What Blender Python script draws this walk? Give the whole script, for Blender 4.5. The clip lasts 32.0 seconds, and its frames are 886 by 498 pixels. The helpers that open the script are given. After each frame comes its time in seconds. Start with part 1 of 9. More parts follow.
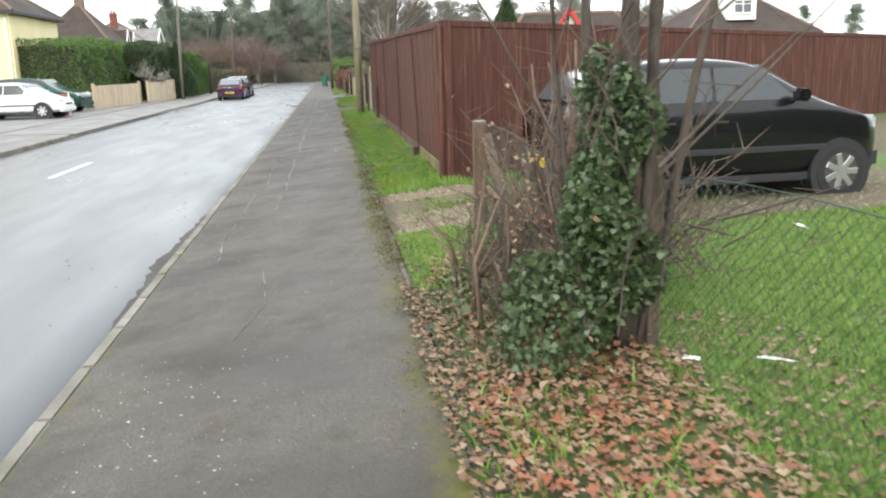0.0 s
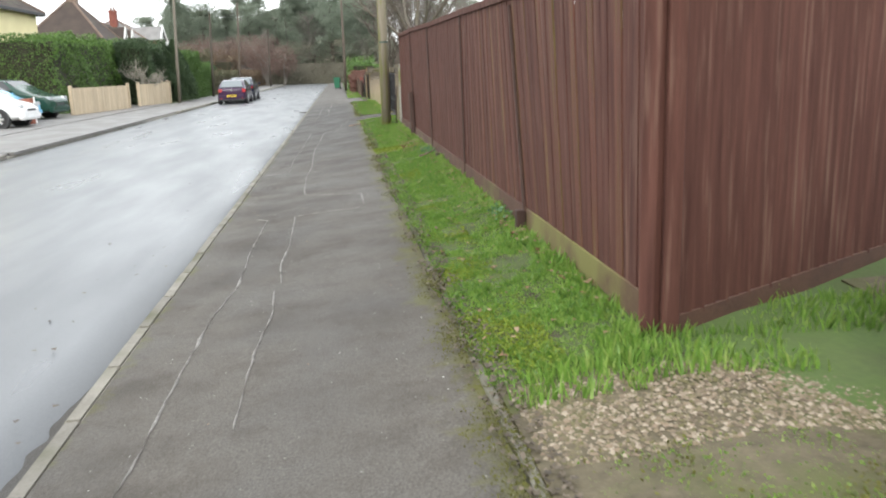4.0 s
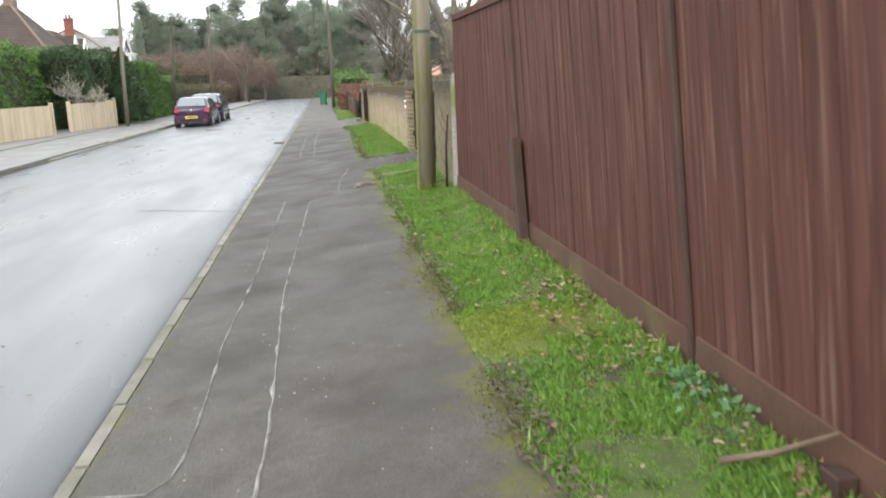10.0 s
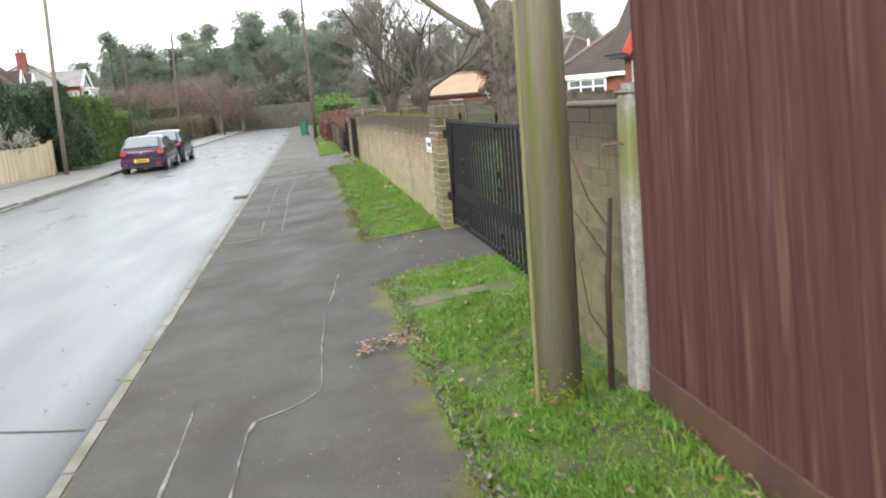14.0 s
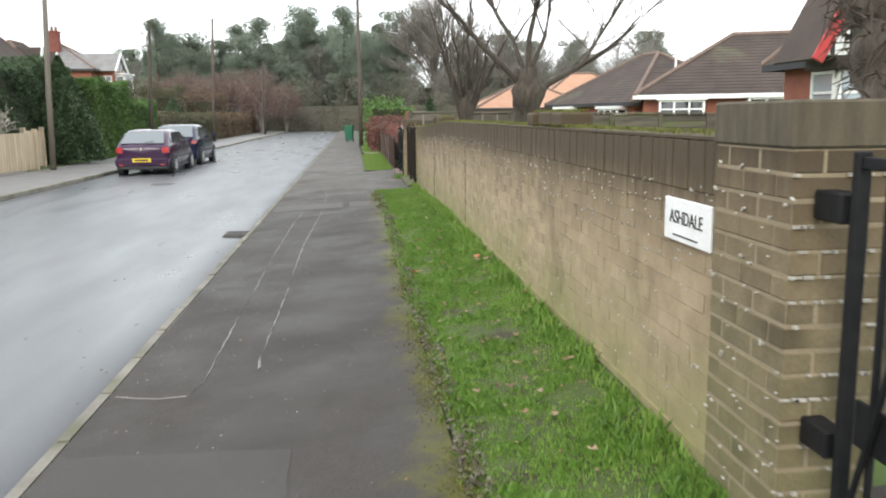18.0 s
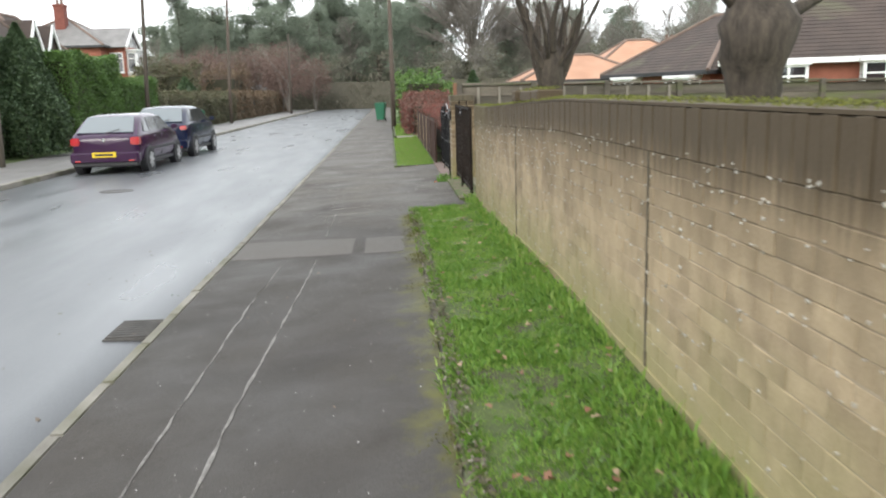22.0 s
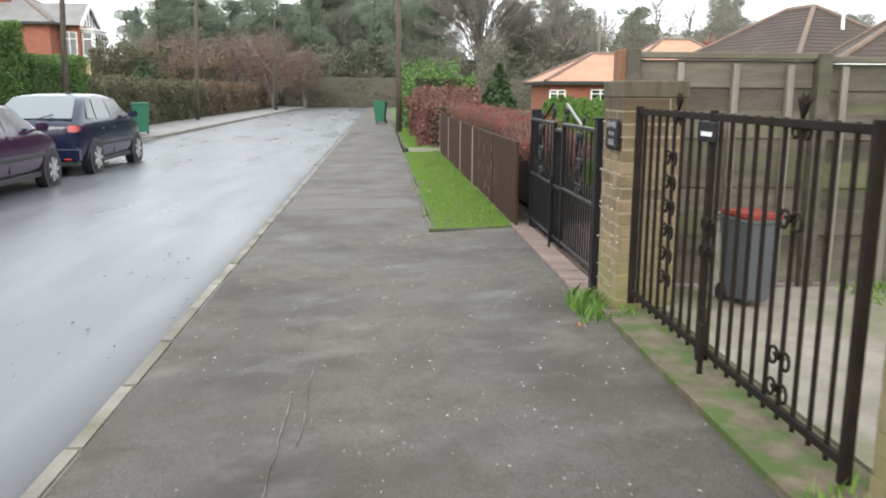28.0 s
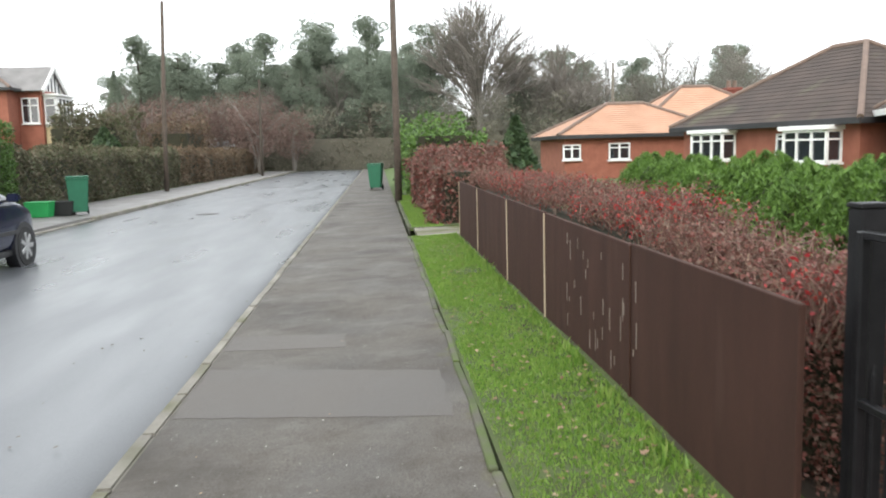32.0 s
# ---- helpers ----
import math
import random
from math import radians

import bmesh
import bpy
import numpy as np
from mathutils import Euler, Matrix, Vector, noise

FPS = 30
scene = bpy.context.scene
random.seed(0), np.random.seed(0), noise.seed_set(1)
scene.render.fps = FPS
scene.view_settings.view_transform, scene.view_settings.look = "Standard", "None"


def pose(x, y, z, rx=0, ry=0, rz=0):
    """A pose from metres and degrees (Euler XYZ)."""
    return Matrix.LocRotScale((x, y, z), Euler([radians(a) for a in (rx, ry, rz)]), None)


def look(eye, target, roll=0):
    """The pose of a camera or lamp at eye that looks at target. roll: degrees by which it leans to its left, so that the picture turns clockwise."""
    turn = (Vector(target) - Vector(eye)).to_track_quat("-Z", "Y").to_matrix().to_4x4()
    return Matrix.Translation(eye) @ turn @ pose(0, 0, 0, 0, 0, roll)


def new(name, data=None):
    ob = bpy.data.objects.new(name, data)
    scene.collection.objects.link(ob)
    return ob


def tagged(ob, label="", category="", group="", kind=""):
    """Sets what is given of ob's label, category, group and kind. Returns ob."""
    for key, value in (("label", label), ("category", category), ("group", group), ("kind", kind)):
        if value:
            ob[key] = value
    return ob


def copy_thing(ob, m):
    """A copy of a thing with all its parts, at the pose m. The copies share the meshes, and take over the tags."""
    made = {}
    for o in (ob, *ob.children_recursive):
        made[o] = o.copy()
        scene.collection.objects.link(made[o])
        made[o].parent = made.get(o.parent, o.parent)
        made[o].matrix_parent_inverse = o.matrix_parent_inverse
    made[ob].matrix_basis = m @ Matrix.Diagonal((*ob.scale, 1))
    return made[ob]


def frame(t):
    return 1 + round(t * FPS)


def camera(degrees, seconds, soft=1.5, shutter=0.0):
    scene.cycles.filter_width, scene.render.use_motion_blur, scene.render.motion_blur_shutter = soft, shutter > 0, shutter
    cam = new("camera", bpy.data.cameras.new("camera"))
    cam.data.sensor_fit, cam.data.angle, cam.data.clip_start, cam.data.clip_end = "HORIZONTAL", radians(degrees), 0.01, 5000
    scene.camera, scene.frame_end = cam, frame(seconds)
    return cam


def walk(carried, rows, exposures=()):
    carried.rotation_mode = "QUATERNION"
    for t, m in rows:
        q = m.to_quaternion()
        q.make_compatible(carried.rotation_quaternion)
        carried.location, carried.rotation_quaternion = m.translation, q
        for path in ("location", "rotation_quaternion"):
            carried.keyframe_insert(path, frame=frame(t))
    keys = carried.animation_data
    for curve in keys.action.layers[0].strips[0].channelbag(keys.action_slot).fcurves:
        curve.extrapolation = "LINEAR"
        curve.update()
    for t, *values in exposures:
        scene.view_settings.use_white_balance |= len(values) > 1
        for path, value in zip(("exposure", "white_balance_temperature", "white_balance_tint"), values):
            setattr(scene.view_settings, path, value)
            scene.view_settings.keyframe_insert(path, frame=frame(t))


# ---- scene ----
cam = camera(57.0, 32.0, 2.0, 0.3)
PATH = [
    (0, (1.498, 1.958, 1.619), (1.753, 3.893, 1.182), -1.78),
    (0.5, (1.370, 2.544, 1.614), (1.616, 4.481, 1.181), -3.67),
    (1, (1.317, 3.340, 1.586), (1.666, 5.256, 1.132), -3.57),
    (1.5, (1.291, 4.094, 1.586), (1.573, 6.021, 1.134), -1.80),
    (2, (1.330, 4.929, 1.591), (1.672, 6.852, 1.158), -2.04),
    (2.5, (1.332, 5.653, 1.587), (1.580, 7.595, 1.178), -2.46),
    (3, (1.369, 6.394, 1.600), (1.642, 8.336, 1.207), -3.01),
    (3.5, (1.378, 7.159, 1.597), (1.610, 9.106, 1.202), -1.76),
    (5.5, (1.351, 10.377, 1.523), (1.582, 12.275, 0.936), -2.13),
    (6, (1.387, 11.211, 1.569), (1.646, 13.123, 1.042), -2.21),
    (6.5, (1.378, 11.980, 1.641), (1.596, 13.929, 1.250), -0.48),
    (7, (1.359, 12.817, 1.623), (1.583, 14.780, 1.311), 0.85),
    (7.5, (1.287, 13.573, 1.614), (1.477, 15.538, 1.289), -0.26),
    (8, (1.285, 14.386, 1.639), (1.491, 16.344, 1.284), -2.07),
    (8.5, (1.203, 15.059, 1.653), (1.423, 17.014, 1.296), -1.79),
    (9, (1.261, 15.970, 1.621), (1.527, 17.916, 1.246), -1.41),
    (9.5, (1.187, 16.867, 1.605), (1.429, 18.809, 1.191), -0.94),
    (10, (1.213, 17.644, 1.633), (1.479, 19.584, 1.227), -2.10),
    (10.5, (1.224, 18.464, 1.671), (1.511, 20.411, 1.315), -1.68),
    (11, (1.279, 19.354, 1.709), (1.605, 21.311, 1.456), -2.96),
    (11.5, (1.273, 20.115, 1.704), (1.589, 22.080, 1.505), -2.14),
    (12, (1.358, 21.000, 1.693), (1.650, 22.955, 1.393), -1.70),
    (12.5, (1.353, 21.866, 1.683), (1.620, 23.818, 1.340), 0.63),
    (13, (1.395, 22.713, 1.682), (1.685, 24.658, 1.320), 0.28),
    (13.5, (1.336, 23.516, 1.705), (1.640, 25.466, 1.378), -0.72),
    (14, (1.415, 24.380, 1.703), (1.710, 26.325, 1.344), -4.70),
    (14.5, (1.411, 25.156, 1.703), (1.692, 27.103, 1.345), -0.61),
    (15, (1.437, 25.984, 1.703), (1.693, 27.940, 1.376), -1.62),
    (15.5, (1.382, 26.825, 1.673), (1.558, 28.783, 1.303), 0.47),
    (17.5, (1.453, 30.123, 1.639), (1.659, 32.081, 1.284), 3.23),
    (18, (1.547, 31.001, 1.607), (1.754, 32.964, 1.283), -0.63),
    (18.5, (1.585, 31.750, 1.593), (1.808, 33.703, 1.224), 0.32),
    (19, (1.618, 32.471, 1.595), (1.844, 34.417, 1.200), -4.00),
    (19.5, (1.655, 33.110, 1.630), (1.910, 35.049, 1.213), -1.11),
    (20, (1.670, 33.849, 1.617), (1.872, 35.803, 1.241), -1.78),
    (20.5, (1.746, 34.618, 1.584), (1.941, 36.546, 1.088), -2.45),
    (21, (1.803, 35.377, 1.611), (1.987, 37.306, 1.116), -1.54),
    (21.5, (1.801, 36.188, 1.628), (2.002, 38.124, 1.167), -2.04),
    (22, (1.717, 37.082, 1.592), (1.833, 39.042, 1.211), -1.64),
    (22.5, (1.670, 37.881, 1.573), (1.763, 39.847, 1.219), -1.62),
    (23, (1.649, 38.767, 1.550), (1.696, 40.739, 1.217), 0.64),
    (23.5, (1.659, 39.467, 1.547), (1.768, 41.435, 1.211), -1.32),
    (24, (1.634, 40.244, 1.551), (1.750, 42.212, 1.212), -1.29),
    (24.5, (1.635, 40.916, 1.538), (1.827, 42.877, 1.191), -1.61),
    (26.5, (1.494, 43.540, 1.432), (1.713, 45.496, 1.079), 0.61),
    (27, (1.411, 44.300, 1.418), (1.561, 46.255, 1.027), -1.33),
    (27.5, (1.383, 44.959, 1.432), (1.532, 46.911, 1.021), -0.27),
    (28, (1.312, 45.724, 1.444), (1.456, 47.682, 1.066), 0.32),
    (28.5, (1.285, 46.372, 1.442), (1.441, 48.329, 1.063), -1.57),
    (29, (1.248, 47.117, 1.428), (1.378, 49.081, 1.075), -2.98),
    (29.5, (1.269, 47.806, 1.407), (1.392, 49.764, 1.022), -1.97),
    (30, (1.288, 48.548, 1.395), (1.409, 50.498, 0.970), -1.36),
    (30.5, (1.364, 49.217, 1.435), (1.509, 51.177, 1.063), -1.55),
    (31, (1.333, 49.891, 1.453), (1.476, 51.859, 1.126), -1.25),
    (31.5, (1.319, 50.513, 1.486), (1.451, 52.491, 1.222), -2.25),
    (32, (1.312, 51.187, 1.473), (1.463, 53.167, 1.233), -1.46),
]
walk(cam, [(t, look(eye, target, roll)) for t, eye, target, roll in PATH], exposures=[(0, 1.23, 6500, 6.5), (1, 1.31, 6500, 6.5), (2, 1.29, 6500, 6.5), (3, 1.17, 6500, 6.5), (6, 1.33, 6500, 6.5), (8, 1.18, 6500, 6.5), (10, 1.34, 6500, 6.5), (12, 1.26, 6500, 6.5), (13, 1.37, 6500, 6.5), (15, 1.32, 6500, 6.5), (18, 1.03, 6500, 6.5), (20, 1.07, 6500, 6.5), (22, 1.10, 6500, 6.5), (23, 1.00, 6500, 6.5), (27, 1.10, 6500, 6.5), (28, 1.24, 6500, 6.5), (30, 1.24, 6500, 6.5), (32, 1.13, 6500, 6.5)])

# ==== place ====
# world: bright overcast sky after rain
SUN_EL, SUN_AZ = radians(32), radians(200)
world = bpy.data.worlds.new("overcast")
scene.world = world
world.use_nodes = True
wn, wl = world.node_tree.nodes, world.node_tree.links
wn.clear()
sky = wn.new("ShaderNodeTexSky")
sky.sky_type, sky.sun_disc, sky.sun_elevation, sky.sun_rotation = "NISHITA", False, SUN_EL, SUN_AZ
sky.air_density, sky.dust_density = 1.0, 4.0
cloud = wn.new("ShaderNodeMix")
cloud.data_type, cloud.inputs[0].default_value = "RGBA", 0.86
cloud.inputs[7].default_value = (11.5, 11.7, 12.2, 1)
wl.new(sky.outputs[0], cloud.inputs[6])
bg = wn.new("ShaderNodeBackground")
bg.inputs[1].default_value = 0.1
wl.new(cloud.outputs[2], bg.inputs[0])
wo = wn.new("ShaderNodeOutputWorld")
wl.new(bg.outputs[0], wo.inputs[0])

sun = new("sun", bpy.data.lights.new("sun", "SUN"))
sun.data.energy, sun.data.angle, sun.data.color = 0.7, radians(25), (1.0, 0.97, 0.92)
sun.matrix_world = look((0, 0, 50), (50 * math.sin(SUN_AZ) * -1, 50 * math.cos(SUN_AZ) * -1, 50 - 50 * math.tan(SUN_EL)))

# ---- helpers of this scene ----
rng = np.random.default_rng(7)


def cross(y):
    """Crossfall of the pavement, flatter beyond the long wall."""
    return np.interp(y, [42.5, 46.8, 56, 66, 78], [0.1016, 0.056, 0.056, 0.03, 0.015])


def drop(y):
    """How far the right-hand side lies lower there than along the fence."""
    return 2.83 * (0.1016 - cross(y))


def sink(ob, y):
    """Set a right-hand thing down on the lower ground."""
    ob.matrix_basis = Matrix.Translation((0.0, 0.0, -float(drop(y)))) @ ob.matrix_basis
    return ob



def shade(name, a, b, size=3.0, rough=0.7, bump=0.3, fine=40.0, metal=0.0, stretch=(1, 1, 1), vary=0.0, spec=0.5, third=None, third_size=0.6, third_cut=(0.55, 0.7), coat=0.0, rough2=None, fine_mix=0.35):
    """A painted or natural surface: two colours in large patches, fine grain, bump, and piece-to-piece variation."""
    m = bpy.data.materials.new(name)
    m.use_nodes = True
    n, l = m.node_tree.nodes, m.node_tree.links
    p = n["Principled BSDF"]
    tc = n.new("ShaderNodeTexCoord")
    mp = n.new("ShaderNodeMapping")
    mp.inputs["Scale"].default_value = stretch
    l.new(tc.outputs["Object"], mp.inputs[0])
    info = n.new("ShaderNodeObjectInfo")
    shift = n.new("ShaderNodeVectorMath")
    shift.operation = "MULTIPLY_ADD"
    shift.inputs[1].default_value = (17.0 * (vary > 0),) * 3
    l.new(info.outputs["Random"], shift.inputs[0])
    l.new(mp.outputs[0], shift.inputs[2])
    big = n.new("ShaderNodeTexNoise")
    big.inputs["Scale"].default_value, big.inputs["Detail"].default_value = size, 5
    l.new(shift.outputs[0], big.inputs["Vector"])
    small = n.new("ShaderNodeTexNoise")
    small.inputs["Scale"].default_value, small.inputs["Detail"].default_value = fine, 4
    l.new(shift.outputs[0], small.inputs["Vector"])
    mixv = n.new("ShaderNodeMix")
    mixv.inputs[0].default_value = fine_mix
    l.new(big.outputs[0], mixv.inputs[2])
    l.new(small.outputs[0], mixv.inputs[3])
    ramp = n.new("ShaderNodeValToRGB")
    ramp.color_ramp.elements[0].position, ramp.color_ramp.elements[1].position = 0.32, 0.68
    ramp.color_ramp.elements[0].color, ramp.color_ramp.elements[1].color = (*a, 1), (*b, 1)
    l.new(mixv.outputs[0], ramp.inputs[0])
    colour = ramp.outputs[0]
    if third:
        spot = n.new("ShaderNodeTexNoise")
        spot.inputs["Scale"].default_value, spot.inputs["Detail"].default_value = third_size, 6
        l.new(shift.outputs[0], spot.inputs["Vector"])
        cut = n.new("ShaderNodeMapRange")
        cut.inputs[1].default_value, cut.inputs[2].default_value = third_cut
        l.new(spot.outputs[0], cut.inputs[0])
        mx = n.new("ShaderNodeMix")
        mx.data_type = "RGBA"
        mx.inputs[7].default_value = (*third, 1)
        l.new(cut.outputs[0], mx.inputs[0])
        l.new(colour, mx.inputs[6])
        colour = mx.outputs[2]
    if vary:
        hsv = n.new("ShaderNodeHueSaturation")
        mr = n.new("ShaderNodeMapRange")
        mr.inputs[3].default_value, mr.inputs[4].default_value = 1 - vary, 1 + vary
        l.new(info.outputs["Random"], mr.inputs[0])
        l.new(mr.outputs[0], hsv.inputs["Value"])
        l.new(colour, hsv.inputs["Color"])
        colour = hsv.outputs[0]
    l.new(colour, p.inputs["Base Color"])
    if rough2 is None:
        p.inputs["Roughness"].default_value = rough
    else:
        rr = n.new("ShaderNodeMapRange")
        rr.inputs[1].default_value, rr.inputs[2].default_value = 0.35, 0.65
        rr.inputs[3].default_value, rr.inputs[4].default_value = rough, rough2
        l.new(big.outputs[0], rr.inputs[0])
        l.new(rr.outputs[0], p.inputs["Roughness"])
    p.inputs["Metallic"].default_value = metal
    p.inputs["Specular IOR Level"].default_value = spec
    p.inputs["Coat Weight"].default_value = coat
    if bump:
        bp = n.new("ShaderNodeBump")
        bp.inputs["Strength"].default_value, bp.inputs["Distance"].default_value = bump, 0.01
        l.new(mixv.outputs[0], bp.inputs["Height"])
        l.new(bp.outputs[0], p.inputs["Normal"])
    return m


def leafy(name, colours, rough=0.55, trans=0.25):
    """Leaves, blades and twigs: colour by the island, a little light through."""
    m = bpy.data.materials.new(name)
    m.use_nodes = True
    n, l = m.node_tree.nodes, m.node_tree.links
    p = n["Principled BSDF"]
    geo = n.new("ShaderNodeNewGeometry")
    ramp = n.new("ShaderNodeValToRGB")
    el = ramp.color_ramp.elements
    for k, c in enumerate(colours):
        e = el[k] if k < 2 else el.new(1.0)
        e.color = (*c, 1)
    for k in range(len(colours)):
        el[k].position = k / max(1, len(colours) - 1)
    for k, c in enumerate(colours):
        el[k].color = (*c, 1)
    l.new(geo.outputs["Random Per Island"], ramp.inputs[0])
    l.new(ramp.outputs[0], p.inputs["Base Color"])
    p.inputs["Roughness"].default_value = rough
    if trans:
        t = n.new("ShaderNodeBsdfTranslucent")
        l.new(ramp.outputs[0], t.inputs[0])
        mx = n.new("ShaderNodeMixShader")
        mx.inputs[0].default_value = trans
        l.new(p.outputs[0], mx.inputs[1])
        l.new(t.outputs[0], mx.inputs[2])
        l.new(mx.outputs[0], n["Material Output"].inputs[0])
    return m


def plain(name, c, rough=0.4, metal=0.0, coat=0.0, spec=0.5):
    return shade(name, tuple(v * 0.9 for v in c), tuple(min(1, v * 1.1) for v in c), 6, rough, 0.05, 60, metal, coat=coat, spec=spec)


def glassy(name, tint=(0.02, 0.025, 0.03), rough=0.05):
    """Glazing seen from outside: dark room behind a reflecting pane."""
    m = bpy.data.materials.new(name)
    m.use_nodes = True
    p = m.node_tree.nodes["Principled BSDF"]
    p.inputs["Base Color"].default_value = (*tint, 1)
    p.inputs["Roughness"].default_value = rough
    p.inputs["Coat Weight"].default_value = 1.0
    p.inputs["Specular IOR Level"].default_value = 0.8
    return m


def world_of(ob):
    return world_of(ob.parent) @ ob.matrix_parent_inverse @ ob.matrix_basis if ob.parent else ob.matrix_basis.copy()


def thing(name, at, label, category, group="", kind="", rz=0.0):
    ob = new(name)
    ob.empty_display_size = 0.1
    ob.matrix_basis = pose(*at, 0, 0, rz)
    return tagged(ob, label, category, group, kind)


def to_mesh(name, bm):
    me = bpy.data.meshes.new(name)
    bm.to_mesh(me)
    bm.free()
    return me


def attach(name, me, mat, parent, label="", local=False):
    ob = new(name, me)
    if not me.materials:
        me.materials.append(mat)
    ob.parent = parent
    if not local:
        ob.matrix_parent_inverse = world_of(parent).inverted()
    if label:
        ob["label"] = label
    return ob


def part(name, bm, mat, parent, label="", local=False, smooth=False):
    me = to_mesh(name, bm)
    if smooth:
        for f in me.polygons:
            f.use_smooth = True
    return attach(name, me, mat, parent, label, local)


def solo(name, bm, mat, label, category, group="", kind="", smooth=False):
    me = to_mesh(name, bm)
    me.materials.append(mat)
    if smooth:
        for f in me.polygons:
            f.use_smooth = True
    return tagged(new(name, me), label, category, group, kind)


def box(x0, x1, y0, y1, z0, z1, bevel=0.0, m=None, bm=None, seg=1):
    own = bmesh.new()
    bmesh.ops.create_cube(own, size=1)
    bmesh.ops.transform(own, matrix=Matrix.Translation(((x0 + x1) / 2, (y0 + y1) / 2, (z0 + z1) / 2)) @ Matrix.Diagonal((x1 - x0, y1 - y0, z1 - z0, 1)), verts=own.verts)
    if bevel:
        bmesh.ops.bevel(own, geom=own.edges[:], offset=bevel, segments=seg, affect="EDGES")
    if m is not None:
        bmesh.ops.transform(own, matrix=m, verts=own.verts)
    return merge(bm, own)


def merge(bm, own):
    if bm is None:
        return own
    tmp = bpy.data.meshes.new("tmp")
    own.to_mesh(tmp)
    own.free()
    bm.from_mesh(tmp)
    bpy.data.meshes.remove(tmp)
    return bm


def tube(bm, points, radii, sides=8, cap=True):
    """A round, tapering tube along points."""
    bm = bm or bmesh.new()
    pts = [Vector(p) for p in points]
    rings = []
    for k, p in enumerate(pts):
        d = (pts[min(k + 1, len(pts) - 1)] - pts[max(k - 1, 0)]).normalized()
        u = d.orthogonal().normalized() if abs(d.z) > 0.9 else d.cross(Vector((0, 0, 1))).normalized()
        v = d.cross(u)
        r = radii[k] if hasattr(radii, "__len__") else radii
        rings.append([bm.verts.new(p + r * (math.cos(2 * math.pi * s / sides) * u + math.sin(2 * math.pi * s / sides) * v)) for s in range(sides)])
    for a, b in zip(rings, rings[1:]):
        # line the rings up so that the tube does not twist
        k0 = min(range(sides), key=lambda k: (b[k].co - a[0].co).length)
        for s in range(sides):
            bm.faces.new((a[s], a[(s + 1) % sides], b[(s + 1 + k0) % sides], b[(s + k0) % sides]))
        b[:] = b[k0:] + b[:k0]
    if cap and sides > 2:
        bm.faces.new(rings[0][::-1])
        bm.faces.new(rings[-1])
    return bm


def quick(name, verts, faces):
    """A large mesh from arrays."""
    me = bpy.data.meshes.new(name)
    verts, faces = np.asarray(verts, np.float32), np.asarray(faces, np.int32)
    me.vertices.add(len(verts))
    me.vertices.foreach_set("co", verts.ravel())
    k = faces.shape[1]
    me.loops.add(faces.size)
    me.loops.foreach_set("vertex_index", faces.ravel())
    me.polygons.add(len(faces))
    me.polygons.foreach_set("loop_start", np.arange(0, faces.size, k, dtype=np.int32))
    me.update(calc_edges=True)
    return me


def cards(name, centres, size, aspect=1.6, up=0.0, lobed=False):
    """Small pointed leaves, one at each centre, turned at random; up: 0 any way, 1 upright."""
    n = len(centres)
    a = rng.normal(size=(n, 3))
    a[:, 2] = a[:, 2] * (1 - up) + up * (1.0 + rng.random(n))
    a /= np.linalg.norm(a, axis=1)[:, None]
    b = np.cross(a, rng.normal(size=(n, 3)))
    b /= np.linalg.norm(b, axis=1)[:, None] + 1e-9
    s = (size * (0.6 + 0.8 * rng.random(n)))[:, None]
    c = np.asarray(centres)
    fold = np.cross(a, b) * s * 0.15
    if lobed:
        v = np.stack([c - a * s * 0.5, c - a * s * 0.38 + b * s * 0.46 + fold, c + a * s * 0.02 + b * s * 0.34 + fold * 0.6, c + a * s * 0.6, c + a * s * 0.02 - b * s * 0.34 + fold * 0.6, c - a * s * 0.38 - b * s * 0.46 + fold], 1).reshape(-1, 3)
        return quick(name, v, np.arange(6 * n).reshape(-1, 6))
    v = np.stack([c - a * s * aspect / 2, c + b * s / 2 + fold, c + a * s * aspect / 2, c - b * s / 2 + fold], 1).reshape(-1, 3)
    return quick(name, v, np.arange(4 * n).reshape(-1, 4))


def ground_z(x, y=0.0):
    """Height of the verge, drives and gardens on the right-hand side, and of the left-hand verge."""
    x = np.asarray(x, float)
    y = np.asarray(y, float)
    c = cross(y)
    right = np.where(x < 2.83, c * x, c * 2.83 + 0.012 * np.clip(x - 2.83, 0, 14))
    right = right - 0.09 * np.clip((x - 2.9) / 0.8, 0, 1) * np.clip((13 - y) / 1.5, 0, 1) - np.clip((y - 56) / 20, 0, 1) * np.clip((x - 2.83) / 3, 0, 1) * 0.42
    return np.where(x < -0.1, np.interp(x, [-200, -12, -8.2, -5.9], [0.1, 0.06, 0.04, 0.0]), right)
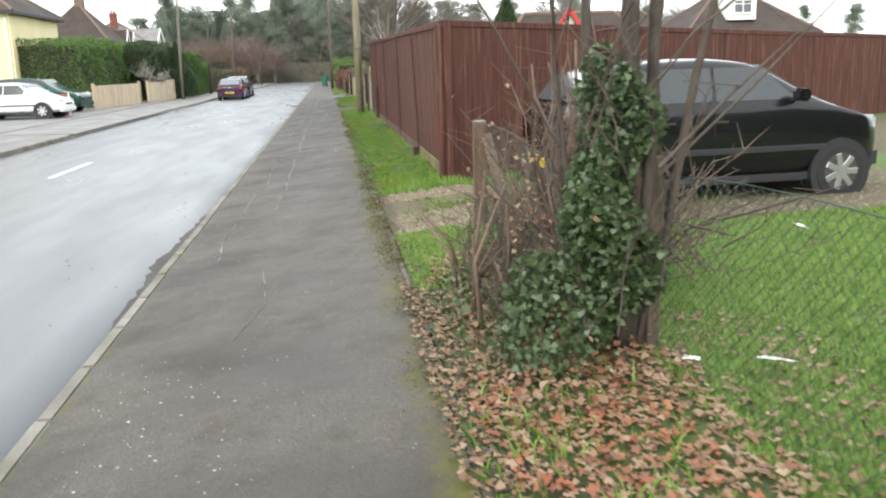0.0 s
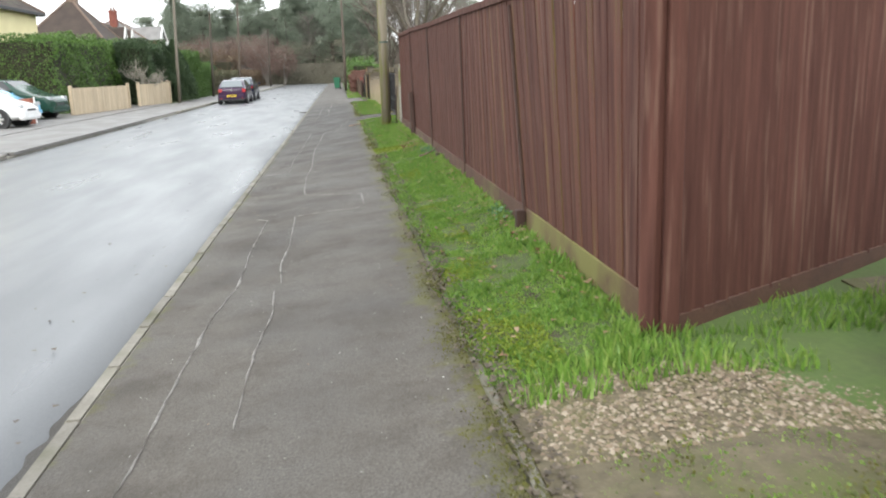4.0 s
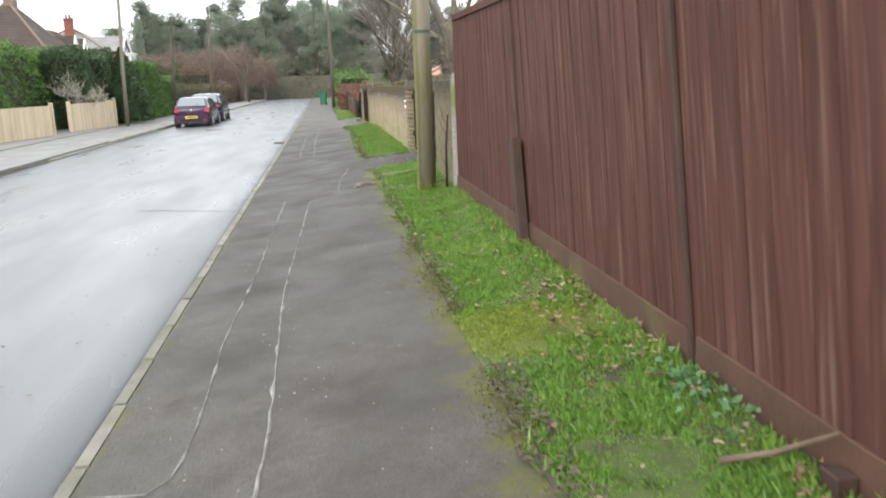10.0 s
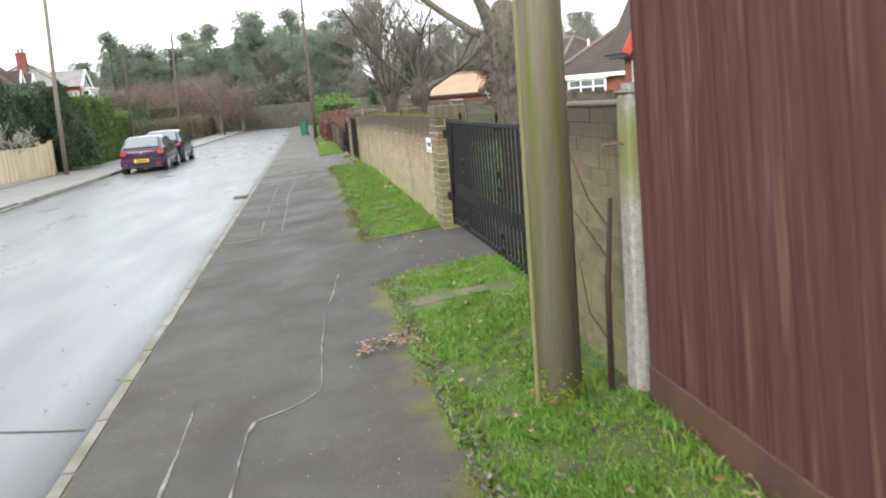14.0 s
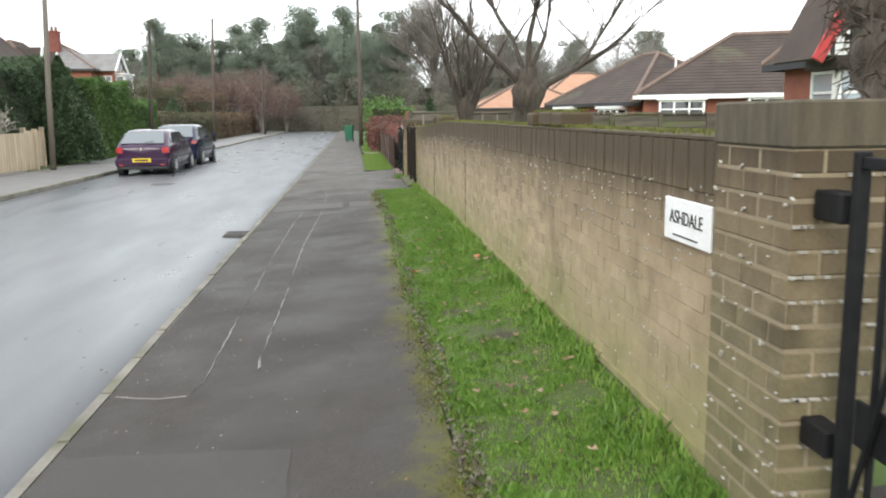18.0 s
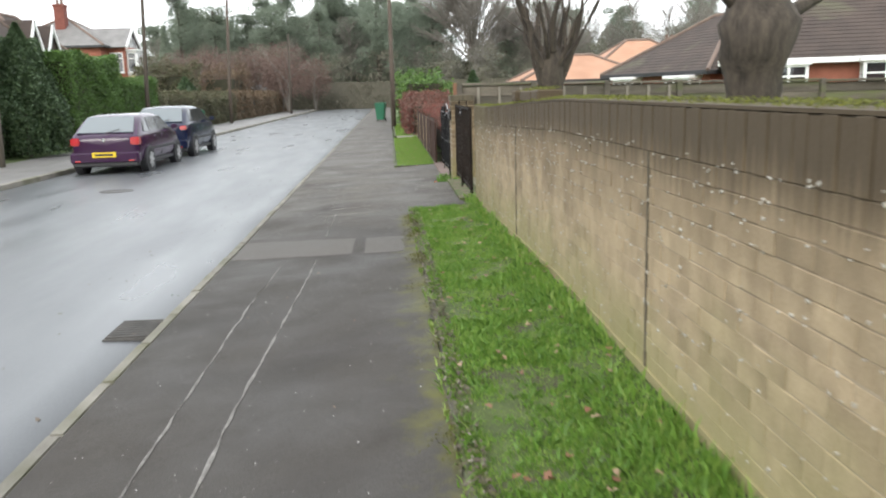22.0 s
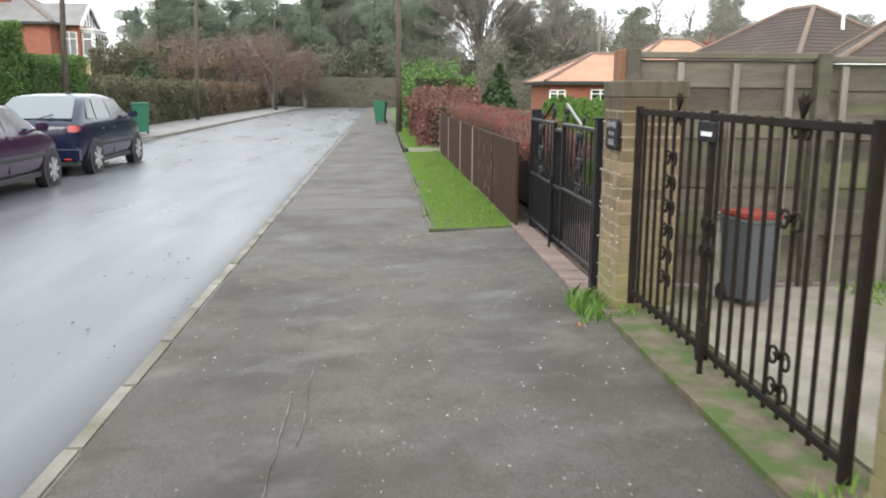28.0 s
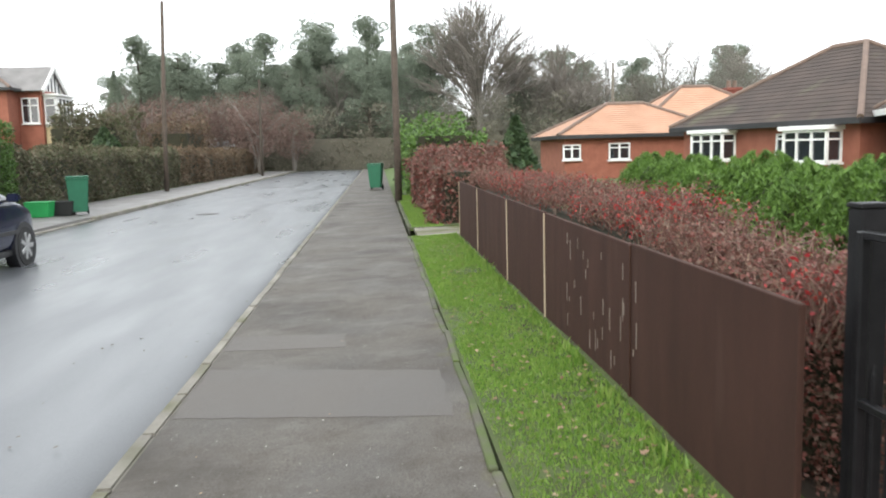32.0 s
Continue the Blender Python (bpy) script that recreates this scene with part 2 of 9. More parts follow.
# ---- materials ----
def asphalt_material(name, a, b, rough, rough2, bump, moss=False, streak=(1, 0.12, 1)):
    m = shade(name, a, b, 1.3, rough, bump, 95 if moss else 160, stretch=(1, 1, 1) if moss else streak, rough2=rough2, fine_mix=0.68 if moss else 0.55, **({"third": tuple(v * 1.1 for v in a), "third_size": 0.9, "third_cut": (0.46, 0.72)} if moss else {}))
    if moss:
        n, l = m.node_tree.nodes, m.node_tree.links
        p = n["Principled BSDF"]
        src = p.inputs["Base Color"].links[0].from_socket
        tc = n.new("ShaderNodeTexCoord")
        sep = n.new("ShaderNodeSeparateXYZ")
        l.new(tc.outputs["Object"], sep.inputs[0])
        no = n.new("ShaderNodeTexNoise")
        no.inputs["Scale"].default_value, no.inputs["Detail"].default_value = 3.6, 10
        no.inputs["Roughness"].default_value = 0.75
        l.new(tc.outputs["Object"], no.inputs["Vector"])
        edge = n.new("ShaderNodeMapRange")
        edge.inputs[1].default_value, edge.inputs[2].default_value = 1.48, 1.95
        edge.inputs[4].default_value = 0.86
        l.new(sep.outputs[0], edge.inputs[0])
        edge2 = n.new("ShaderNodeMapRange")
        edge2.inputs[1].default_value, edge2.inputs[2].default_value = 0.26, 0.09
        edge2.inputs[4].default_value = 0.6
        l.new(sep.outputs[0], edge2.inputs[0])
        e2y = n.new("ShaderNodeMapRange")
        e2y.inputs[1].default_value, e2y.inputs[2].default_value = 34.0, 28.0
        l.new(sep.outputs[1], e2y.inputs[0])
        e2m = n.new("ShaderNodeMath")
        e2m.operation = "MULTIPLY"
        l.new(edge2.outputs[0], e2m.inputs[0])
        l.new(e2y.outputs[0], e2m.inputs[1])
        # no moss where cars cross to the gates
        ya = n.new("ShaderNodeMapRange")
        ya.inputs[1].default_value, ya.inputs[2].default_value = 47.6, 46.8
        yb = n.new("ShaderNodeMapRange")
        yb.inputs[1].default_value, yb.inputs[2].default_value = 53.2, 54.0
        yc = n.new("ShaderNodeMath")
        yd = n.new("ShaderNodeMath")
        yd.operation = "MULTIPLY"
        yx = n.new("ShaderNodeMapRange")
        yx.inputs[1].default_value, yx.inputs[2].default_value = 2.25, 2.0
        ye = n.new("ShaderNodeMath")
        ye.operation = "MULTIPLY"
        l.new(sep.outputs[0], yx.inputs[0])
        l.new(edge.outputs[0], ye.inputs[0])
        l.new(yx.outputs[0], ye.inputs[1])
        l.new(sep.outputs[1], ya.inputs[0])
        l.new(sep.outputs[1], yb.inputs[0])
        l.new(ya.outputs[0], yc.inputs[0])
        l.new(yb.outputs[0], yc.inputs[1])
        l.new(ye.outputs[0], yd.inputs[0])
        gate_y = n.new("ShaderNodeMath")
        gate_y.operation = "SUBTRACT"
        gate_y.inputs[1].default_value = 32.4
        l.new(sep.outputs[1], gate_y.inputs[0])
        gate_a_ = n.new("ShaderNodeMath")
        gate_a_.operation = "ABSOLUTE"
        l.new(gate_y.outputs[0], gate_a_.inputs[0])
        gate_m = n.new("ShaderNodeMapRange")
        gate_m.inputs[1].default_value, gate_m.inputs[2].default_value = 0.7, 1.25
        gate_m.inputs[3].default_value = 0.25
        l.new(gate_a_.outputs[0], gate_m.inputs[0])
        gate_k = n.new("ShaderNodeMath")
        gate_k.operation = "MULTIPLY"
        l.new(yc.outputs[0], gate_k.inputs[0])
        l.new(gate_m.outputs[0], gate_k.inputs[1])
        l.new(gate_k.outputs[0], yd.inputs[1])
        add = n.new("ShaderNodeMath")
        l.new(yd.outputs[0], add.inputs[0])
        l.new(e2m.outputs[0], add.inputs[1])
        both = n.new("ShaderNodeMath")
        both.operation = "MULTIPLY_ADD"
        both.inputs[1].default_value = 2.0
        l.new(no.outputs[0], both.inputs[0])
        l.new(add.outputs[0], both.inputs[2])
        cut = n.new("ShaderNodeMapRange")
        cut.inputs[1].default_value, cut.inputs[2].default_value = 1.5, 1.95
        l.new(both.outputs[0], cut.inputs[0])
        mx = n.new("ShaderNodeMix")
        mx.data_type = "RGBA"
        mx.inputs[7].default_value = (0.088, 0.086, 0.013, 1)
        l.new(cut.outputs[0], mx.inputs[0])
        # brown damp blotches a hand wide
        blot = n.new("ShaderNodeTexNoise")
        blot.inputs["Scale"].default_value, blot.inputs["Detail"].default_value = 4.2, 10
        blot.inputs["Roughness"].default_value = 0.72
        l.new(tc.outputs["Object"], blot.inputs["Vector"])
        bcut = n.new("ShaderNodeMapRange")
        bcut.inputs[1].default_value, bcut.inputs[2].default_value = 0.46, 0.66
        bcut.inputs[4].default_value = 0.55
        l.new(blot.outputs[0], bcut.inputs[0])
        bm_ = n.new("ShaderNodeMix")
        bm_.data_type = "RGBA"
        bm_.inputs[7].default_value = (0.034, 0.0255, 0.0175, 1)
        l.new(bcut.outputs[0], bm_.inputs[0])
        l.new(src, bm_.inputs[6])
        worn = n.new("ShaderNodeTexNoise")
        worn.inputs["Scale"].default_value, worn.inputs["Detail"].default_value = 1.9, 12
        worn.inputs["Roughness"].default_value = 0.68
        wmap = n.new("ShaderNodeMapping")
        wmap.inputs["Scale"].default_value = (0.9, 1.2, 1)
        wmap.inputs["Location"].default_value = (3.1, 0.4, 0)
        l.new(tc.outputs["Object"], wmap.inputs[0])
        l.new(wmap.outputs[0], worn.inputs["Vector"])
        wcut = n.new("ShaderNodeMapRange")
        wcut.inputs[1].default_value, wcut.inputs[2].default_value = 0.53, 0.68
        wcut.inputs[4].default_value = 0.5
        l.new(worn.outputs[0], wcut.inputs[0])
        wlen = n.new("ShaderNodeMapRange")
        wlen.inputs[1].default_value, wlen.inputs[2].default_value = 46.5, 48.5
        l.new(sep.outputs[1], wlen.inputs[0])
        wmul = n.new("ShaderNodeMath")
        wmul.operation = "MULTIPLY"
        l.new(wcut.outputs[0], wmul.inputs[0])
        l.new(wlen.outputs[0], wmul.inputs[1])
        wmix = n.new("ShaderNodeMix")
        wmix.data_type = "RGBA"
        wmix.inputs[7].default_value = (0.145, 0.136, 0.123, 1)
        l.new(wmul.outputs[0], wmix.inputs[0])
        l.new(bm_.outputs[2], wmix.inputs[6])
        # a later, darker and browner surfacing between the first gate and the second
        wob = n.new("ShaderNodeMath")
        wob.operation = "MULTIPLY_ADD"
        wob.inputs[1].default_value = 4.0
        l.new(no.outputs[0], wob.inputs[0])
        l.new(sep.outputs[1], wob.inputs[2])
        rise = n.new("ShaderNodeMapRange")
        rise.inputs[1].default_value, rise.inputs[2].default_value = 20.0, 34.0
        fall = n.new("ShaderNodeMapRange")
        fall.inputs[1].default_value, fall.inputs[2].default_value = 51.5, 47.5
        l.new(wob.outputs[0], rise.inputs[0])
        l.new(wob.outputs[0], fall.inputs[0])
        span = n.new("ShaderNodeMath")
        span.operation = "MULTIPLY"
        l.new(rise.outputs[0], span.inputs[0])
        l.new(fall.outputs[0], span.inputs[1])
        half = n.new("ShaderNodeMath")
        half.operation = "MULTIPLY"
        half.inputs[1].default_value = 0.62
        l.new(span.outputs[0], half.inputs[0])
        mz = n.new("ShaderNodeMix")
        mz.data_type = "RGBA"
        mz.inputs[7].default_value = (0.016, 0.013, 0.011, 1)
        l.new(half.outputs[0], mz.inputs[0])
        l.new(wmix.outputs[2], mz.inputs[6])
        l.new(mz.outputs[2], mx.inputs[6])
        l.new(mx.outputs[2], p.inputs["Base Color"])
    return m


M_ROAD = asphalt_material("wet_road_asphalt", (0.076, 0.081, 0.088), (0.108, 0.113, 0.12), 0.27, 0.42, 0.12, streak=(1, 0.2, 1))
M_PAVE = asphalt_material("damp_pavement_asphalt", (0.03, 0.025, 0.02), (0.13, 0.117, 0.1), 0.62, 0.88, 1.0, moss=True, streak=(1, 0.5, 1))
M_PATCH = asphalt_material("smooth_patch_asphalt", (0.055, 0.049, 0.044), (0.11, 0.1, 0.091), 0.7, 0.9, 0.9, streak=(1, 1, 1))
M_PATCHFAR = asphalt_material("pale_patch_asphalt", (0.072, 0.065, 0.059), (0.128, 0.117, 0.107), 0.7, 0.9, 0.9, streak=(1, 1, 1))
M_PATCHDARK = asphalt_material("dark_patch_asphalt", (0.027, 0.024, 0.021), (0.062, 0.056, 0.05), 0.62, 0.85, 0.9, streak=(1, 1, 1))
M_LPAVE = asphalt_material("far_pavement_asphalt", (0.13, 0.125, 0.12), (0.18, 0.172, 0.165), 0.45, 0.7, 0.4, streak=(1, 0.5, 1))
M_KERB = shade("kerb_concrete", (0.13, 0.12, 0.1), (0.235, 0.22, 0.19), 5, 0.85, 0.6, 60, vary=0.14, third=(0.08, 0.08, 0.042), third_size=2.5, third_cut=(0.46, 0.7))
M_SEAL = shade("crack_sealant", (0.07, 0.064, 0.058), (0.3, 0.285, 0.265), 11, 0.7, 0.3, 80)
M_EDGE = shade("edging_concrete", (0.045, 0.042, 0.03), (0.105, 0.097, 0.076), 5, 0.85, 0.6, 70, vary=0.2, third=(0.06, 0.085, 0.02), third_size=3, third_cut=(0.45, 0.6))
M_SOIL = shade("grass_roots_soil", (0.035, 0.05, 0.013), (0.075, 0.105, 0.023), 7, 0.9, 1.0, 60, third=(0.04, 0.031, 0.018), third_size=3, third_cut=(0.54, 0.66))
M_GARDEN = shade("garden_ground", (0.05, 0.085, 0.02), (0.09, 0.14, 0.03), 0.7, 0.9, 0.8, 30, third=(0.07, 0.055, 0.035), third_size=0.3, third_cut=(0.55, 0.7))
M_BLADE = leafy("grass_blades", [(0.11, 0.215, 0.036), (0.155, 0.285, 0.046), (0.205, 0.34, 0.06), (0.285, 0.37, 0.1)], 0.45, 0.32)
M_BLADEPALE = leafy("pale_winter_grass", [(0.135, 0.25, 0.05), (0.18, 0.31, 0.065), (0.25, 0.37, 0.09), (0.31, 0.36, 0.13)], 0.5, 0.35)
M_MOSS = shade("moss", (0.065, 0.085, 0.014), (0.125, 0.15, 0.022), 5, 0.95, 1.0, 60)
M_GRAVEL = shade("gravel_bed", (0.06, 0.05, 0.029), (0.13, 0.107, 0.066), 14, 0.9, 1.0, 60, third=(0.075, 0.08, 0.026), third_size=2.6, third_cut=(0.5, 0.66))
M_STONE = leafy("gravel_stones", [(0.1, 0.075, 0.048), (0.17, 0.13, 0.088), (0.33, 0.275, 0.21), (0.13, 0.105, 0.062), (0.11, 0.1, 0.04), (0.22, 0.16, 0.115)], 0.8, 0)
M_PALEGRAVEL = shade("pale_cream_gravel", (0.4, 0.35, 0.25), (0.58, 0.52, 0.39), 10, 0.9, 0.8, 60)
M_PALESTONE = leafy("pale_shingle_stones", [(0.42, 0.37, 0.27), (0.56, 0.5, 0.38), (0.33, 0.28, 0.2)], 0.8, 0)
M_LEAF = leafy("fallen_leaves", [(0.2, 0.12, 0.07), (0.3, 0.2, 0.12), (0.36, 0.26, 0.17), (0.24, 0.11, 0.06), (0.15, 0.1, 0.06)], 0.6, 0.15)
M_REDLEAF = leafy("red_fallen_leaves", [(0.28, 0.09, 0.045), (0.34, 0.14, 0.07), (0.22, 0.1, 0.06)], 0.55, 0.15)
M_FENCE = shade("red_brown_stained_timber", (0.054, 0.0225, 0.0175), (0.106, 0.047, 0.036), 4, 0.85, 0.35, 60, stretch=(5, 5, 0.3), vary=0.07, spec=0.18, third=(0.165, 0.1, 0.076), third_size=5.0, third_cut=(0.55, 0.8), fine_mix=0.2)
M_GRAVELBOARD = shade("mossy_gravel_board", (0.055, 0.024, 0.015), (0.095, 0.044, 0.026), 4, 0.8, 0.5, 50, third=(0.11, 0.1, 0.03), third_size=1.4, third_cut=(0.57, 0.75))
M_GRAVELMOSS = shade("algae_green_gravel_board", (0.075, 0.04, 0.022), (0.12, 0.075, 0.035), 4, 0.85, 0.5, 50, third=(0.15, 0.14, 0.04), third_size=1.6, third_cut=(0.4, 0.56))
M_POLE = shade("weathered_pole_timber", (0.125, 0.105, 0.072), (0.23, 0.2, 0.15), 4, 0.8, 0.5, 40, stretch=(5, 5, 0.3), third=(0.13, 0.14, 0.035), third_size=3, third_cut=(0.5, 0.64))
M_FARPOLE = shade("far_pole_timber", (0.1, 0.085, 0.065), (0.17, 0.15, 0.12), 4, 0.8, 0.3, 40, stretch=(4, 4, 0.3))
M_POST = shade("grey_post_timber", (0.05, 0.036, 0.025), (0.122, 0.09, 0.062), 6, 0.85, 0.6, 50, stretch=(4, 4, 0.5))
M_CONC = shade("rough_concrete_post", (0.2, 0.19, 0.16), (0.42, 0.4, 0.36), 30, 0.9, 1.0, 120, third=(0.2, 0.21, 0.08), third_size=2, third_cut=(0.55, 0.7))
M_BLOCKTOP = shade("weather_stained_block", (0.05, 0.042, 0.027), (0.115, 0.095, 0.062), 5, 0.9, 0.6, 70, stretch=(5, 5, 0.7), vary=0.12)
M_WHITEMORTAR = shade("flaking_white_mortar", (0.24, 0.22, 0.18), (0.52, 0.5, 0.45), 60, 0.9, 0.3, 200)


def weathered_wall(name, a, b, z_top, z_foot, stain=(0.06, 0.043, 0.0235), green=(0.205, 0.215, 0.068), rise=0.5):
    """Buff walling blocks: blotches, rain streaks running down from the top, algae creeping up from the foot."""
    m = shade(name, a, b, 6, 0.88, 0.7, 70, vary=0.1, third=tuple(v * 0.72 for v in a), third_size=2.6, third_cut=(0.5, 0.7))
    n, l = m.node_tree.nodes, m.node_tree.links
    p = n["Principled BSDF"]
    geo = n.new("ShaderNodeNewGeometry")
    sep = n.new("ShaderNodeSeparateXYZ")
    l.new(geo.outputs["Position"], sep.inputs[0])
    # the wall follows the falling ground
    fall = n.new("ShaderNodeMapRange")
    fall.inputs[1].default_value, fall.inputs[2].default_value, fall.inputs[4].default_value = 42.5, 46.8, 0.129
    l.new(sep.outputs[1], fall.inputs[0])
    height = n.new("ShaderNodeMath")
    l.new(sep.outputs[2], height.inputs[0])
    l.new(fall.outputs[0], height.inputs[1])
    last = p.inputs["Base Color"].links[0].from_socket
    # bricks of one joined mesh differ too
    tone = n.new("ShaderNodeHueSaturation")
    spread = n.new("ShaderNodeMapRange")
    spread.inputs[3].default_value, spread.inputs[4].default_value = 0.9, 1.08
    l.new(geo.outputs["Random Per Island"], spread.inputs[0])
    l.new(spread.outputs[0], tone.inputs["Value"])
    l.new(last, tone.inputs["Color"])
    last = tone.outputs[0]
    for scale, size, z0, z1, amp, colour, most in (((1, 2.5, 1.2), 1.8, z_top - 0.66, z_top - 0.2, 0.6, (0.132, 0.094, 0.054), 0.88), ((1, 16, 0.4), 1.7, z_top - 0.34, z_top - 0.15, 0.34, stain, 0.93), ((1, 1, 1), 1.7, z_foot + rise, z_foot - 0.05, 0.8, green, 0.6)):
        mp = n.new("ShaderNodeMapping")
        mp.inputs["Scale"].default_value = scale
        l.new(geo.outputs["Position"], mp.inputs[0])
        no = n.new("ShaderNodeTexNoise")
        no.inputs["Scale"].default_value, no.inputs["Detail"].default_value = size, 7
        l.new(mp.outputs[0], no.inputs["Vector"])
        off = n.new("ShaderNodeMath")
        off.operation = "MULTIPLY_ADD"
        off.inputs[1].default_value = amp
        l.new(no.outputs[0], off.inputs[0])
        l.new(height.outputs[0], off.inputs[2])
        mr = n.new("ShaderNodeMapRange")
        mr.inputs[1].default_value, mr.inputs[2].default_value = z0 + amp / 2, z1 + amp / 2
        mr.inputs[4].default_value = most
        l.new(off.outputs[0], mr.inputs[0])
        mx = n.new("ShaderNodeMix")
        mx.data_type = "RGBA"
        mx.inputs[7].default_value = (*colour, 1)
        l.new(mr.outputs[0], mx.inputs[0])
        l.new(last, mx.inputs[6])
        last = mx.outputs[2]
    # green damp over the last stretch before the second gate
    spread = n.new("ShaderNodeTexNoise")
    spread.inputs["Scale"].default_value, spread.inputs["Detail"].default_value = 1.8, 8
    l.new(geo.outputs["Position"], spread.inputs["Vector"])
    along = n.new("ShaderNodeMath")
    along.operation = "MULTIPLY_ADD"
    along.inputs[1].default_value = 3.5
    l.new(spread.outputs[0], along.inputs[0])
    l.new(sep.outputs[1], along.inputs[2])
    damp = n.new("ShaderNodeMapRange")
    damp.inputs[1].default_value, damp.inputs[2].default_value, damp.inputs[4].default_value = 46.9, 49.3, 0.45 if z_top < 1.6 else 0.0
    l.new(along.outputs[0], damp.inputs[0])
    mx = n.new("ShaderNodeMix")
    mx.data_type = "RGBA"
    mx.inputs[7].default_value = (0.125, 0.105, 0.05, 1)
    l.new(damp.outputs[0], mx.inputs[0])
    l.new(last, mx.inputs[6])
    l.new(mx.outputs[2], p.inputs["Base Color"])
    return m


M_WALL = weathered_wall("weathered_buff_wall", (0.285, 0.217, 0.132), (0.415, 0.324, 0.208), 1.53, 0.28)
M_WALLJOINT = weathered_wall("weathered_wall_mortar", (0.25, 0.2, 0.138), (0.38, 0.31, 0.222), 1.53, 0.28)
M_WALLOLD = weathered_wall("dark_weathered_wall", (0.115, 0.09, 0.05), (0.225, 0.178, 0.104), 1.65, 0.25, green=(0.135, 0.138, 0.052), rise=0.85)
M_PIERB = weathered_wall("weathered_pier_brick", (0.16, 0.117, 0.068), (0.285, 0.213, 0.128), 1.69, 0.33)
M_MORTAR = shade("old_mortar", (0.2, 0.16, 0.1), (0.3, 0.245, 0.165), 8, 0.9, 0.6, 90)
M_BRICK = shade("buff_pier_brick", (0.24, 0.17, 0.1), (0.38, 0.28, 0.17), 8, 0.85, 0.5, 90, vary=0.28)
M_REDBRICK = shade("red_house_brick", (0.21, 0.072, 0.046), (0.315, 0.115, 0.075), 3, 0.85, 0.3, 50)
M_CHIMNEY = shade("sooty_red_chimney_brick", (0.13, 0.04, 0.03), (0.21, 0.068, 0.05), 4, 0.85, 0.3, 50)
M_IRON = shade("black_gate_paint", (0.006, 0.006, 0.007), (0.014, 0.014, 0.015), 20, 0.55, 0.3, 120, spec=0.2)
M_WHITE = plain("white_paint", (0.78, 0.78, 0.77), 0.4)
M_ROOFDARK = shade("brown_plain_tiles", (0.04, 0.03, 0.026), (0.07, 0.051, 0.042), 1.2, 0.9, 0.4, 20, vary=0.12, third=(0.1, 0.1, 0.06), third_size=0.5, third_cut=(0.6, 0.75))
M_ROOFGREY = shade("grey_slates", (0.13, 0.125, 0.12), (0.21, 0.2, 0.195), 1.5, 0.55, 0.3, 20, vary=0.1)
M_ROOFORANGE = shade("new_orange_tiles", (0.37, 0.2, 0.125), (0.48, 0.28, 0.185), 1.0, 0.7, 0.3, 20, vary=0.08)
M_RIDGE = shade("ridge_tiles", (0.12, 0.085, 0.068), (0.2, 0.14, 0.11), 4, 0.8, 0.4, 30)
M_YELLOW = shade("cream_yellow_render", (0.68, 0.6, 0.34), (0.78, 0.7, 0.42), 1, 0.8, 0.2, 40)
M_WHITERENDER = shade("white_wall_render", (0.62, 0.61, 0.58), (0.74, 0.73, 0.7), 1, 0.8, 0.2, 40)
M_TANWALL = shade("tan_render", (0.5, 0.4, 0.24), (0.62, 0.5, 0.31), 1, 0.8, 0.2, 40)
M_GLASS = glassy("window_glass")
M_CURTAIN = glassy("pale_curtained_glass", (0.3, 0.36, 0.4), 0.08)
M_BARK = shade("grey_brown_bark", (0.022, 0.018, 0.014), (0.085, 0.068, 0.052), 7, 0.95, 1.0, 26, stretch=(3, 3, 0.8))
M_TWIG = shade("bare_twigs", (0.05, 0.038, 0.029), (0.105, 0.08, 0.062), 8, 0.85, 0.3, 30)
# far twigs: lighter than the near twigs, with haze put into the colour
M_FARTWIG = shade("hazed_far_twigs", (0.16, 0.142, 0.125), (0.22, 0.2, 0.178), 2, 0.9, 0.0, 10)
# far pines and woods: distance haze is put into these pale leaf colours
M_PINE = leafy("hazed_pine_needles", [(0.2, 0.235, 0.18), (0.215, 0.252, 0.194), (0.235, 0.272, 0.212)], 0.9, 0.5)
M_WOODS = leafy("hazed_bare_wood_twigs", [(0.19, 0.186, 0.157), (0.205, 0.196, 0.167), (0.188, 0.194, 0.155), (0.208, 0.188, 0.167)], 0.9, 0.4)
M_CYPRESS = leafy("cypress_foliage", [(0.05, 0.1, 0.022), (0.085, 0.165, 0.03), (0.125, 0.22, 0.042)], 0.6, 0.15)
M_DARKGREEN = leafy("dark_evergreen_foliage", [(0.028, 0.052, 0.022), (0.048, 0.085, 0.034), (0.07, 0.11, 0.042)], 0.6, 0.12)
M_BEECH = leafy("brown_beech_leaves", [(0.105, 0.068, 0.042), (0.16, 0.105, 0.065), (0.135, 0.095, 0.06), (0.085, 0.078, 0.042)], 0.7, 0.2)
M_MIXHEDGE = leafy("mixed_hedge_leaves", [(0.062, 0.08, 0.035), (0.11, 0.095, 0.055), (0.13, 0.105, 0.07), (0.07, 0.1, 0.038)], 0.7, 0.15)
M_REDHEDGE = leafy("red_brown_berberis_leaves", [(0.11, 0.045, 0.034), (0.17, 0.085, 0.062), (0.19, 0.045, 0.038), (0.16, 0.105, 0.078), (0.085, 0.055, 0.036)], 0.65, 0.2)
M_REDBERRY = leafy("scarlet_leaves", [(0.36, 0.03, 0.03), (0.28, 0.02, 0.025), (0.4, 0.06, 0.04)], 0.5, 0.25)
M_IVY = leafy("ivy_leaves", [(0.035, 0.062, 0.022), (0.06, 0.1, 0.036), (0.115, 0.165, 0.075), (0.05, 0.085, 0.034), (0.085, 0.12, 0.05)], 0.38, 0.15)
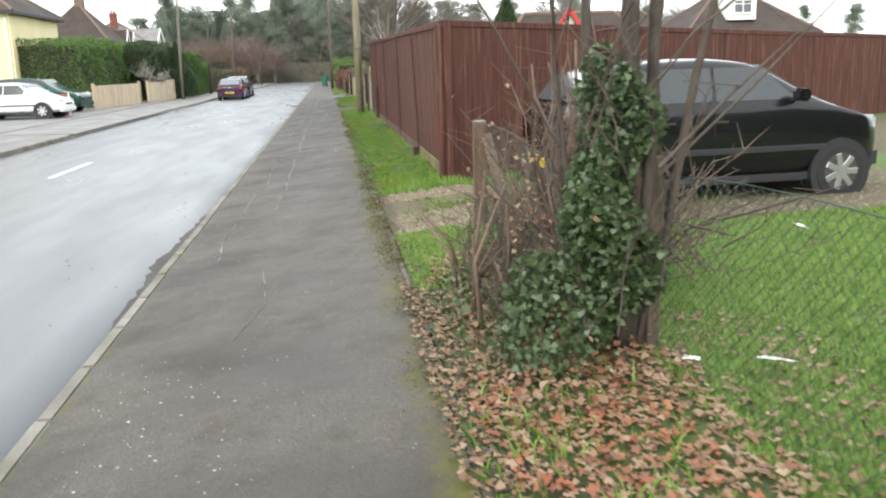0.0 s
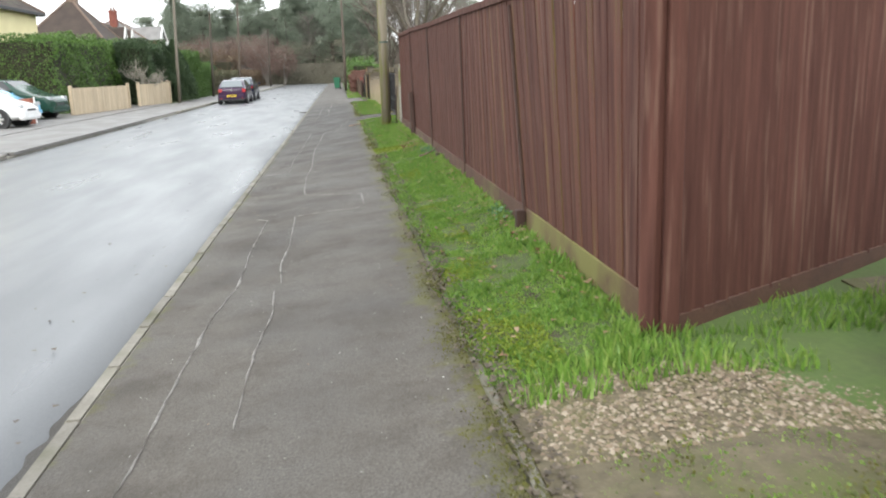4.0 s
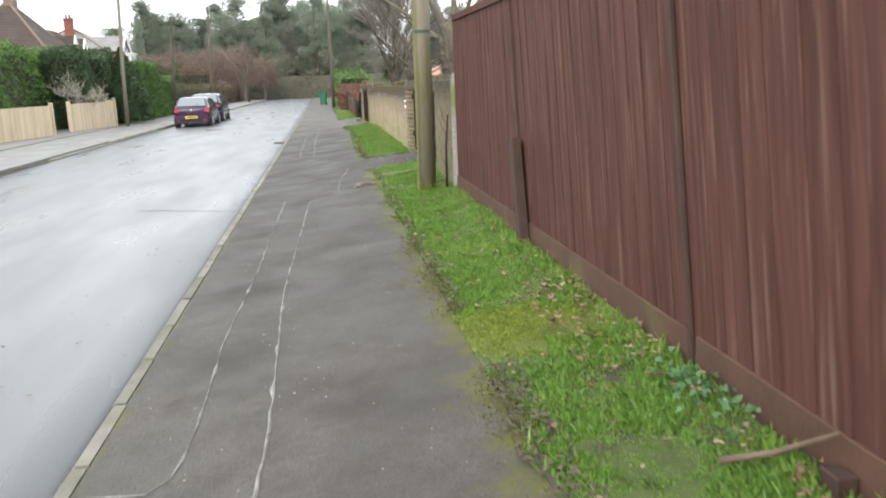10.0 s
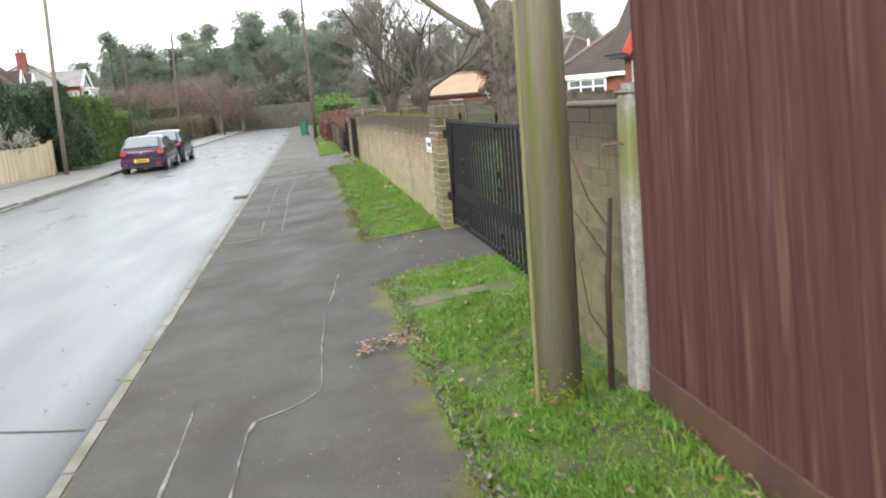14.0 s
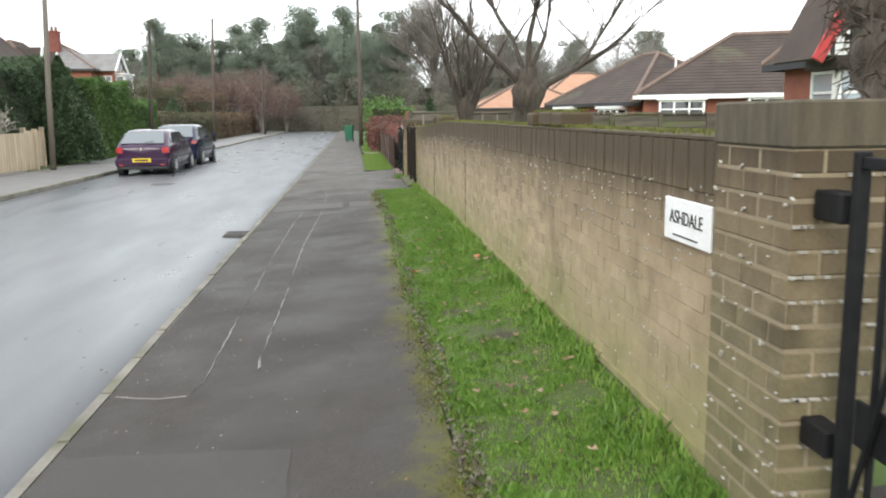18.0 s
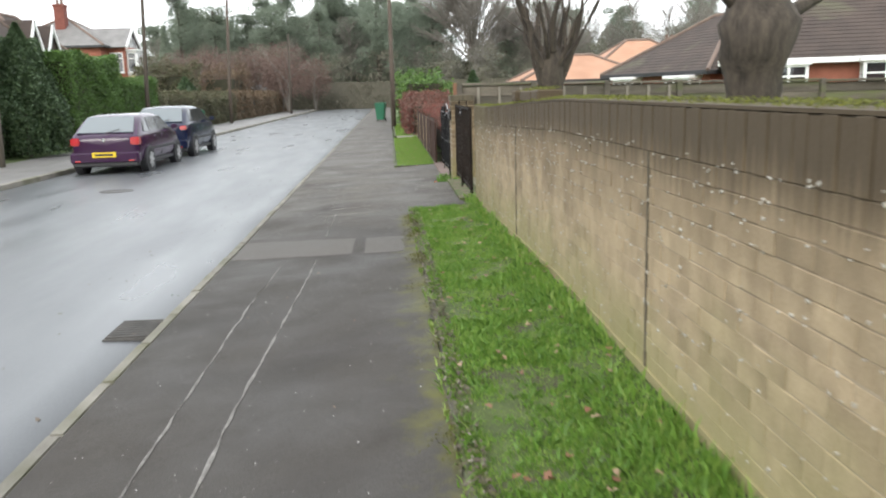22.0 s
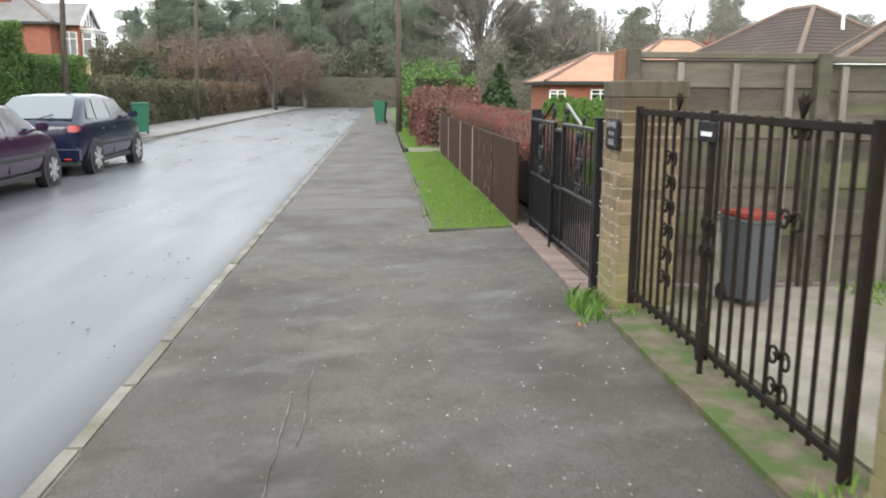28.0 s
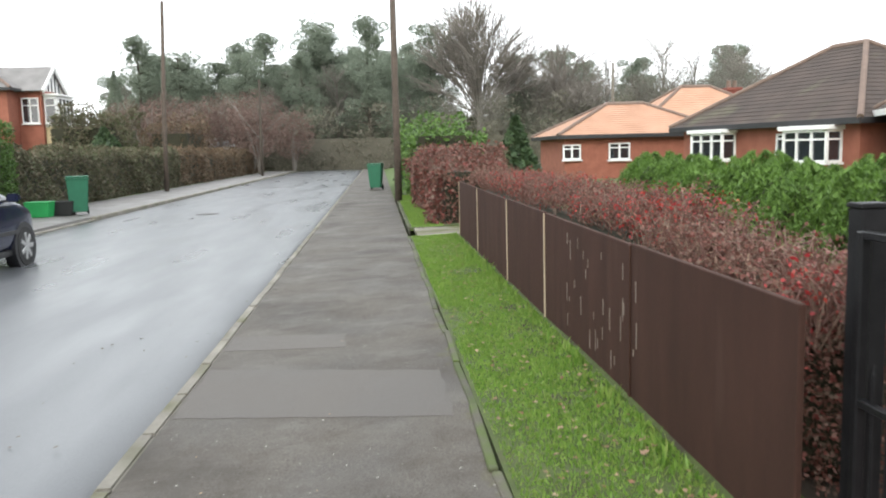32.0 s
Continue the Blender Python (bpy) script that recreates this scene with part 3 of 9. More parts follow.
M_PANEL = shade("brown_painted_panel", (0.038, 0.0195, 0.0145), (0.06, 0.03, 0.0225), 2.2, 0.8, 0.2, 60, stretch=(2, 3, 0.6), vary=0.06, third=(0.07, 0.04, 0.032), third_size=1.6, third_cut=(0.6, 0.8), spec=0.15)
M_TIMBER = shade("weathered_grey_fence", (0.062, 0.053, 0.041), (0.15, 0.132, 0.105), 3, 0.85, 0.5, 40, stretch=(0.6, 0.6, 4), vary=0.3, third=(0.1, 0.11, 0.05), third_size=1.2, third_cut=(0.52, 0.68))
M_PALEFENCE = shade("pale_new_fence_timber", (0.38, 0.3, 0.2), (0.52, 0.43, 0.31), 3, 0.75, 0.3, 40, stretch=(4, 4, 0.5), vary=0.12)
M_CONCSTRIP = shade("concrete_strip", (0.12, 0.108, 0.085), (0.21, 0.195, 0.16), 3, 0.85, 0.6, 80, third=(0.08, 0.085, 0.03), third_size=1.4, third_cut=(0.44, 0.6))
M_PALEPATH = shade("pale_gritty_path", (0.17, 0.15, 0.12), (0.3, 0.275, 0.23), 5, 0.9, 0.8, 70, third=(0.14, 0.14, 0.07), third_size=1.2, third_cut=(0.52, 0.68))
M_PAVIOR = shade("red_block_pavior", (0.125, 0.085, 0.072), (0.2, 0.145, 0.128), 6, 0.75, 0.4, 80, vary=0.2)
M_BINGREEN = plain("green_bin_plastic", (0.02, 0.13, 0.07), 0.45)
M_BRIGHTGREEN = plain("bright_green_plastic", (0.03, 0.32, 0.09), 0.45)
M_BINGREY = plain("dark_grey_bin_plastic", (0.085, 0.092, 0.1), 0.45)
M_BINRED = plain("red_bin_lid", (0.22, 0.04, 0.03), 0.5)
M_TYRE = plain("tyre_rubber", (0.018, 0.018, 0.018), 0.8)
M_ALLOY = plain("alloy_wheel", (0.5, 0.5, 0.5), 0.35, 0.8)
# rear screens: some of the sky's brightness is put into this paler tint
M_REARGLASS = glassy("sky_tinted_rear_glass", (0.07, 0.09, 0.1), 0.12)
M_CARGLASS = plain("car_glass", (0.022, 0.027, 0.03), 0.05, spec=0.75)
M_TRIM = plain("black_car_plastic", (0.022, 0.022, 0.024), 0.55)
M_REDLAMP = plain("red_tail_lamp", (0.4, 0.015, 0.02), 0.2, coat=1)
M_CLEARLAMP = plain("clear_head_lamp", (0.6, 0.62, 0.64), 0.15, 0.3, coat=1)
M_PLATEY = plain("yellow_number_plate", (0.75, 0.52, 0.02), 0.4)
M_BLACKTEXT = plain("black_lettering", (0.015, 0.015, 0.015), 0.5)
M_CHROME = plain("chrome", (0.6, 0.6, 0.6), 0.15, 1.0)
M_LITTER = plain("white_paper", (0.8, 0.8, 0.8), 0.6)
M_WIRE = plain("green_coated_wire", (0.035, 0.06, 0.048), 0.6)
M_REDPAINT = plain("red_barge_board_paint", (0.42, 0.03, 0.03), 0.45)
def painted(name, c):
    return shade(name, tuple(v * 0.92 for v in c), tuple(v * 1.08 for v in c), 5, 0.2, 0.0, 50, 0.0, spec=0.25, coat=0.4)

M_MOULD = leafy("dark_leaf_mould", [(0.05, 0.04, 0.03), (0.09, 0.07, 0.05), (0.14, 0.11, 0.08), (0.07, 0.055, 0.035)], 0.7, 0)
M_MOULD2 = leafy("chipping_mould", [(0.05, 0.038, 0.026), (0.11, 0.09, 0.06), (0.21, 0.185, 0.15), (0.075, 0.055, 0.035), (0.09, 0.1, 0.025), (0.06, 0.07, 0.02)], 0.8, 0)
M_PALEGRIT = leafy("pale_grit", [(0.14, 0.13, 0.12), (0.26, 0.25, 0.23), (0.42, 0.41, 0.39), (0.18, 0.165, 0.14)], 0.8, 0)
M_WEED = leafy("weed_leaves", [(0.07, 0.15, 0.06), (0.11, 0.21, 0.09), (0.08, 0.17, 0.06)], 0.5, 0.2)
# ---- ground, road, pavement ----
bm = bmesh.new()
xs = [-900, -300, -60, -12, -8.2, -5.95, -5.9, -3, 0.0, 0.05, 1.9, 2.83, 4, 8, 17, 60, 300, 900]
ys = [-700, -200, -60] + list(range(-30, 131, 4)) + [200, 400, 900]
rows_v = []
for y in ys:
    r = []
    for x in xs:
        z = float(ground_z(x, y)) - 0.012
        if -5.96 < x < 0.06:
            z = -0.3
        elif 0 < x < 2:
            z -= 0.12
        r.append(bm.verts.new((x, y, z)))
    rows_v.append(r)
for a, b in zip(rows_v, rows_v[1:]):
    for k in range(len(xs) - 1):
        bm.faces.new((a[k], a[k + 1], b[k + 1], b[k]))
ground = solo("ground", bm, M_GARDEN, "damp winter grass and soil running to the horizon", "ground", kind="structure")


def strip(x0, x1, y0, y1, zf, nx=6, step=2.0, bm=None):
    """A strip of surface whose height is zf(x, y), with a skirt 6 cm deep."""
    bm = bm or bmesh.new()
    ny = max(1, int(round((y1 - y0) / step)))
    g = [[bm.verts.new((x0 + (x1 - x0) * i / nx, y0 + (y1 - y0) * j / ny, zf(x0 + (x1 - x0) * i / nx, y0 + (y1 - y0) * j / ny))) for i in range(nx + 1)] for j in range(ny + 1)]
    for a, b in zip(g, g[1:]):
        for k in range(nx):
            bm.faces.new((a[k], a[k + 1], b[k + 1], b[k]))
    rim = g[0] + [r[-1] for r in g[1:]] + g[-1][-2::-1] + [r[0] for r in g[-2:0:-1]]
    low = [bm.verts.new(v.co - Vector((0, 0, 0.06))) for v in rim]
    for k in range(len(rim)):
        bm.faces.new((rim[k - 1], low[k - 1], low[k], rim[k]))
    return bm


def pave_z(x, y):
    return float(cross(y)) * x


def road_z(x, y):
    return -0.085 + 0.05 * (1 - ((x + 2.95) / 2.95) ** 2) + 0.006 * noise.noise((x * 0.8, y * 0.3, 0))


END = 124.0
solo("road", strip(-5.9, 0.002, -30, END, road_z, 14, 1.5), M_ROAD, "wet grey asphalt road reflecting the sky", "road", kind="structure", smooth=True)
for ya, yb, xb, label in ((-30, 31.4, 1.93, "dark damp asphalt pavement with mossy edges"), (31.4, 33.46, 4.6, "asphalt pavement widened to the first iron gate"), (33.46, 47.44, 1.93, "dark brown asphalt pavement beside the long wall"), (47.44, 53.56, 2.64, "asphalt pavement widened to the double gates"), (53.56, END, 1.765, "damp asphalt pavement running on to the woods")):
    solo("pavement", strip(0.084, xb, ya, yb, pave_z, 5, 0.5), M_PAVE, label, "pavement", kind="structure")
solo("pavement_far_side", strip(-8.3, -6.03, -30, END, lambda x, y: 0.012 + 0.012 * (-6 - x), 3, 4), M_LPAVE, "grey asphalt pavement on the far side of the road", "pavement", kind="structure")

# white centre-line dashes
def road_dash(y0, y1):
    solo("road_marking", strip(-3.33, -3.23, y0, y1, lambda x, y: road_z(x, y) + 0.004, 1, 1), M_WHITE, "worn white painted dash on the road", "road marking", "centre line dashes", "structure")


road_dash(16.6, 19.0)
road_dash(10.6, 12.8)

# drives and paths across the verge
def verge_z(x, y):
    return float(ground_z(x, y)) + 0.004


solo("driveway_gravel", strip(1.985, 12.5, 8.75, 11.25, lambda x, y: float(ground_z(x, y)) + 0.008 + 0.012 * noise.noise((x * 1.3, y * 1.3, 3)), 24, 0.25), M_GRAVEL, "mossy gravel driveway in front of the fence", "driveway", kind="structure")
wedge = bmesh.new()
for k in range(9):
    strip(3.3 + k, 4.3 + k, 11.25, 11.45 + 0.62 * (3.3 + k - 2.84), lambda x, y: float(ground_z(x, y)) + 0.006 + 0.012 * noise.noise((x * 1.3, y * 1.3, 3)), 4, 0.25, wedge)
solo("driveway_gravel", wedge, M_GRAVEL, "mossy gravel between the parked car and the side fence", "driveway", kind="structure")
solo("driveway_far", strip(1.93, 6.0, 64.7, 66.2, verge_z, 4, 0.5), M_CONCSTRIP, "pale concrete driveway", "driveway", kind="structure")
solo("front_drive_far_side", strip(-20, -8.3, 27.0, 57.0, lambda x, y: 0.07, 4, 4), M_LPAVE, "wide pale asphalt parking forecourt", "driveway", kind="structure")
solo("pavement_far_drop", strip(-8.3, -5.9, 27.2, 40.0, lambda x, y: 0.03 + 0.02 * (-6 - x) / 2.3, 3, 4), M_LPAVE, "dropped asphalt crossover on the far side", "pavement", kind="structure")

M_SANDY = shade("sandy_soil", (0.075, 0.06, 0.038), (0.15, 0.122, 0.082), 9, 0.95, 1.0, 60, third=(0.055, 0.085, 0.018), third_size=6, third_cut=(0.45, 0.58))
VERGES = ((-4.0, 8.8, 1.975), (11.2, 21.5, 1.975), (22.45, 31.4, 1.975), (33.48, 47.42, 1.975), (53.58, 64.65, 1.8), (66.2, 79.0, 1.86))
for a, b, x in VERGES:
    solo("verge", strip(x, 3.02 if a in (22.45, -4.0) else 2.84, a, b, lambda x, y: float(ground_z(x, y)) + 0.008 + 0.02 * noise.noise((x * 2, y * 1.1, 7)), 5, 0.4), M_SOIL, "strip of mossy soil under the verge grass", "verge", "verges", "structure")
solo("lawn_corner", strip(2.95, 12.5, -4.0, 8.75, lambda x, y: float(ground_z(x, y)) + 0.008 + 0.03 * noise.noise((x, y, 9)), 14, 0.6), M_SOIL, "soil under the corner lawn behind the wire fence", "lawn", kind="structure")
solo("moss_path", strip(1.93, 2.84, 21.5, 22.45, lambda x, y: float(ground_z(x, y)) + 0.006 + 0.02 * noise.noise((x * 4, y * 4, 2)), 8, 0.12), M_MOSS, "mossy earth path across the verge", "path", kind="structure")
solo("bare_earth", strip(2.02, 2.62, 30.2, 30.42, lambda x, y: float(ground_z(x, y)) + 0.016 + 0.01 * noise.noise((x * 6, y * 6, 2)), 8, 0.1), M_SANDY, "bare sandy patch across the verge", "path", kind="structure")


def patch(points, label, mat=None):
    """A thin reinstated patch of pavement surface with four corners."""
    bm = bmesh.new()
    # worn, uneven rim
    rim = []
    for (ax, ay), (bx, by) in zip(points, points[1:] + points[:1]):
        m = max(3, int(math.hypot(bx - ax, by - ay) / 0.06))
        for k in range(m):
            x, y = ax + (bx - ax) * k / m, ay + (by - ay) * k / m
            rim.append((x + 0.018 * noise.noise((x * 7, y * 7, 1)), y + 0.018 * noise.noise((x * 7, y * 7, 5))))
    points = rim
    top = [bm.verts.new((x, y, pave_z(x, y) + 0.003)) for x, y in points]
    low = [bm.verts.new((x, y, pave_z(x, y) - 0.03)) for x, y in points]
    bm.faces.new(top)
    for k in range(len(points)):
        bm.faces.new((top[k - 1], low[k - 1], low[k], top[k]))
    bmesh.ops.recalc_face_normals(bm, faces=bm.faces[:])
    solo("pavement_patch", bm, mat or M_PATCH, label, "pavement patch", "pavement patches", "structure")


patch([(0.1, 45.05), (1.3, 44.68), (1.3, 45.6), (0.1, 46.0)], "pale smooth asphalt patch across the pavement")
patch([(1.42, 44.62), (1.8, 44.5), (1.8, 45.42), (1.42, 45.55)], "small pale smooth asphalt patch")
patch([(0.1, 34.05), (1.25, 33.82), (1.22, 34.55), (0.1, 34.85)], "faint smooth asphalt patch", M_PATCHDARK)
patch([(0.1, 55.75), (1.66, 55.3), (1.66, 56.22), (0.1, 56.8)], "wide pale asphalt patch across the pavement", M_PATCHFAR)
patch([(0.1, 57.32), (1.03, 57.1), (1.0, 57.55), (0.1, 57.8)], "narrow pale asphalt patch", M_PATCHFAR)

bm = bmesh.new()
prev = None
for k in range(26):
    x = -1.5 + k * 0.056
    y = 29.68 - 0.0137 * k + 0.05 * noise.noise((x * 4, 1, 2))
    w = 0.012 + 0.012 * abs(noise.noise((x * 9, 4, 2)))
    a, b = bm.verts.new((x, y - w, road_z(x, y) + 0.003)), bm.verts.new((x, y + w, road_z(x, y) + 0.003))
    if prev:
        bm.faces.new((prev[0], a, b, prev[1]))
    prev = (a, b)
solo("road_joint", bm, M_PAVE, "dark open joint across the road surface", "road joint", kind="structure")
# dark worn trench in the road along the kerb
bm = bmesh.new()
prev = None
for k in range(110):
    y = 7.2 + k * 0.05
    x = -0.02 - (0.14 + 0.07 * noise.noise((y * 1.1, 3, 1)) + 0.05 * noise.noise((y * 6.1, 1, 7))) * math.sin(math.pi * (k + 1) / 111) ** 0.6
    a, b = bm.verts.new((x, y, road_z(x, y) + 0.0025)), bm.verts.new((0.0, y, road_z(0, y) + 0.0025))
    if prev:
        bm.faces.new((prev[0], prev[1], b, a))
    prev = (a, b)
solo("road_trench", bm, M_PATCHDARK, "dark worn asphalt strip along the kerb", "road repair", kind="structure")
# ---- the red-brown featheredge fence ----
FX, FY0, FY1 = 2.83, 11.56, 27.72
FENCE_TOP = 2.1


def board_mesh(w, h, lean, thick=0.0115):
    """One featheredge board, thicker on one edge, origin at its foot."""
    bm = bmesh.new()
    a, b = 0.008, thick
    v = [bm.verts.new(p) for p in ((0, 0, 0), (w, 0, 0), (w, -b, 0), (0, -a, 0), (lean, 0, h), (w + lean, 0, h), (w + lean, -b, h), (lean, -a, h))]
    for f in ((3, 2, 1, 0), (4, 5, 6, 7), (0, 1, 5, 4), (1, 2, 6, 5), (2, 3, 7, 6), (3, 0, 4, 7)):
        bm.faces.new([v[k] for k in f])
    return to_mesh("board", bm)


BOARDS = []
BOLD_BOARDS = []
for k in range(8):
    BOLD_BOARDS.append(board_mesh(0.116, 1.642 + 0.008 * (k % 4 - 1.5), 0.003 * (k % 3 - 1), 0.024))
    BOARDS.append(board_mesh(0.118 + 0.004 * (k % 3), 1.642 + 0.008 * (k % 4 - 1.5), 0.004 * (k % 3 - 1)))


def fence_run(start, direction, length, zfoot, bays, label, top=None, mossy=None, leans=None, boards=BOARDS):
    """Gravel board, boards, cap rail and posts along a straight run; the boards face to the right of the direction.
    top gives the height of the capping along the run; leans, how far the joint at each bay has sunk over at its top."""
    t = thing("board_fence", (*start, zfoot(0)), label, "fence")
    ang = math.atan2(direction[1], direction[0])
    base = Matrix.Translation((*start, 0)) @ Matrix.Rotation(ang, 4, "Z")
    top = top or (lambda s: FENCE_TOP)
    leans = leans or [0.0] * len(bays)
    for j, me in enumerate(boards):
        if not me.materials:
            me.materials.append(M_FENCE if j < 6 else M_FENCEMOSS)

    def tilt(s):
        return -float(np.interp(s, bays, leans)) / 2.0

    def along_top(bm, mid):
        for v in bm.verts:
            v.co.z += top(v.co.x) - top(mid)
        bmesh.ops.transform(bm, matrix=base, verts=bm.verts)
        return bm

    s, k = 0.0, 0
    while s < length - 0.05:
        ob = new("board", boards[6 + k % 2 if mossy and mossy[0] < s < mossy[1] and k % 7 in (0, 3) else (k * 5 + k // 7) % 6])
        ob.parent = t
        ob.matrix_parent_inverse = world_of(t).inverted()
        z = zfoot(s) + 0.15 + 0.004 * math.sin(k * 2.3)
        ob.matrix_basis = base @ Matrix.Translation((s, 0.002 * math.sin(k * 2.9), z)) @ Matrix.Rotation(tilt(s) + 0.006 * math.sin(k * 1.7), 4, "Y") @ Matrix.Diagonal((1, 1, (top(s) - 0.012 - z) / 1.642 / math.cos(tilt(s)), 1))
        s, k = s + 0.106, k + 1
    for a, b in zip(bays, bays[1:]):
        mid = (a + b) / 2
        bm = box(a + 0.02, b - 0.02, -0.024, 0.012, zfoot(mid) - 0.1, zfoot(mid) + 0.17, 0.004)
        bmesh.ops.transform(bm, matrix=base, verts=bm.verts)
        part("gravel_board", bm, M_GRAVELMOSS if mossy and a > mossy[0] + 2 else M_GRAVELBOARD, t, "mossy board along the ground")
        part("cap_rail", along_top(box(a, b, -0.03, 0.03, top(mid) - 0.058, top(mid) + 0.012, 0.004), mid), M_FENCE, t)
        for z in (0.25, 1.0, 1.5):
            part("rail", along_top(box(a, b, 0.02, 0.07, top(mid) - z - 0.04, top(mid) - z + 0.04), mid), M_FENCE, t)
    for a, lean in zip(bays, leans):
        h = top(a) - zfoot(a)
        sway = base @ Matrix.Translation((a, 0, zfoot(a))) @ Matrix.Rotation(-lean / 2.0, 4, "Y")
        part("post", box(-0.045, 0.045, 0.01, 0.1, -0.3, h - 0.03, 0.006, sway), M_FENCE, t)
        # cover strip over the joint of two bays
        if 0.2 < a < length - 0.2:
            part("joint_strip", box(-0.017, 0.017, -0.034, -0.012, 0.05, h - 0.01, 0.003, sway), M_POSTDARK, t, "dark strip over the panel joint")
    return t


M_FENCEMOSS = shade("algae_streaked_fence_timber", (0.07, 0.028, 0.02), (0.13, 0.055, 0.038), 5, 0.75, 0.5, 60, stretch=(6, 6, 0.3), vary=0.1, spec=0.2, third=(0.125, 0.1, 0.03), third_size=3.4, third_cut=(0.52, 0.76))
M_POSTDARK = shade("dark_stained_timber", (0.03, 0.014, 0.01), (0.055, 0.026, 0.018), 5, 0.8, 0.4, 50, stretch=(4, 4, 0.5))
# the run beside the pavement is drawn from its far end, so that its boards face the road
fence_run((FX, FY1), (0, -1), FY1 - FY0, lambda s: 0.29, [0.0, 3.52, 6.72, 10.17, 13.42, FY1 - FY0], "tall red-brown stained featheredge fence with leaning panel joints", top=lambda s: float(np.interp(s, [0, 3, 6.2, 9.9, FY1 - FY0], [2.38, 2.36, 2.28, 2.23, 2.12])), mossy=(10.7, 15.8), leans=[0.1, 0.42, 0.4, 0.18, 0.62, 0.0])
SIDE_DIR = Vector((1.0, 0.62)).normalized()
fence_run((FX + 0.01, FY0 - 0.02), SIDE_DIR, 16.0, lambda s: 0.2, [0.0, 2.9, 5.8, 8.7, 11.6, 16.0], "tall red-brown stained featheredge fence beside the gravel drive", top=lambda s: 2.12 - 0.013 * s, boards=BOLD_BOARDS)

# short stake leaning on the fence, and stumps at its foot
def stake(y, h, lean, w=0.09):
    z = float(ground_z(2.72, y))
    m = Matrix.Translation((2.77, y, z - 0.03)) @ Matrix.Rotation(lean, 4, "X")
    bm = box(-0.045, 0.03, -w / 2, w / 2, 0, h, 0.006, m)
    return solo("fence_stake", bm, M_POSTDARK, "short dark timber stake beside the fence", "stake", "stakes at the fence foot")


stake(24.05, 0.92, -0.3, 0.13)
stake(14.3, 0.2, 0.0, 0.08)
stake(19.85, 0.12, 0.0, 0.1)

# ---- kerbs ----
right_kerb = thing("kerb", (0, 20, 0), "line of pale concrete kerb stones along the pavement", "kerb", kind="structure")
KERB_LEN = 0.73
ks = []
for k in range(4):
    bm = box(0.0, 0.086, -KERB_LEN / 2 + 0.004, KERB_LEN / 2 - 0.004, -0.22, 0.014 - 0.003 * (k % 2), 0.012, seg=2)
    bmesh.ops.rotate(bm, cent=(0, 0, 0), matrix=Matrix.Rotation(0.004 * (k - 1.5), 3, "Z"), verts=bm.verts)
    me = to_mesh("kerb_stone", bm)
    me.materials.append(M_KERB)
    ks.append(me)
y, k = -4.0, 0
while y < END:
    ob = new("kerb_stone", ks[(k * 7 + k // 3) % 4])
    ob.parent = right_kerb
    ob.matrix_parent_inverse = world_of(right_kerb).inverted()
    ob.matrix_basis = Matrix.Translation((0.004 * math.sin(k * 1.3), y, 0.003 * math.sin(k * 2.1)))
    y, k = y + KERB_LEN, k + 1
left_kerb = thing("kerb_far_side", (-5.96, 20, 0), "line of grey concrete kerb stones across the road", "kerb", kind="structure")
bm = bmesh.new()
for a, b in ((-30, 26.8), (46.5, 68.0), (72.5, END)):
    n = int((b - a) / 0.915)
    for k in range(n):
        box(-6.03, -5.9, a + k * 0.915 + 0.004, a + (k + 1) * 0.915 - 0.004, -0.2, 0.02, 0.01, bm=bm)
part("kerb_stones", bm, M_KERB, left_kerb)
bm = box(-6.03, -5.9, 26.8, 46.5, -0.2, -0.045, 0.01)
part("dropped_kerb", bm, M_KERB, left_kerb, "lowered kerb at the forecourt")
part("dropped_kerb", box(-6.03, -5.9, 68.0, 72.5, -0.2, -0.045, 0.01), M_KERB, left_kerb, "lowered kerb at the drive")

# ---- edging between pavement and verge ----
edging = thing("edging", (1.955, 20, 0.2), "line of narrow mossy concrete edging between pavement and verge", "edging", kind="structure")
bm = box(-0.022, 0.022, -0.45, 0.45, -0.15, 0.012, 0.006)
edge_me = to_mesh("edging_stone", bm)
edge_me.materials.append(M_EDGE)
pale_edge = edge_me.copy()
pale_edge.materials[0] = M_KERB
k = 0
for a, b, ex in ((-3, 21.6, 1.955), (22.4, 31.35, 1.955), (33.5, 47.4, 1.955), (53.6, 64.6, 1.775), (66.3, 78, 1.84)):
    y = a + 0.45
    while y < b - 0.3:
        ob = new("edging_stone", pale_edge if 7.4 < y < 11.4 else edge_me)
        ob.parent = edging
        ob.matrix_parent_inverse = world_of(edging).inverted()
        ob.matrix_basis = Matrix.Translation((ex + 0.008 * math.sin(k * 1.9), y, float(cross(y)) * ex + (0.004 if y > 50 else -0.006) + (0.006 if y > 50 else 0.014) * math.sin(k * 2.7))) @ Matrix.Rotation(0.02 * math.sin(k * 3.1), 4, "Z")
        y, k = y + 0.915, k + 1
for y0, xa, xb in ((33.47, 1.93, 2.8), (53.58, 1.75, 2.6), (47.4, 1.95, 2.8)):
    part("edging_stone", box(xa, xb, y0 - 0.022, y0 + 0.022, 0.02, float(ground_z((xa + xb) / 2, y0)) + 0.012, 0.006), M_EDGE, edging)

# ---- timber telegraph poles ----
def telegraph_pole(x, y, z, h, r, mat, label, lean=0.0):
    t = thing("telegraph_pole", (x, y, z), label, "telegraph pole", "telegraph poles")
    part("pole", tube(None, [(x, y, z - 0.3), (x + lean * 0.2, y, z + h * 0.3), (x + lean, y, z + h)], [r * 1.08, r, r * 0.72], 20), mat, t, smooth=True)
    return t


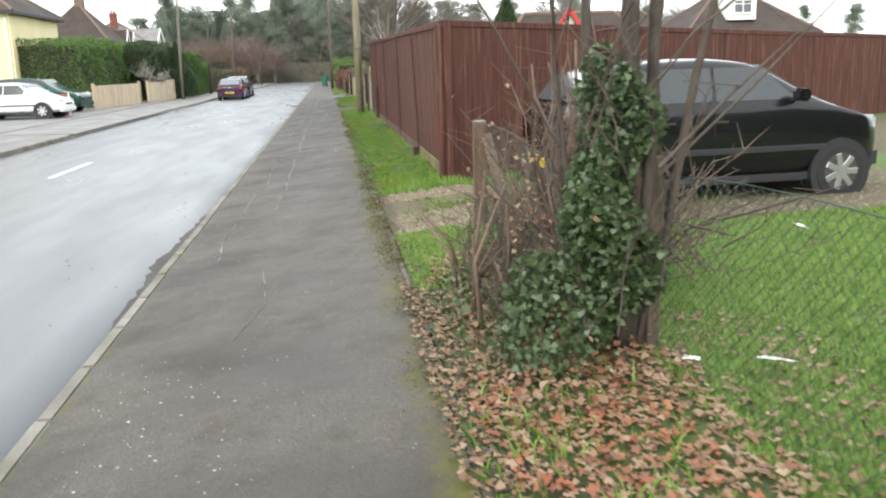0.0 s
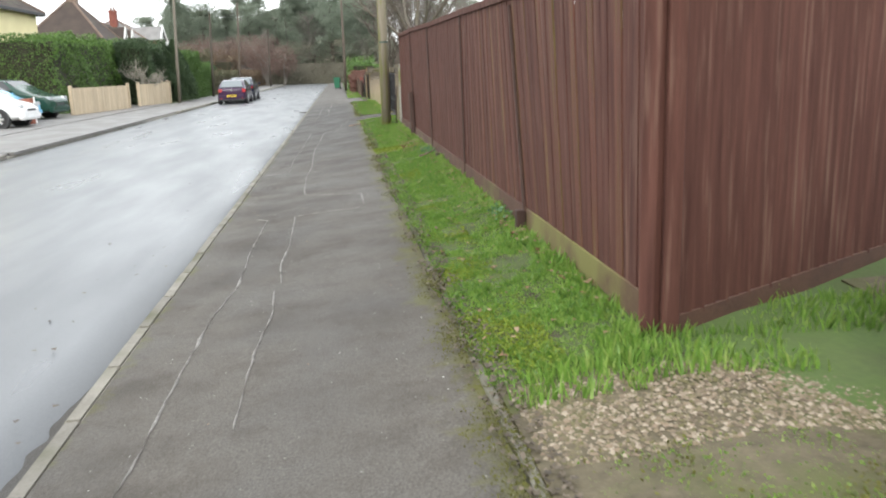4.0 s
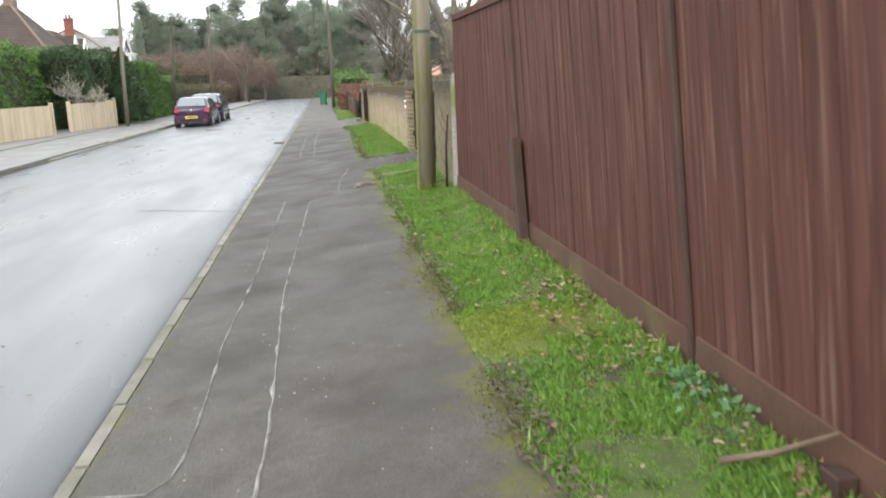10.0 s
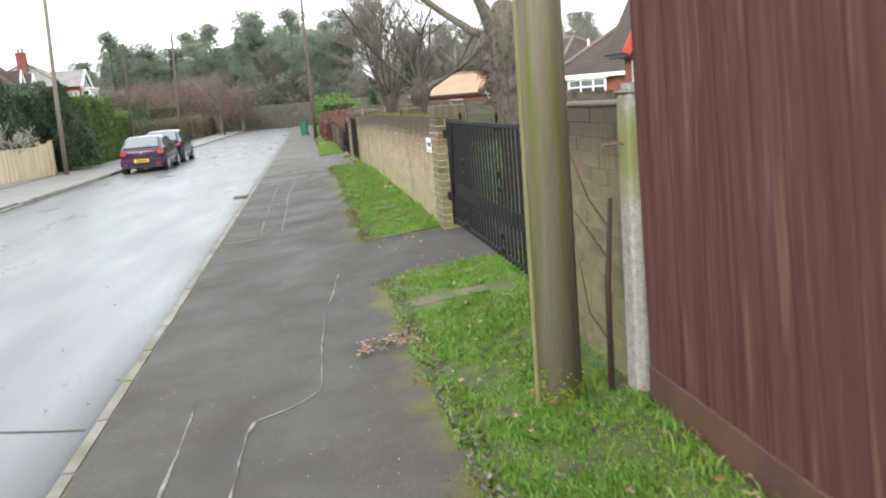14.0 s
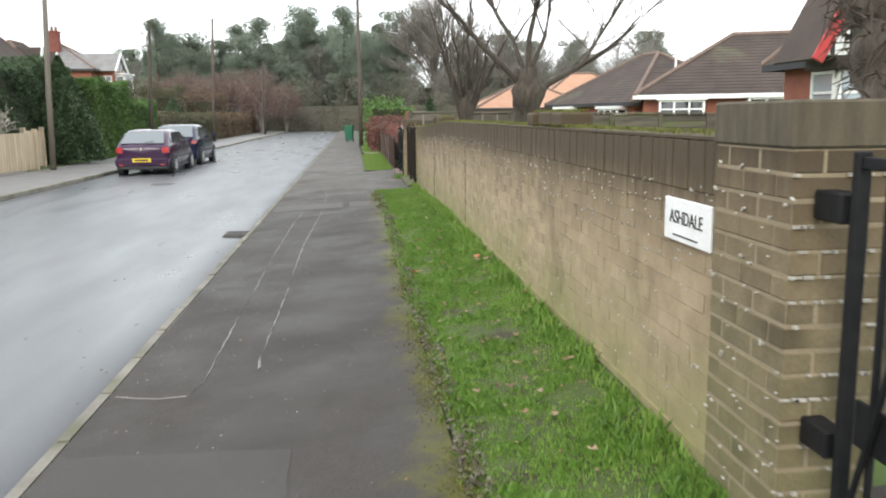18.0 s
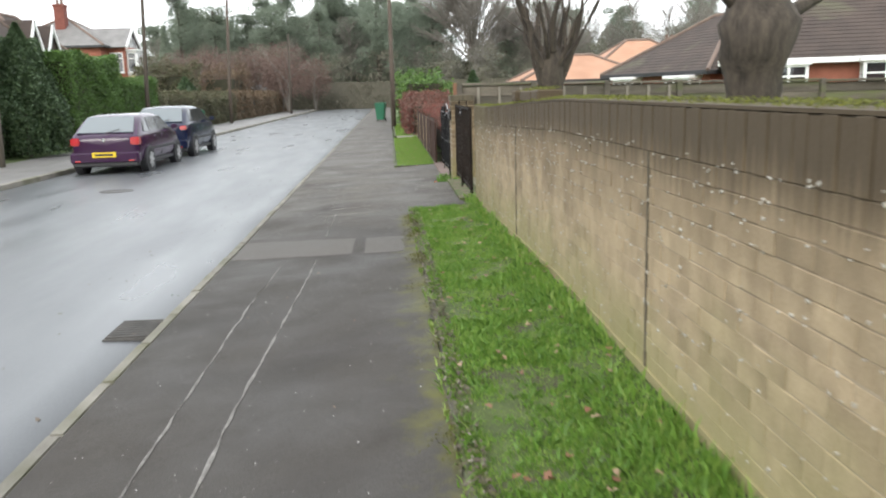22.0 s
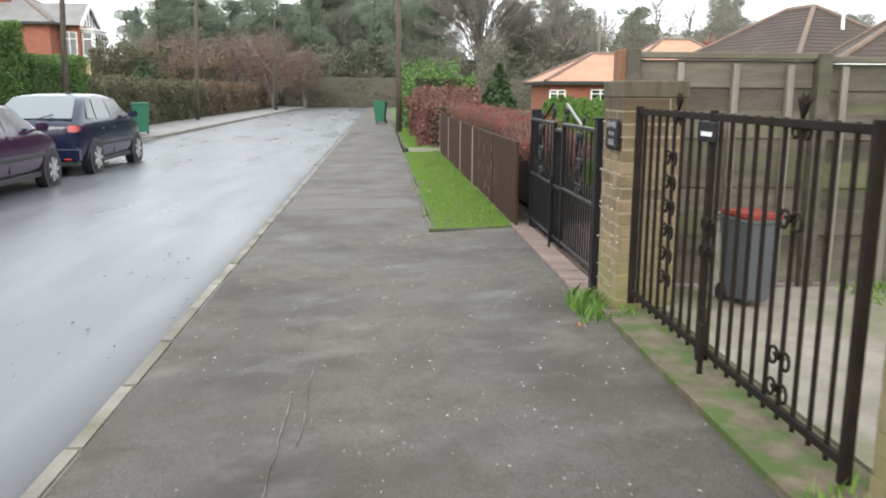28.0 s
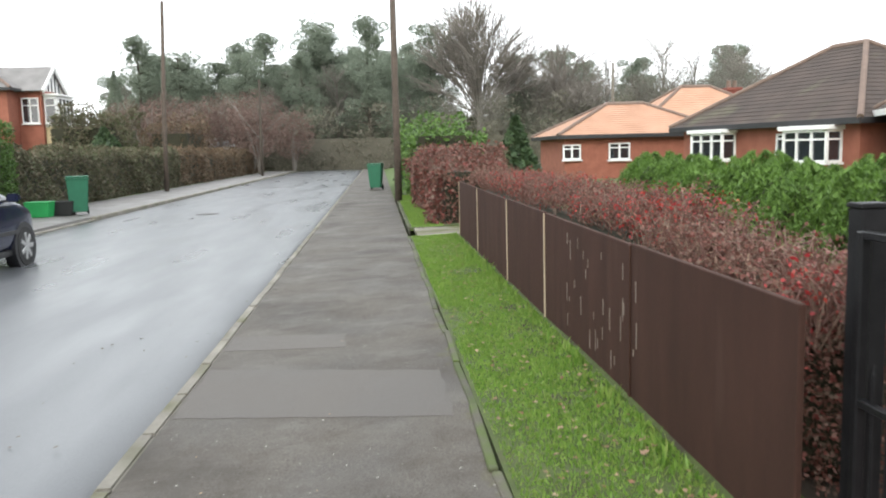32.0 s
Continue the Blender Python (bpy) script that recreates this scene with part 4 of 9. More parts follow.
M_POLEALGAE = shade("green_stained_timber", (0.13, 0.125, 0.05), (0.21, 0.2, 0.09), 4, 0.85, 0.4, 40, stretch=(3, 3, 0.4))
near_pole = telegraph_pole(2.46, 27.96, 0.25, 8.5, 0.105, M_POLE, "thick weathered timber pole green with algae, standing on the verge")
part("conduit", tube(None, [(2.348, 27.93, 0.2), (2.36, 27.93, 3.2)], 0.012, 8), M_POLEALGAE, near_pole, "narrow green-stained cable cover")
bm = bmesh.new()
tube(bm, [(2.46, 27.96, 2.2), (2.46, 27.96, 2.24)], 0.108, 20)
part("band", bm, M_WIRE, near_pole, "thin metal band")
# ---- concrete post, block walls, gates ----
t = thing("concrete_post", (2.86, 27.86, 0.28), "rough lichen-spotted concrete post with a rusty pin", "post")
part("shaft", box(2.79, 2.92, 27.8, 27.93, 0.1, 1.66, 0.012), M_CONC, t)
part("cap", box(2.78, 2.93, 27.79, 27.94, 1.64, 1.71, 0.03, seg=2), M_CONC, t)
part("pin", tube(None, [(2.8, 27.86, 1.45), (2.68, 27.82, 1.45)], 0.008, 6), M_RIDGE, t, "rusty iron pin")


t = thing("leaning_stake", (2.7, 27.9, 0.25), "thin dark timber stake leaning by the concrete post", "stake")
part("shaft", tube(None, [(2.7, 27.9, 0.15), (2.705, 27.9, 0.8), (2.745, 27.93, 1.2)], [0.017, 0.015, 0.011], 8), M_POSTDARK, t, smooth=True)
for k, pts in enumerate((((2.74, 27.93, 1.05), (2.7, 28.1, 1.18), (2.68, 28.3, 1.4)), ((2.73, 27.92, 0.9), (2.69, 28.15, 1.05), (2.7, 28.4, 1.12)), ((2.72, 27.9, 0.5), (2.68, 28.1, 0.62), (2.69, 28.25, 0.85)))):
    part("twig", tube(None, pts, [0.005, 0.004, 0.002], 5), M_POSTDARK, t)


def sheared_wall(x0, x1, y0, y1, z0, z1):
    """A wall-like strip that follows the falling ground."""
    bm = bmesh.new()
    ys = sorted({y0, y1} | {y for y in (42.5, 43.6, 44.7, 45.8, 46.8) if y0 < y < y1})
    rings = []
    for y in ys:
        d = float(drop(y))
        rings.append([bm.verts.new(p) for p in ((x0, y, z0 - d), (x1, y, z0 - d), (x1, y, z1 - d), (x0, y, z1 - d))])
    for a, b in zip(rings, rings[1:]):
        for k in range(4):
            bm.faces.new((a[k - 1], a[k], b[k], b[k - 1]))
    bm.faces.new(rings[0])
    bm.faces.new(rings[-1][::-1])
    bmesh.ops.recalc_face_normals(bm, faces=bm.faces[:])
    return bm


def block_wall(name, label, y0, y1, foot, course, courses, x_face, thick, length=0.44, near=(0, 0), mat=None, joint=None):
    """A wall of laid blocks beside the pavement; blocks within the stretch near are single pieces."""
    t = thing(name, (x_face + thick / 2, y0, foot), label, "wall", kind="structure")
    part("mortar_core", box(x_face + 0.003, x_face + thick - 0.003, y0 + 0.004, min(y1, 43) - 0.004, foot - 0.25, foot + course * courses - 0.006), joint or mat, t)
    if y1 > 43:
        part("mortar_core", sheared_wall(x_face + 0.003, x_face + thick - 0.003, 43.0, y1 - 0.004, foot - 0.25, foot + course * courses - 0.006), joint or mat, t)
    shared = {}
    rest = bmesh.new()
    for c in range(courses):
        y = y0 - (length / 2 if c % 2 else 0)
        k = 0
        while y < y1 - 0.02:
            a, b = max(y, y0), min(y + length, y1)
            y += length
            k += 1
            if b - a < 0.05:
                continue
            bulge = 0.0022 * math.sin(k * 4.1 + c * 2.3)
            g = 0.0018
            dz = float(drop((a + b) / 2)) - 0.0015 * math.sin(k * 2.9 + c)
            if near[0] <= a <= near[1]:
                key = round(b - a, 2)
                if key not in shared:
                    me = to_mesh("brick", box(0, thick, -(b - a) / 2 + g, (b - a) / 2 - g, g, course - g, 0.0025))
                    me.materials.append(mat)
                    shared[key] = me
                ob = new("brick", shared[key])
                ob.parent = t
                ob.matrix_parent_inverse = world_of(t).inverted()
                ob.matrix_basis = Matrix.Translation((x_face + bulge, (a + b) / 2, foot + c * course - dz))
            else:
                box(x_face + bulge, x_face + thick + bulge, a + g, b - g, foot + c * course + g - dz, foot + (c + 1) * course - g - dz, bm=rest)
    if rest.verts:
        part("far_bricks", rest, mat, t)["kind"] = "stuff"
    # footing under the lowest course
    part("footing", sheared_wall(x_face - 0.012, x_face + thick, y0, y1, foot - 0.25, foot + 0.005), mat, t)
    return t


M_WALLMOSS = leafy("wall_top_moss", [(0.1, 0.11, 0.018), (0.15, 0.16, 0.022), (0.07, 0.085, 0.02)], 0.85, 0.1)


def coping_moss(y0, y1, x0, x1, z, n):
    c = np.stack([rng.uniform(x0, x1, n), rng.uniform(y0, y1, n), z + rng.random(n) * 0.02], 1)
    c[:, 2] -= drop(c[:, 1])
    me = cards("wall_moss", c, 0.007)
    me.materials.append(M_WALLMOSS)
    return tagged(new("wall_moss", me), "strip of green moss along the wall top", "moss", kind="stuff")


WALL_X = 2.83
WALL_TOP = 1.505
wall_a = block_wall("wall_stub", "short buff brick wall with a dark weathered top", 27.95, 29.8, 0.3, 0.0768, 17, WALL_X, 0.2, 0.225, (27, 30), M_WALLOLD)
part("coping", box(WALL_X - 0.006, WALL_X + 0.21, 27.95, 29.34, 1.605, 1.63, 0.01), M_BLOCKTOP, wall_a)
part("end_pier_cap", box(WALL_X - 0.012, WALL_X + 0.23, 29.34, 29.81, 1.605, 1.7, 0.014), M_BLOCKTOP, wall_a, "dark raised stone at the gate end")
wall_b = block_wall("wall_long", "long buff brick garden wall with dark weathered top courses", 33.75, 48.0, 0.33, 0.0753, 13, WALL_X, 0.2, 0.225, (36.4, 40.8), M_WALL, M_WALLJOINT)
# a course of bricks on end along the top
soldiers = []
for k in range(4):
    me = to_mesh("brick", box(0, 0.2, -0.0365, 0.0365, 0.002, WALL_TOP - 1.312 + 0.003 * (k % 2), 0.003))
    me.materials.append(M_WALL)
    soldiers.append(me)
for k in range(185):
    y = 33.79 + k * 0.077
    ob = new("brick", soldiers[(k * 7) % 4])
    ob.parent = wall_b
    ob.matrix_parent_inverse = world_of(wall_b).inverted()
    ob.matrix_basis = Matrix.Translation((WALL_X - 0.002 + 0.0025 * math.sin(k * 2.7), y, 1.309 - float(drop(y))))
part("top_mortar", sheared_wall(WALL_X + 0.004, WALL_X + 0.19, 33.76, 47.99, 1.3, WALL_TOP - 0.008), M_WALLJOINT, wall_b)
part("coping", sheared_wall(WALL_X - 0.002, WALL_X + 0.205, 33.75, 48.0, WALL_TOP + 0.002, WALL_TOP + 0.014), M_WALL, wall_b)
coping_moss(33.8, 48.0, WALL_X, WALL_X + 0.2, WALL_TOP + 0.016, 9000)
# raised stones over the wall's two buttresses
for ya, yb in ((36.16, 37.05), (43.47, 44.55)):
    d = float(drop((ya + yb) / 2))
    for p, q, x in ((ya, ya + 0.28, 0.03), (ya + 0.3, yb - 0.21, 0.03), (yb - 0.2, yb, -0.006)):
        part("raised_stone", box(WALL_X + x, WALL_X + 0.24, p, q, WALL_TOP + 0.02 - d, WALL_TOP + 0.115 - d + 0.004 * math.sin(p * 9), 0.012), M_WALL, wall_b, "dark mossy stone standing on the wall top")
    coping_moss(ya, yb, WALL_X + 0.03, WALL_X + 0.23, WALL_TOP + 0.112, 700)
# movement joint with a dark streak, and white flakes of mortar
for y, w in ((40.57, 0.012), (44.4, 0.02)):
    part("joint", box(WALL_X - 0.004, WALL_X + 0.02, y - w, y + w, 0.3 - float(drop(y)), WALL_TOP - float(drop(y)), 0.002), M_BLOCKTOP, wall_b, "dark stained vertical joint")


def flakes(y0, y1, x, z0, course, courses, n, parent):
    bm = bmesh.new()
    for k in range(n):
        y, c = rng.uniform(y0, y1), rng.integers(1, courses)
        z, l, h = z0 + c * course + rng.normal() * 0.014 - float(drop(y)), 0.0025 + 0.009 * rng.random() ** 3, 0.002 + 0.003 * rng.random() ** 2
        m = Matrix.Translation((x, y, z)) @ Matrix.Rotation(rng.normal() * 0.5, 4, "X")
        box(-0.005, 0.004, -l, l, -h, h, 0, m, bm)
    part("mortar_flakes", bm, M_WHITEMORTAR, parent, "bits of flaking white mortar")["kind"] = "stuff"


flakes(33.8, 47.8, WALL_X, 0.33, 0.0753, 14, 900, wall_b)
flakes(33.8, 47.8, WALL_X - 0.002, 0.932, 0.0753, 6, 240, wall_b)


def pier(name, label, x0, x1, y0, y1, foot, courses, course=0.075, cap=0.09, mat=None, brick=0.225, lip=0.004):
    """A square pier of laid bricks with a dark cap."""
    t = thing(name, ((x0 + x1) / 2, (y0 + y1) / 2, foot), label, "pier", kind="structure")
    part("mortar_core", box(x0 + 0.008, x1 - 0.008, y0 + 0.008, y1 - 0.008, foot - 0.2, foot + courses * course), M_MORTAR, t)
    shared = {}
    for c in range(courses):
        w, d, g = x1 - x0, y1 - y0, 0.005
        h = 0.1
        # pinwheel of four strips, each cut into bricks
        strips = [((x0, y0), (x1 - h, y0 + h), 0), ((x1 - h, y0), (x1, y1 - h), 1), ((x0 + h, y1 - h), (x1, y1), 0), ((x0, y0 + h), (x0 + h, y1), 1)]
        for (ax, ay), (bx, by), along in strips:
            ln = (by - ay) if along else (bx - ax)
            n = max(1, round(ln / brick))
            for k in range(n):
                if along:
                    p, q = (ax, ay + ln * k / n), (bx, ay + ln * (k + 1) / n)
                else:
                    p, q = (ax + ln * k / n, ay), (ax + ln * (k + 1) / n, by)
                sx, sy = q[0] - p[0], q[1] - p[1]
                if c % 2:
                    p, q = (x0 + x1 - q[0], p[1]), (x0 + x1 - p[0], q[1])
                key = (round(sx, 3), round(sy, 3))
                if key not in shared:
                    me = to_mesh("brick", box(-sx / 2 + g, sx / 2 - g, -sy / 2 + g, sy / 2 - g, g, course - g, 0.004))
                    me.materials.append(mat or M_BRICK)
                    shared[key] = me
                ob = new("brick", shared[key])
                ob.parent = t
                ob.matrix_parent_inverse = world_of(t).inverted()
                ob.matrix_basis = Matrix.Translation(((p[0] + q[0]) / 2 + 0.002 * math.sin(c * 3 + k), (p[1] + q[1]) / 2 + 0.002 * math.sin(c * 5 + k), foot + c * course))
    part("cap", box(x0 - lip, x1 + lip, y0 - lip, y1 + lip, foot + courses * course, foot + courses * course + cap, 0.008), M_BLOCKTOP, t, "dark weathered cap")
    return t


pier_a = pier("pier_at_gate", "buff brick gate pier with white crumbling mortar", 2.79, 3.12, 33.22, 33.74, 0.3, 16, 0.075, 0.14, M_WALLOLD)
flakes(33.2, 33.74, 2.79, 0.3, 0.075, 16, 60, pier_a)
bm = bmesh.new()
for k in range(60):
    x, c = rng.uniform(2.8, 3.1), rng.integers(1, 16)
    z, l, h = 0.3 + c * 0.075, 0.004 + 0.014 * rng.random() ** 2, 0.002 + 0.003 * rng.random()
    box(x - l, x + l, 33.214, 33.228, z - h, z + h, bm=bm)
part("mortar_flakes", bm, M_WHITEMORTAR, pier_a, "bits of white mortar in the joints")["kind"] = "stuff"
pier_b = pier("pier_between_gates", "buff brick pier with a dark cap between two gates", 2.7, 3.08, 50.42, 50.86, 0.27, 17, 0.075, 0.1, M_PIERB)
flakes(50.42, 50.86, 2.7, 0.27 + float(drop(51)), 0.075, 16, 50, pier_b)


# ---- iron gates ----
M_PALEIRON = plain("worn_pale_iron", (0.2, 0.2, 0.2), 0.45)
def curl(bm, at, r, turns=1.2, flip=1, rad=0.007):
    pts = []
    for k in range(15):
        a = k / 14 * turns * 2 * math.pi
        s = r * (1 - 0.65 * k / 14)
        pts.append((at[0], at[1] + flip * s * math.cos(a), at[2] + s * math.sin(a)))
    return tube(bm, pts, rad, 5)


def iron_gate(x, y0, y1, z0, z1, bars, label, plate=None, scroll=(), rail=None, crests=(), bar_r=0.0085):
    t = thing("iron_gate", (x, y0, z0), label, "gate", "iron gates")
    h = z1 - z0
    for a in (y0, y1):
        part("stile", box(x - 0.02, x + 0.02, a - 0.016, a + 0.016, z0, z1, 0.004), M_IRON, t)
    for z in [z0 + 0.07, z1 - 0.03] + ([rail] if rail else []):
        part("gate_rail", box(x - 0.012, x + 0.012, y0, y1, z - 0.016, z + 0.016, 0.003), M_IRON, t)
    bar_me = to_mesh("bar", tube(None, [(0, 0, 0.03), (0, 0, h - 0.01)], bar_r, 6))
    bar_me.materials.append(M_IRON)
    for k in range(1, bars):
        ob = new("bar", bar_me)
        ob.parent = t
        ob.matrix_parent_inverse = world_of(t).inverted()
        ob.matrix_basis = Matrix.Translation((x, y0 + (y1 - y0) * k / bars, z0))
    if plate:
        part("kick_plate", box(x - 0.006, x + 0.006, y0 + 0.05, y1 - 0.05, plate[0], plate[1], 0.002), M_IRON, t, "black sheet panel")
    for yy, zz0, zz1 in scroll:
        z = zz0
        while z < zz1:
            for flip in (1, -1):
                part("scroll", curl(None, (x - 0.012, yy - flip * 0.045, z), 0.045, 1.2, flip), M_IRON, t, smooth=True)
            z += 0.125
    for yc in crests:
        # a small spray of leaf points over a pair of curls
        for a in (-50, -22, 8, 38):
            tip = (x, yc + 0.075 * math.sin(math.radians(a)), z1 + 0.01 + 0.07 * math.cos(math.radians(a)))
            part("crest_leaf", tube(None, [(x, yc, z1 - 0.01), (x, (yc + tip[1]) / 2, (z1 + tip[2]) / 2 + 0.012), tip], [0.006, 0.011, 0.003], 6), M_IRON, t, smooth=True)
        for flip in (1, -1):
            part("crest_curl", curl(None, (x, yc - flip * 0.04, z1 - 0.06), 0.034, 1.3, flip), M_IRON, t, smooth=True)
    return t


gate_a = iron_gate(2.89, 30.0, 33.05, 0.36, 1.5, 25, "black wrought iron bar gate with scrolls, closed", (0.7, 0.83), [(30.75, 0.95, 1.2), (32.3, 0.95, 1.2), (30.75, 0.45, 0.62), (32.3, 0.45, 0.62)], crests=(30.75, 32.3), bar_r=0.0115)
part("brace", tube(None, [(2.87, 33.0, 0.45), (2.87, 32.7, 1.45)], 0.011, 6), M_IRON, gate_a)
for z in (0.62, 1.3):
    part("hinge", box(2.855, 2.925, 33.08, 33.215, z, z + 0.085, 0.006), M_IRON, gate_a)
gate_b = iron_gate(2.78, 48.06, 50.36, 0.34, 1.5, 20, "dark rusty wrought iron bar gate with scrolls, closed", None, [(48.52, 0.48, 0.72), (48.52, 1.12, 1.2), (49.25, 0.86, 1.06), (49.78, 0.62, 1.35)], crests=(48.52, 49.74), bar_r=0.0098)
part("meeting_stile", box(2.765, 2.795, 49.28, 49.31, 0.34, 1.5, 0.004), M_IRON, gate_b)
part("drop_bolt", tube(None, [(2.75, 49.2, 0.3), (2.75, 49.2, 0.62)], 0.014, 8), M_IRON, gate_b)
part("latch_block", box(2.735, 2.765, 49.17, 49.24, 0.4, 0.55, 0.006), M_IRON, gate_b)
M_RUST = shade("rusty_black_iron", (0.009, 0.007, 0.006), (0.022, 0.015, 0.011), 10, 0.75, 0.4, 60, spec=0.15)
for ob in gate_b.children:
    ob.data.materials[0] = M_RUST
part("number_plate", box(2.755, 2.765, 49.2, 49.42, 1.36, 1.45, 0.004), M_IRON, gate_b, "small black plate with white writing")
part("plate_writing", box(2.752, 2.755, 49.25, 49.37, 1.385, 1.405), M_WHITE, gate_b)
M_WETIRON = shade("wet_black_gate_paint", (0.005, 0.005, 0.006), (0.011, 0.011, 0.012), 20, 0.34, 0.3, 120, spec=0.28)


def scroll_pair(t, x, y, z, r, down=False):
    """Two curls back to back, as on a wrought heart."""
    for flip in (1, -1):
        pts = []
        for k in range(17):
            a = k / 16 * 1.35 * 2 * math.pi
            q = r * (1 - 0.72 * k / 16)
            pts.append((x, y + flip * (r * 0.95 - q * math.cos(a)), z + (-1 if down else 1) * q * math.sin(a)))
        part("scroll", tube(None, pts, [0.009] * 12 + [0.011, 0.012, 0.013, 0.014, 0.014], 6), M_WETIRON, t, smooth=True)


def gate_leaf(x, y0, y1, meet, label):
    """One leaf of the double gate: sparse long bars, close short bars below the middle rail, a wrought column and a slanting crest that rises to the meeting side."""
    t = thing("iron_gate", (x, (y0 + y1) / 2, 0.33), label, "gate", "iron gates")
    top, mid, low = 1.325, 0.82, 0.385
    w, yc = y1 - y0, (y0 + y1) / 2
    for a in (y0, y1):
        part("stile", box(x - 0.017, x + 0.017, a - 0.016, a + 0.016, 0.33, top + 0.01, 0.004), M_WETIRON, t)
    for z in (low, mid, top):
        part("gate_rail", box(x - 0.014, x + 0.014, y0, y1, z - 0.012, z + 0.012, 0.003), M_WETIRON, t)
    long_me = to_mesh("bar", tube(None, [(0, 0, low - 0.05), (0, 0, top)], 0.0075, 7))
    short_me = to_mesh("short_bar", tube(None, [(0, 0, low - 0.05), (0, 0, mid + 0.1), (0, 0, mid + 0.13)], [0.0075, 0.0075, 0.003], 7))
    for me in (long_me, short_me):
        me.materials.append(M_WETIRON)
    n = 2 * round(w / 0.145)
    for k in range(1, n):
        ob = new("short_bar" if k % 2 else "bar", short_me if k % 2 else long_me)
        ob.parent = t
        ob.matrix_parent_inverse = world_of(t).inverted()
        ob.matrix_basis = Matrix.Translation((x, y0 + w * k / n, 0.0))
    # the wrought column
    for f in (-1, 1):
        pts = [(x - 0.012, yc + f * (0.1 - 0.045 * math.sin(k / 12 * math.pi * 2) ** 2), mid + 0.04 + k / 12 * (top - mid - 0.06)) for k in range(13)]
        part("scroll_frame", tube(None, pts, 0.008, 6), M_WETIRON, t, smooth=True)
    for z, r, down in ((top - 0.08, 0.05, False), (top - 0.25, 0.042, True), (mid + 0.2, 0.042, False), (mid + 0.07, 0.05, True)):
        scroll_pair(t, x - 0.014, yc, z, r, down)
    # crest
    high = y1 - 0.07 if meet > 0 else y0 + 0.07
    part("crest_brace", box(-0.009, 0.009, -0.006, math.hypot(high - yc, 0.15), -0.006, 0.006, 0.002, Matrix.Translation((x, yc, top + 0.015)) @ Matrix.Rotation(math.atan2(0.15, high - yc), 4, "X")), M_PALEIRON if meet > 0 else M_WETIRON, t, "flat slanting bar of the crest")
    for yy, zz, r, flip in ((yc - meet * 0.05, top + 0.045, 0.038, -meet), (high, top + 0.09, 0.05, meet), (high - meet * 0.02, top + 0.05, 0.032, -meet)):
        part("crest_curl", curl(None, (x, yy, zz), r, 1.4, flip, 0.008), M_WETIRON, t, smooth=True)
    return t


gate_c = gate_leaf(2.74, 51.0, 52.14, 1, "black wrought iron gate leaf with a pale crest bar, closed")
gate_d = gate_leaf(2.73, 52.44, 53.47, -1, "black wrought iron gate leaf with close lower bars, closed")
# the narrow meeting panel
part("meeting_rail", box(2.72, 2.75, 52.14, 52.44, 1.26, 1.284, 0.003), M_WETIRON, gate_c)
part("meeting_rail", box(2.72, 2.75, 52.14, 52.44, 0.8, 0.824, 0.003), M_WETIRON, gate_c)
part("meeting_rail", box(2.72, 2.75, 52.14, 52.44, 0.373, 0.397, 0.003), M_WETIRON, gate_c)
for k in range(6):
    part("bar", tube(None, [(2.735, 52.185 + k * 0.042, 0.335), (2.735, 52.185 + k * 0.042, 1.27)], 0.0075, 7), M_WETIRON, gate_c)
for y in (50.95, 53.52):
    t = thing("gate_post", (2.72, y, 0.27), "square black painted steel gate post", "gate post", "gate posts")
    part("shaft", box(2.68 + (y > 52) * 0.05, 2.77 + (y > 52) * 0.05, y - 0.038, y + 0.038, 0.1, 1.4, 0.004), M_IRON, t)
    part("cap", box(2.675 + (y > 52) * 0.05, 2.775 + (y > 52) * 0.05, y - 0.042, y + 0.042, 1.4, 1.415, 0.003), M_IRON, t)
part("drop_bolt", tube(None, [(2.7, 52.41, 0.25), (2.7, 52.41, 0.9)], 0.011, 8), M_WETIRON, gate_c)

M_BED = shade("dark_leafy_soil", (0.022, 0.017, 0.012), (0.055, 0.04, 0.028), 8, 0.95, 1.0, 60)
solo("hedge_bed", strip(2.7, 4.6, 53.6, 56.4, lambda x, y: float(ground_z(x, y)) + 0.01 + 0.015 * noise.noise((x * 5, y * 5, 3)), 12, 0.15), M_BED, "dark bare soil at the hedge end", "flower bed", kind="structure")
M_DRIP = shade("dried_pale_drips", (0.13, 0.1, 0.085), (0.24, 0.2, 0.17), 12, 0.8, 0.2, 60)
# ---- brown panel fence beyond the gates ----
panels = thing("panel_fence", (2.6, 53.65, 0.27), "low brown painted panel fence in front of the red hedge", "fence")
py = [53.58, 55.3, 57.5, 59.4, 61.9, 64.3]
for k, (a, b) in enumerate(zip(py, py[1:])):
    part("panel", box(2.6, 2.625, a + 0.006, b - 0.006, 0.2, 1.1 - 0.006 * (k % 2), 0.004), M_PANEL, panels)
    part("post", box(2.625, 2.69, b - 0.035, b + 0.035, 0.1, 1.08, 0.004), M_PANEL, panels)
    part("joint_cover", box(2.59, 2.599, b - 0.014, b + 0.014, 0.2, 1.09, 0.002), M_PALEFENCE if k > 0 else M_PANEL, panels)
part("end_post", box(2.6, 2.7, 64.3, 64.4, 0.0, 1.1, 0.006), M_POSTDARK, panels)
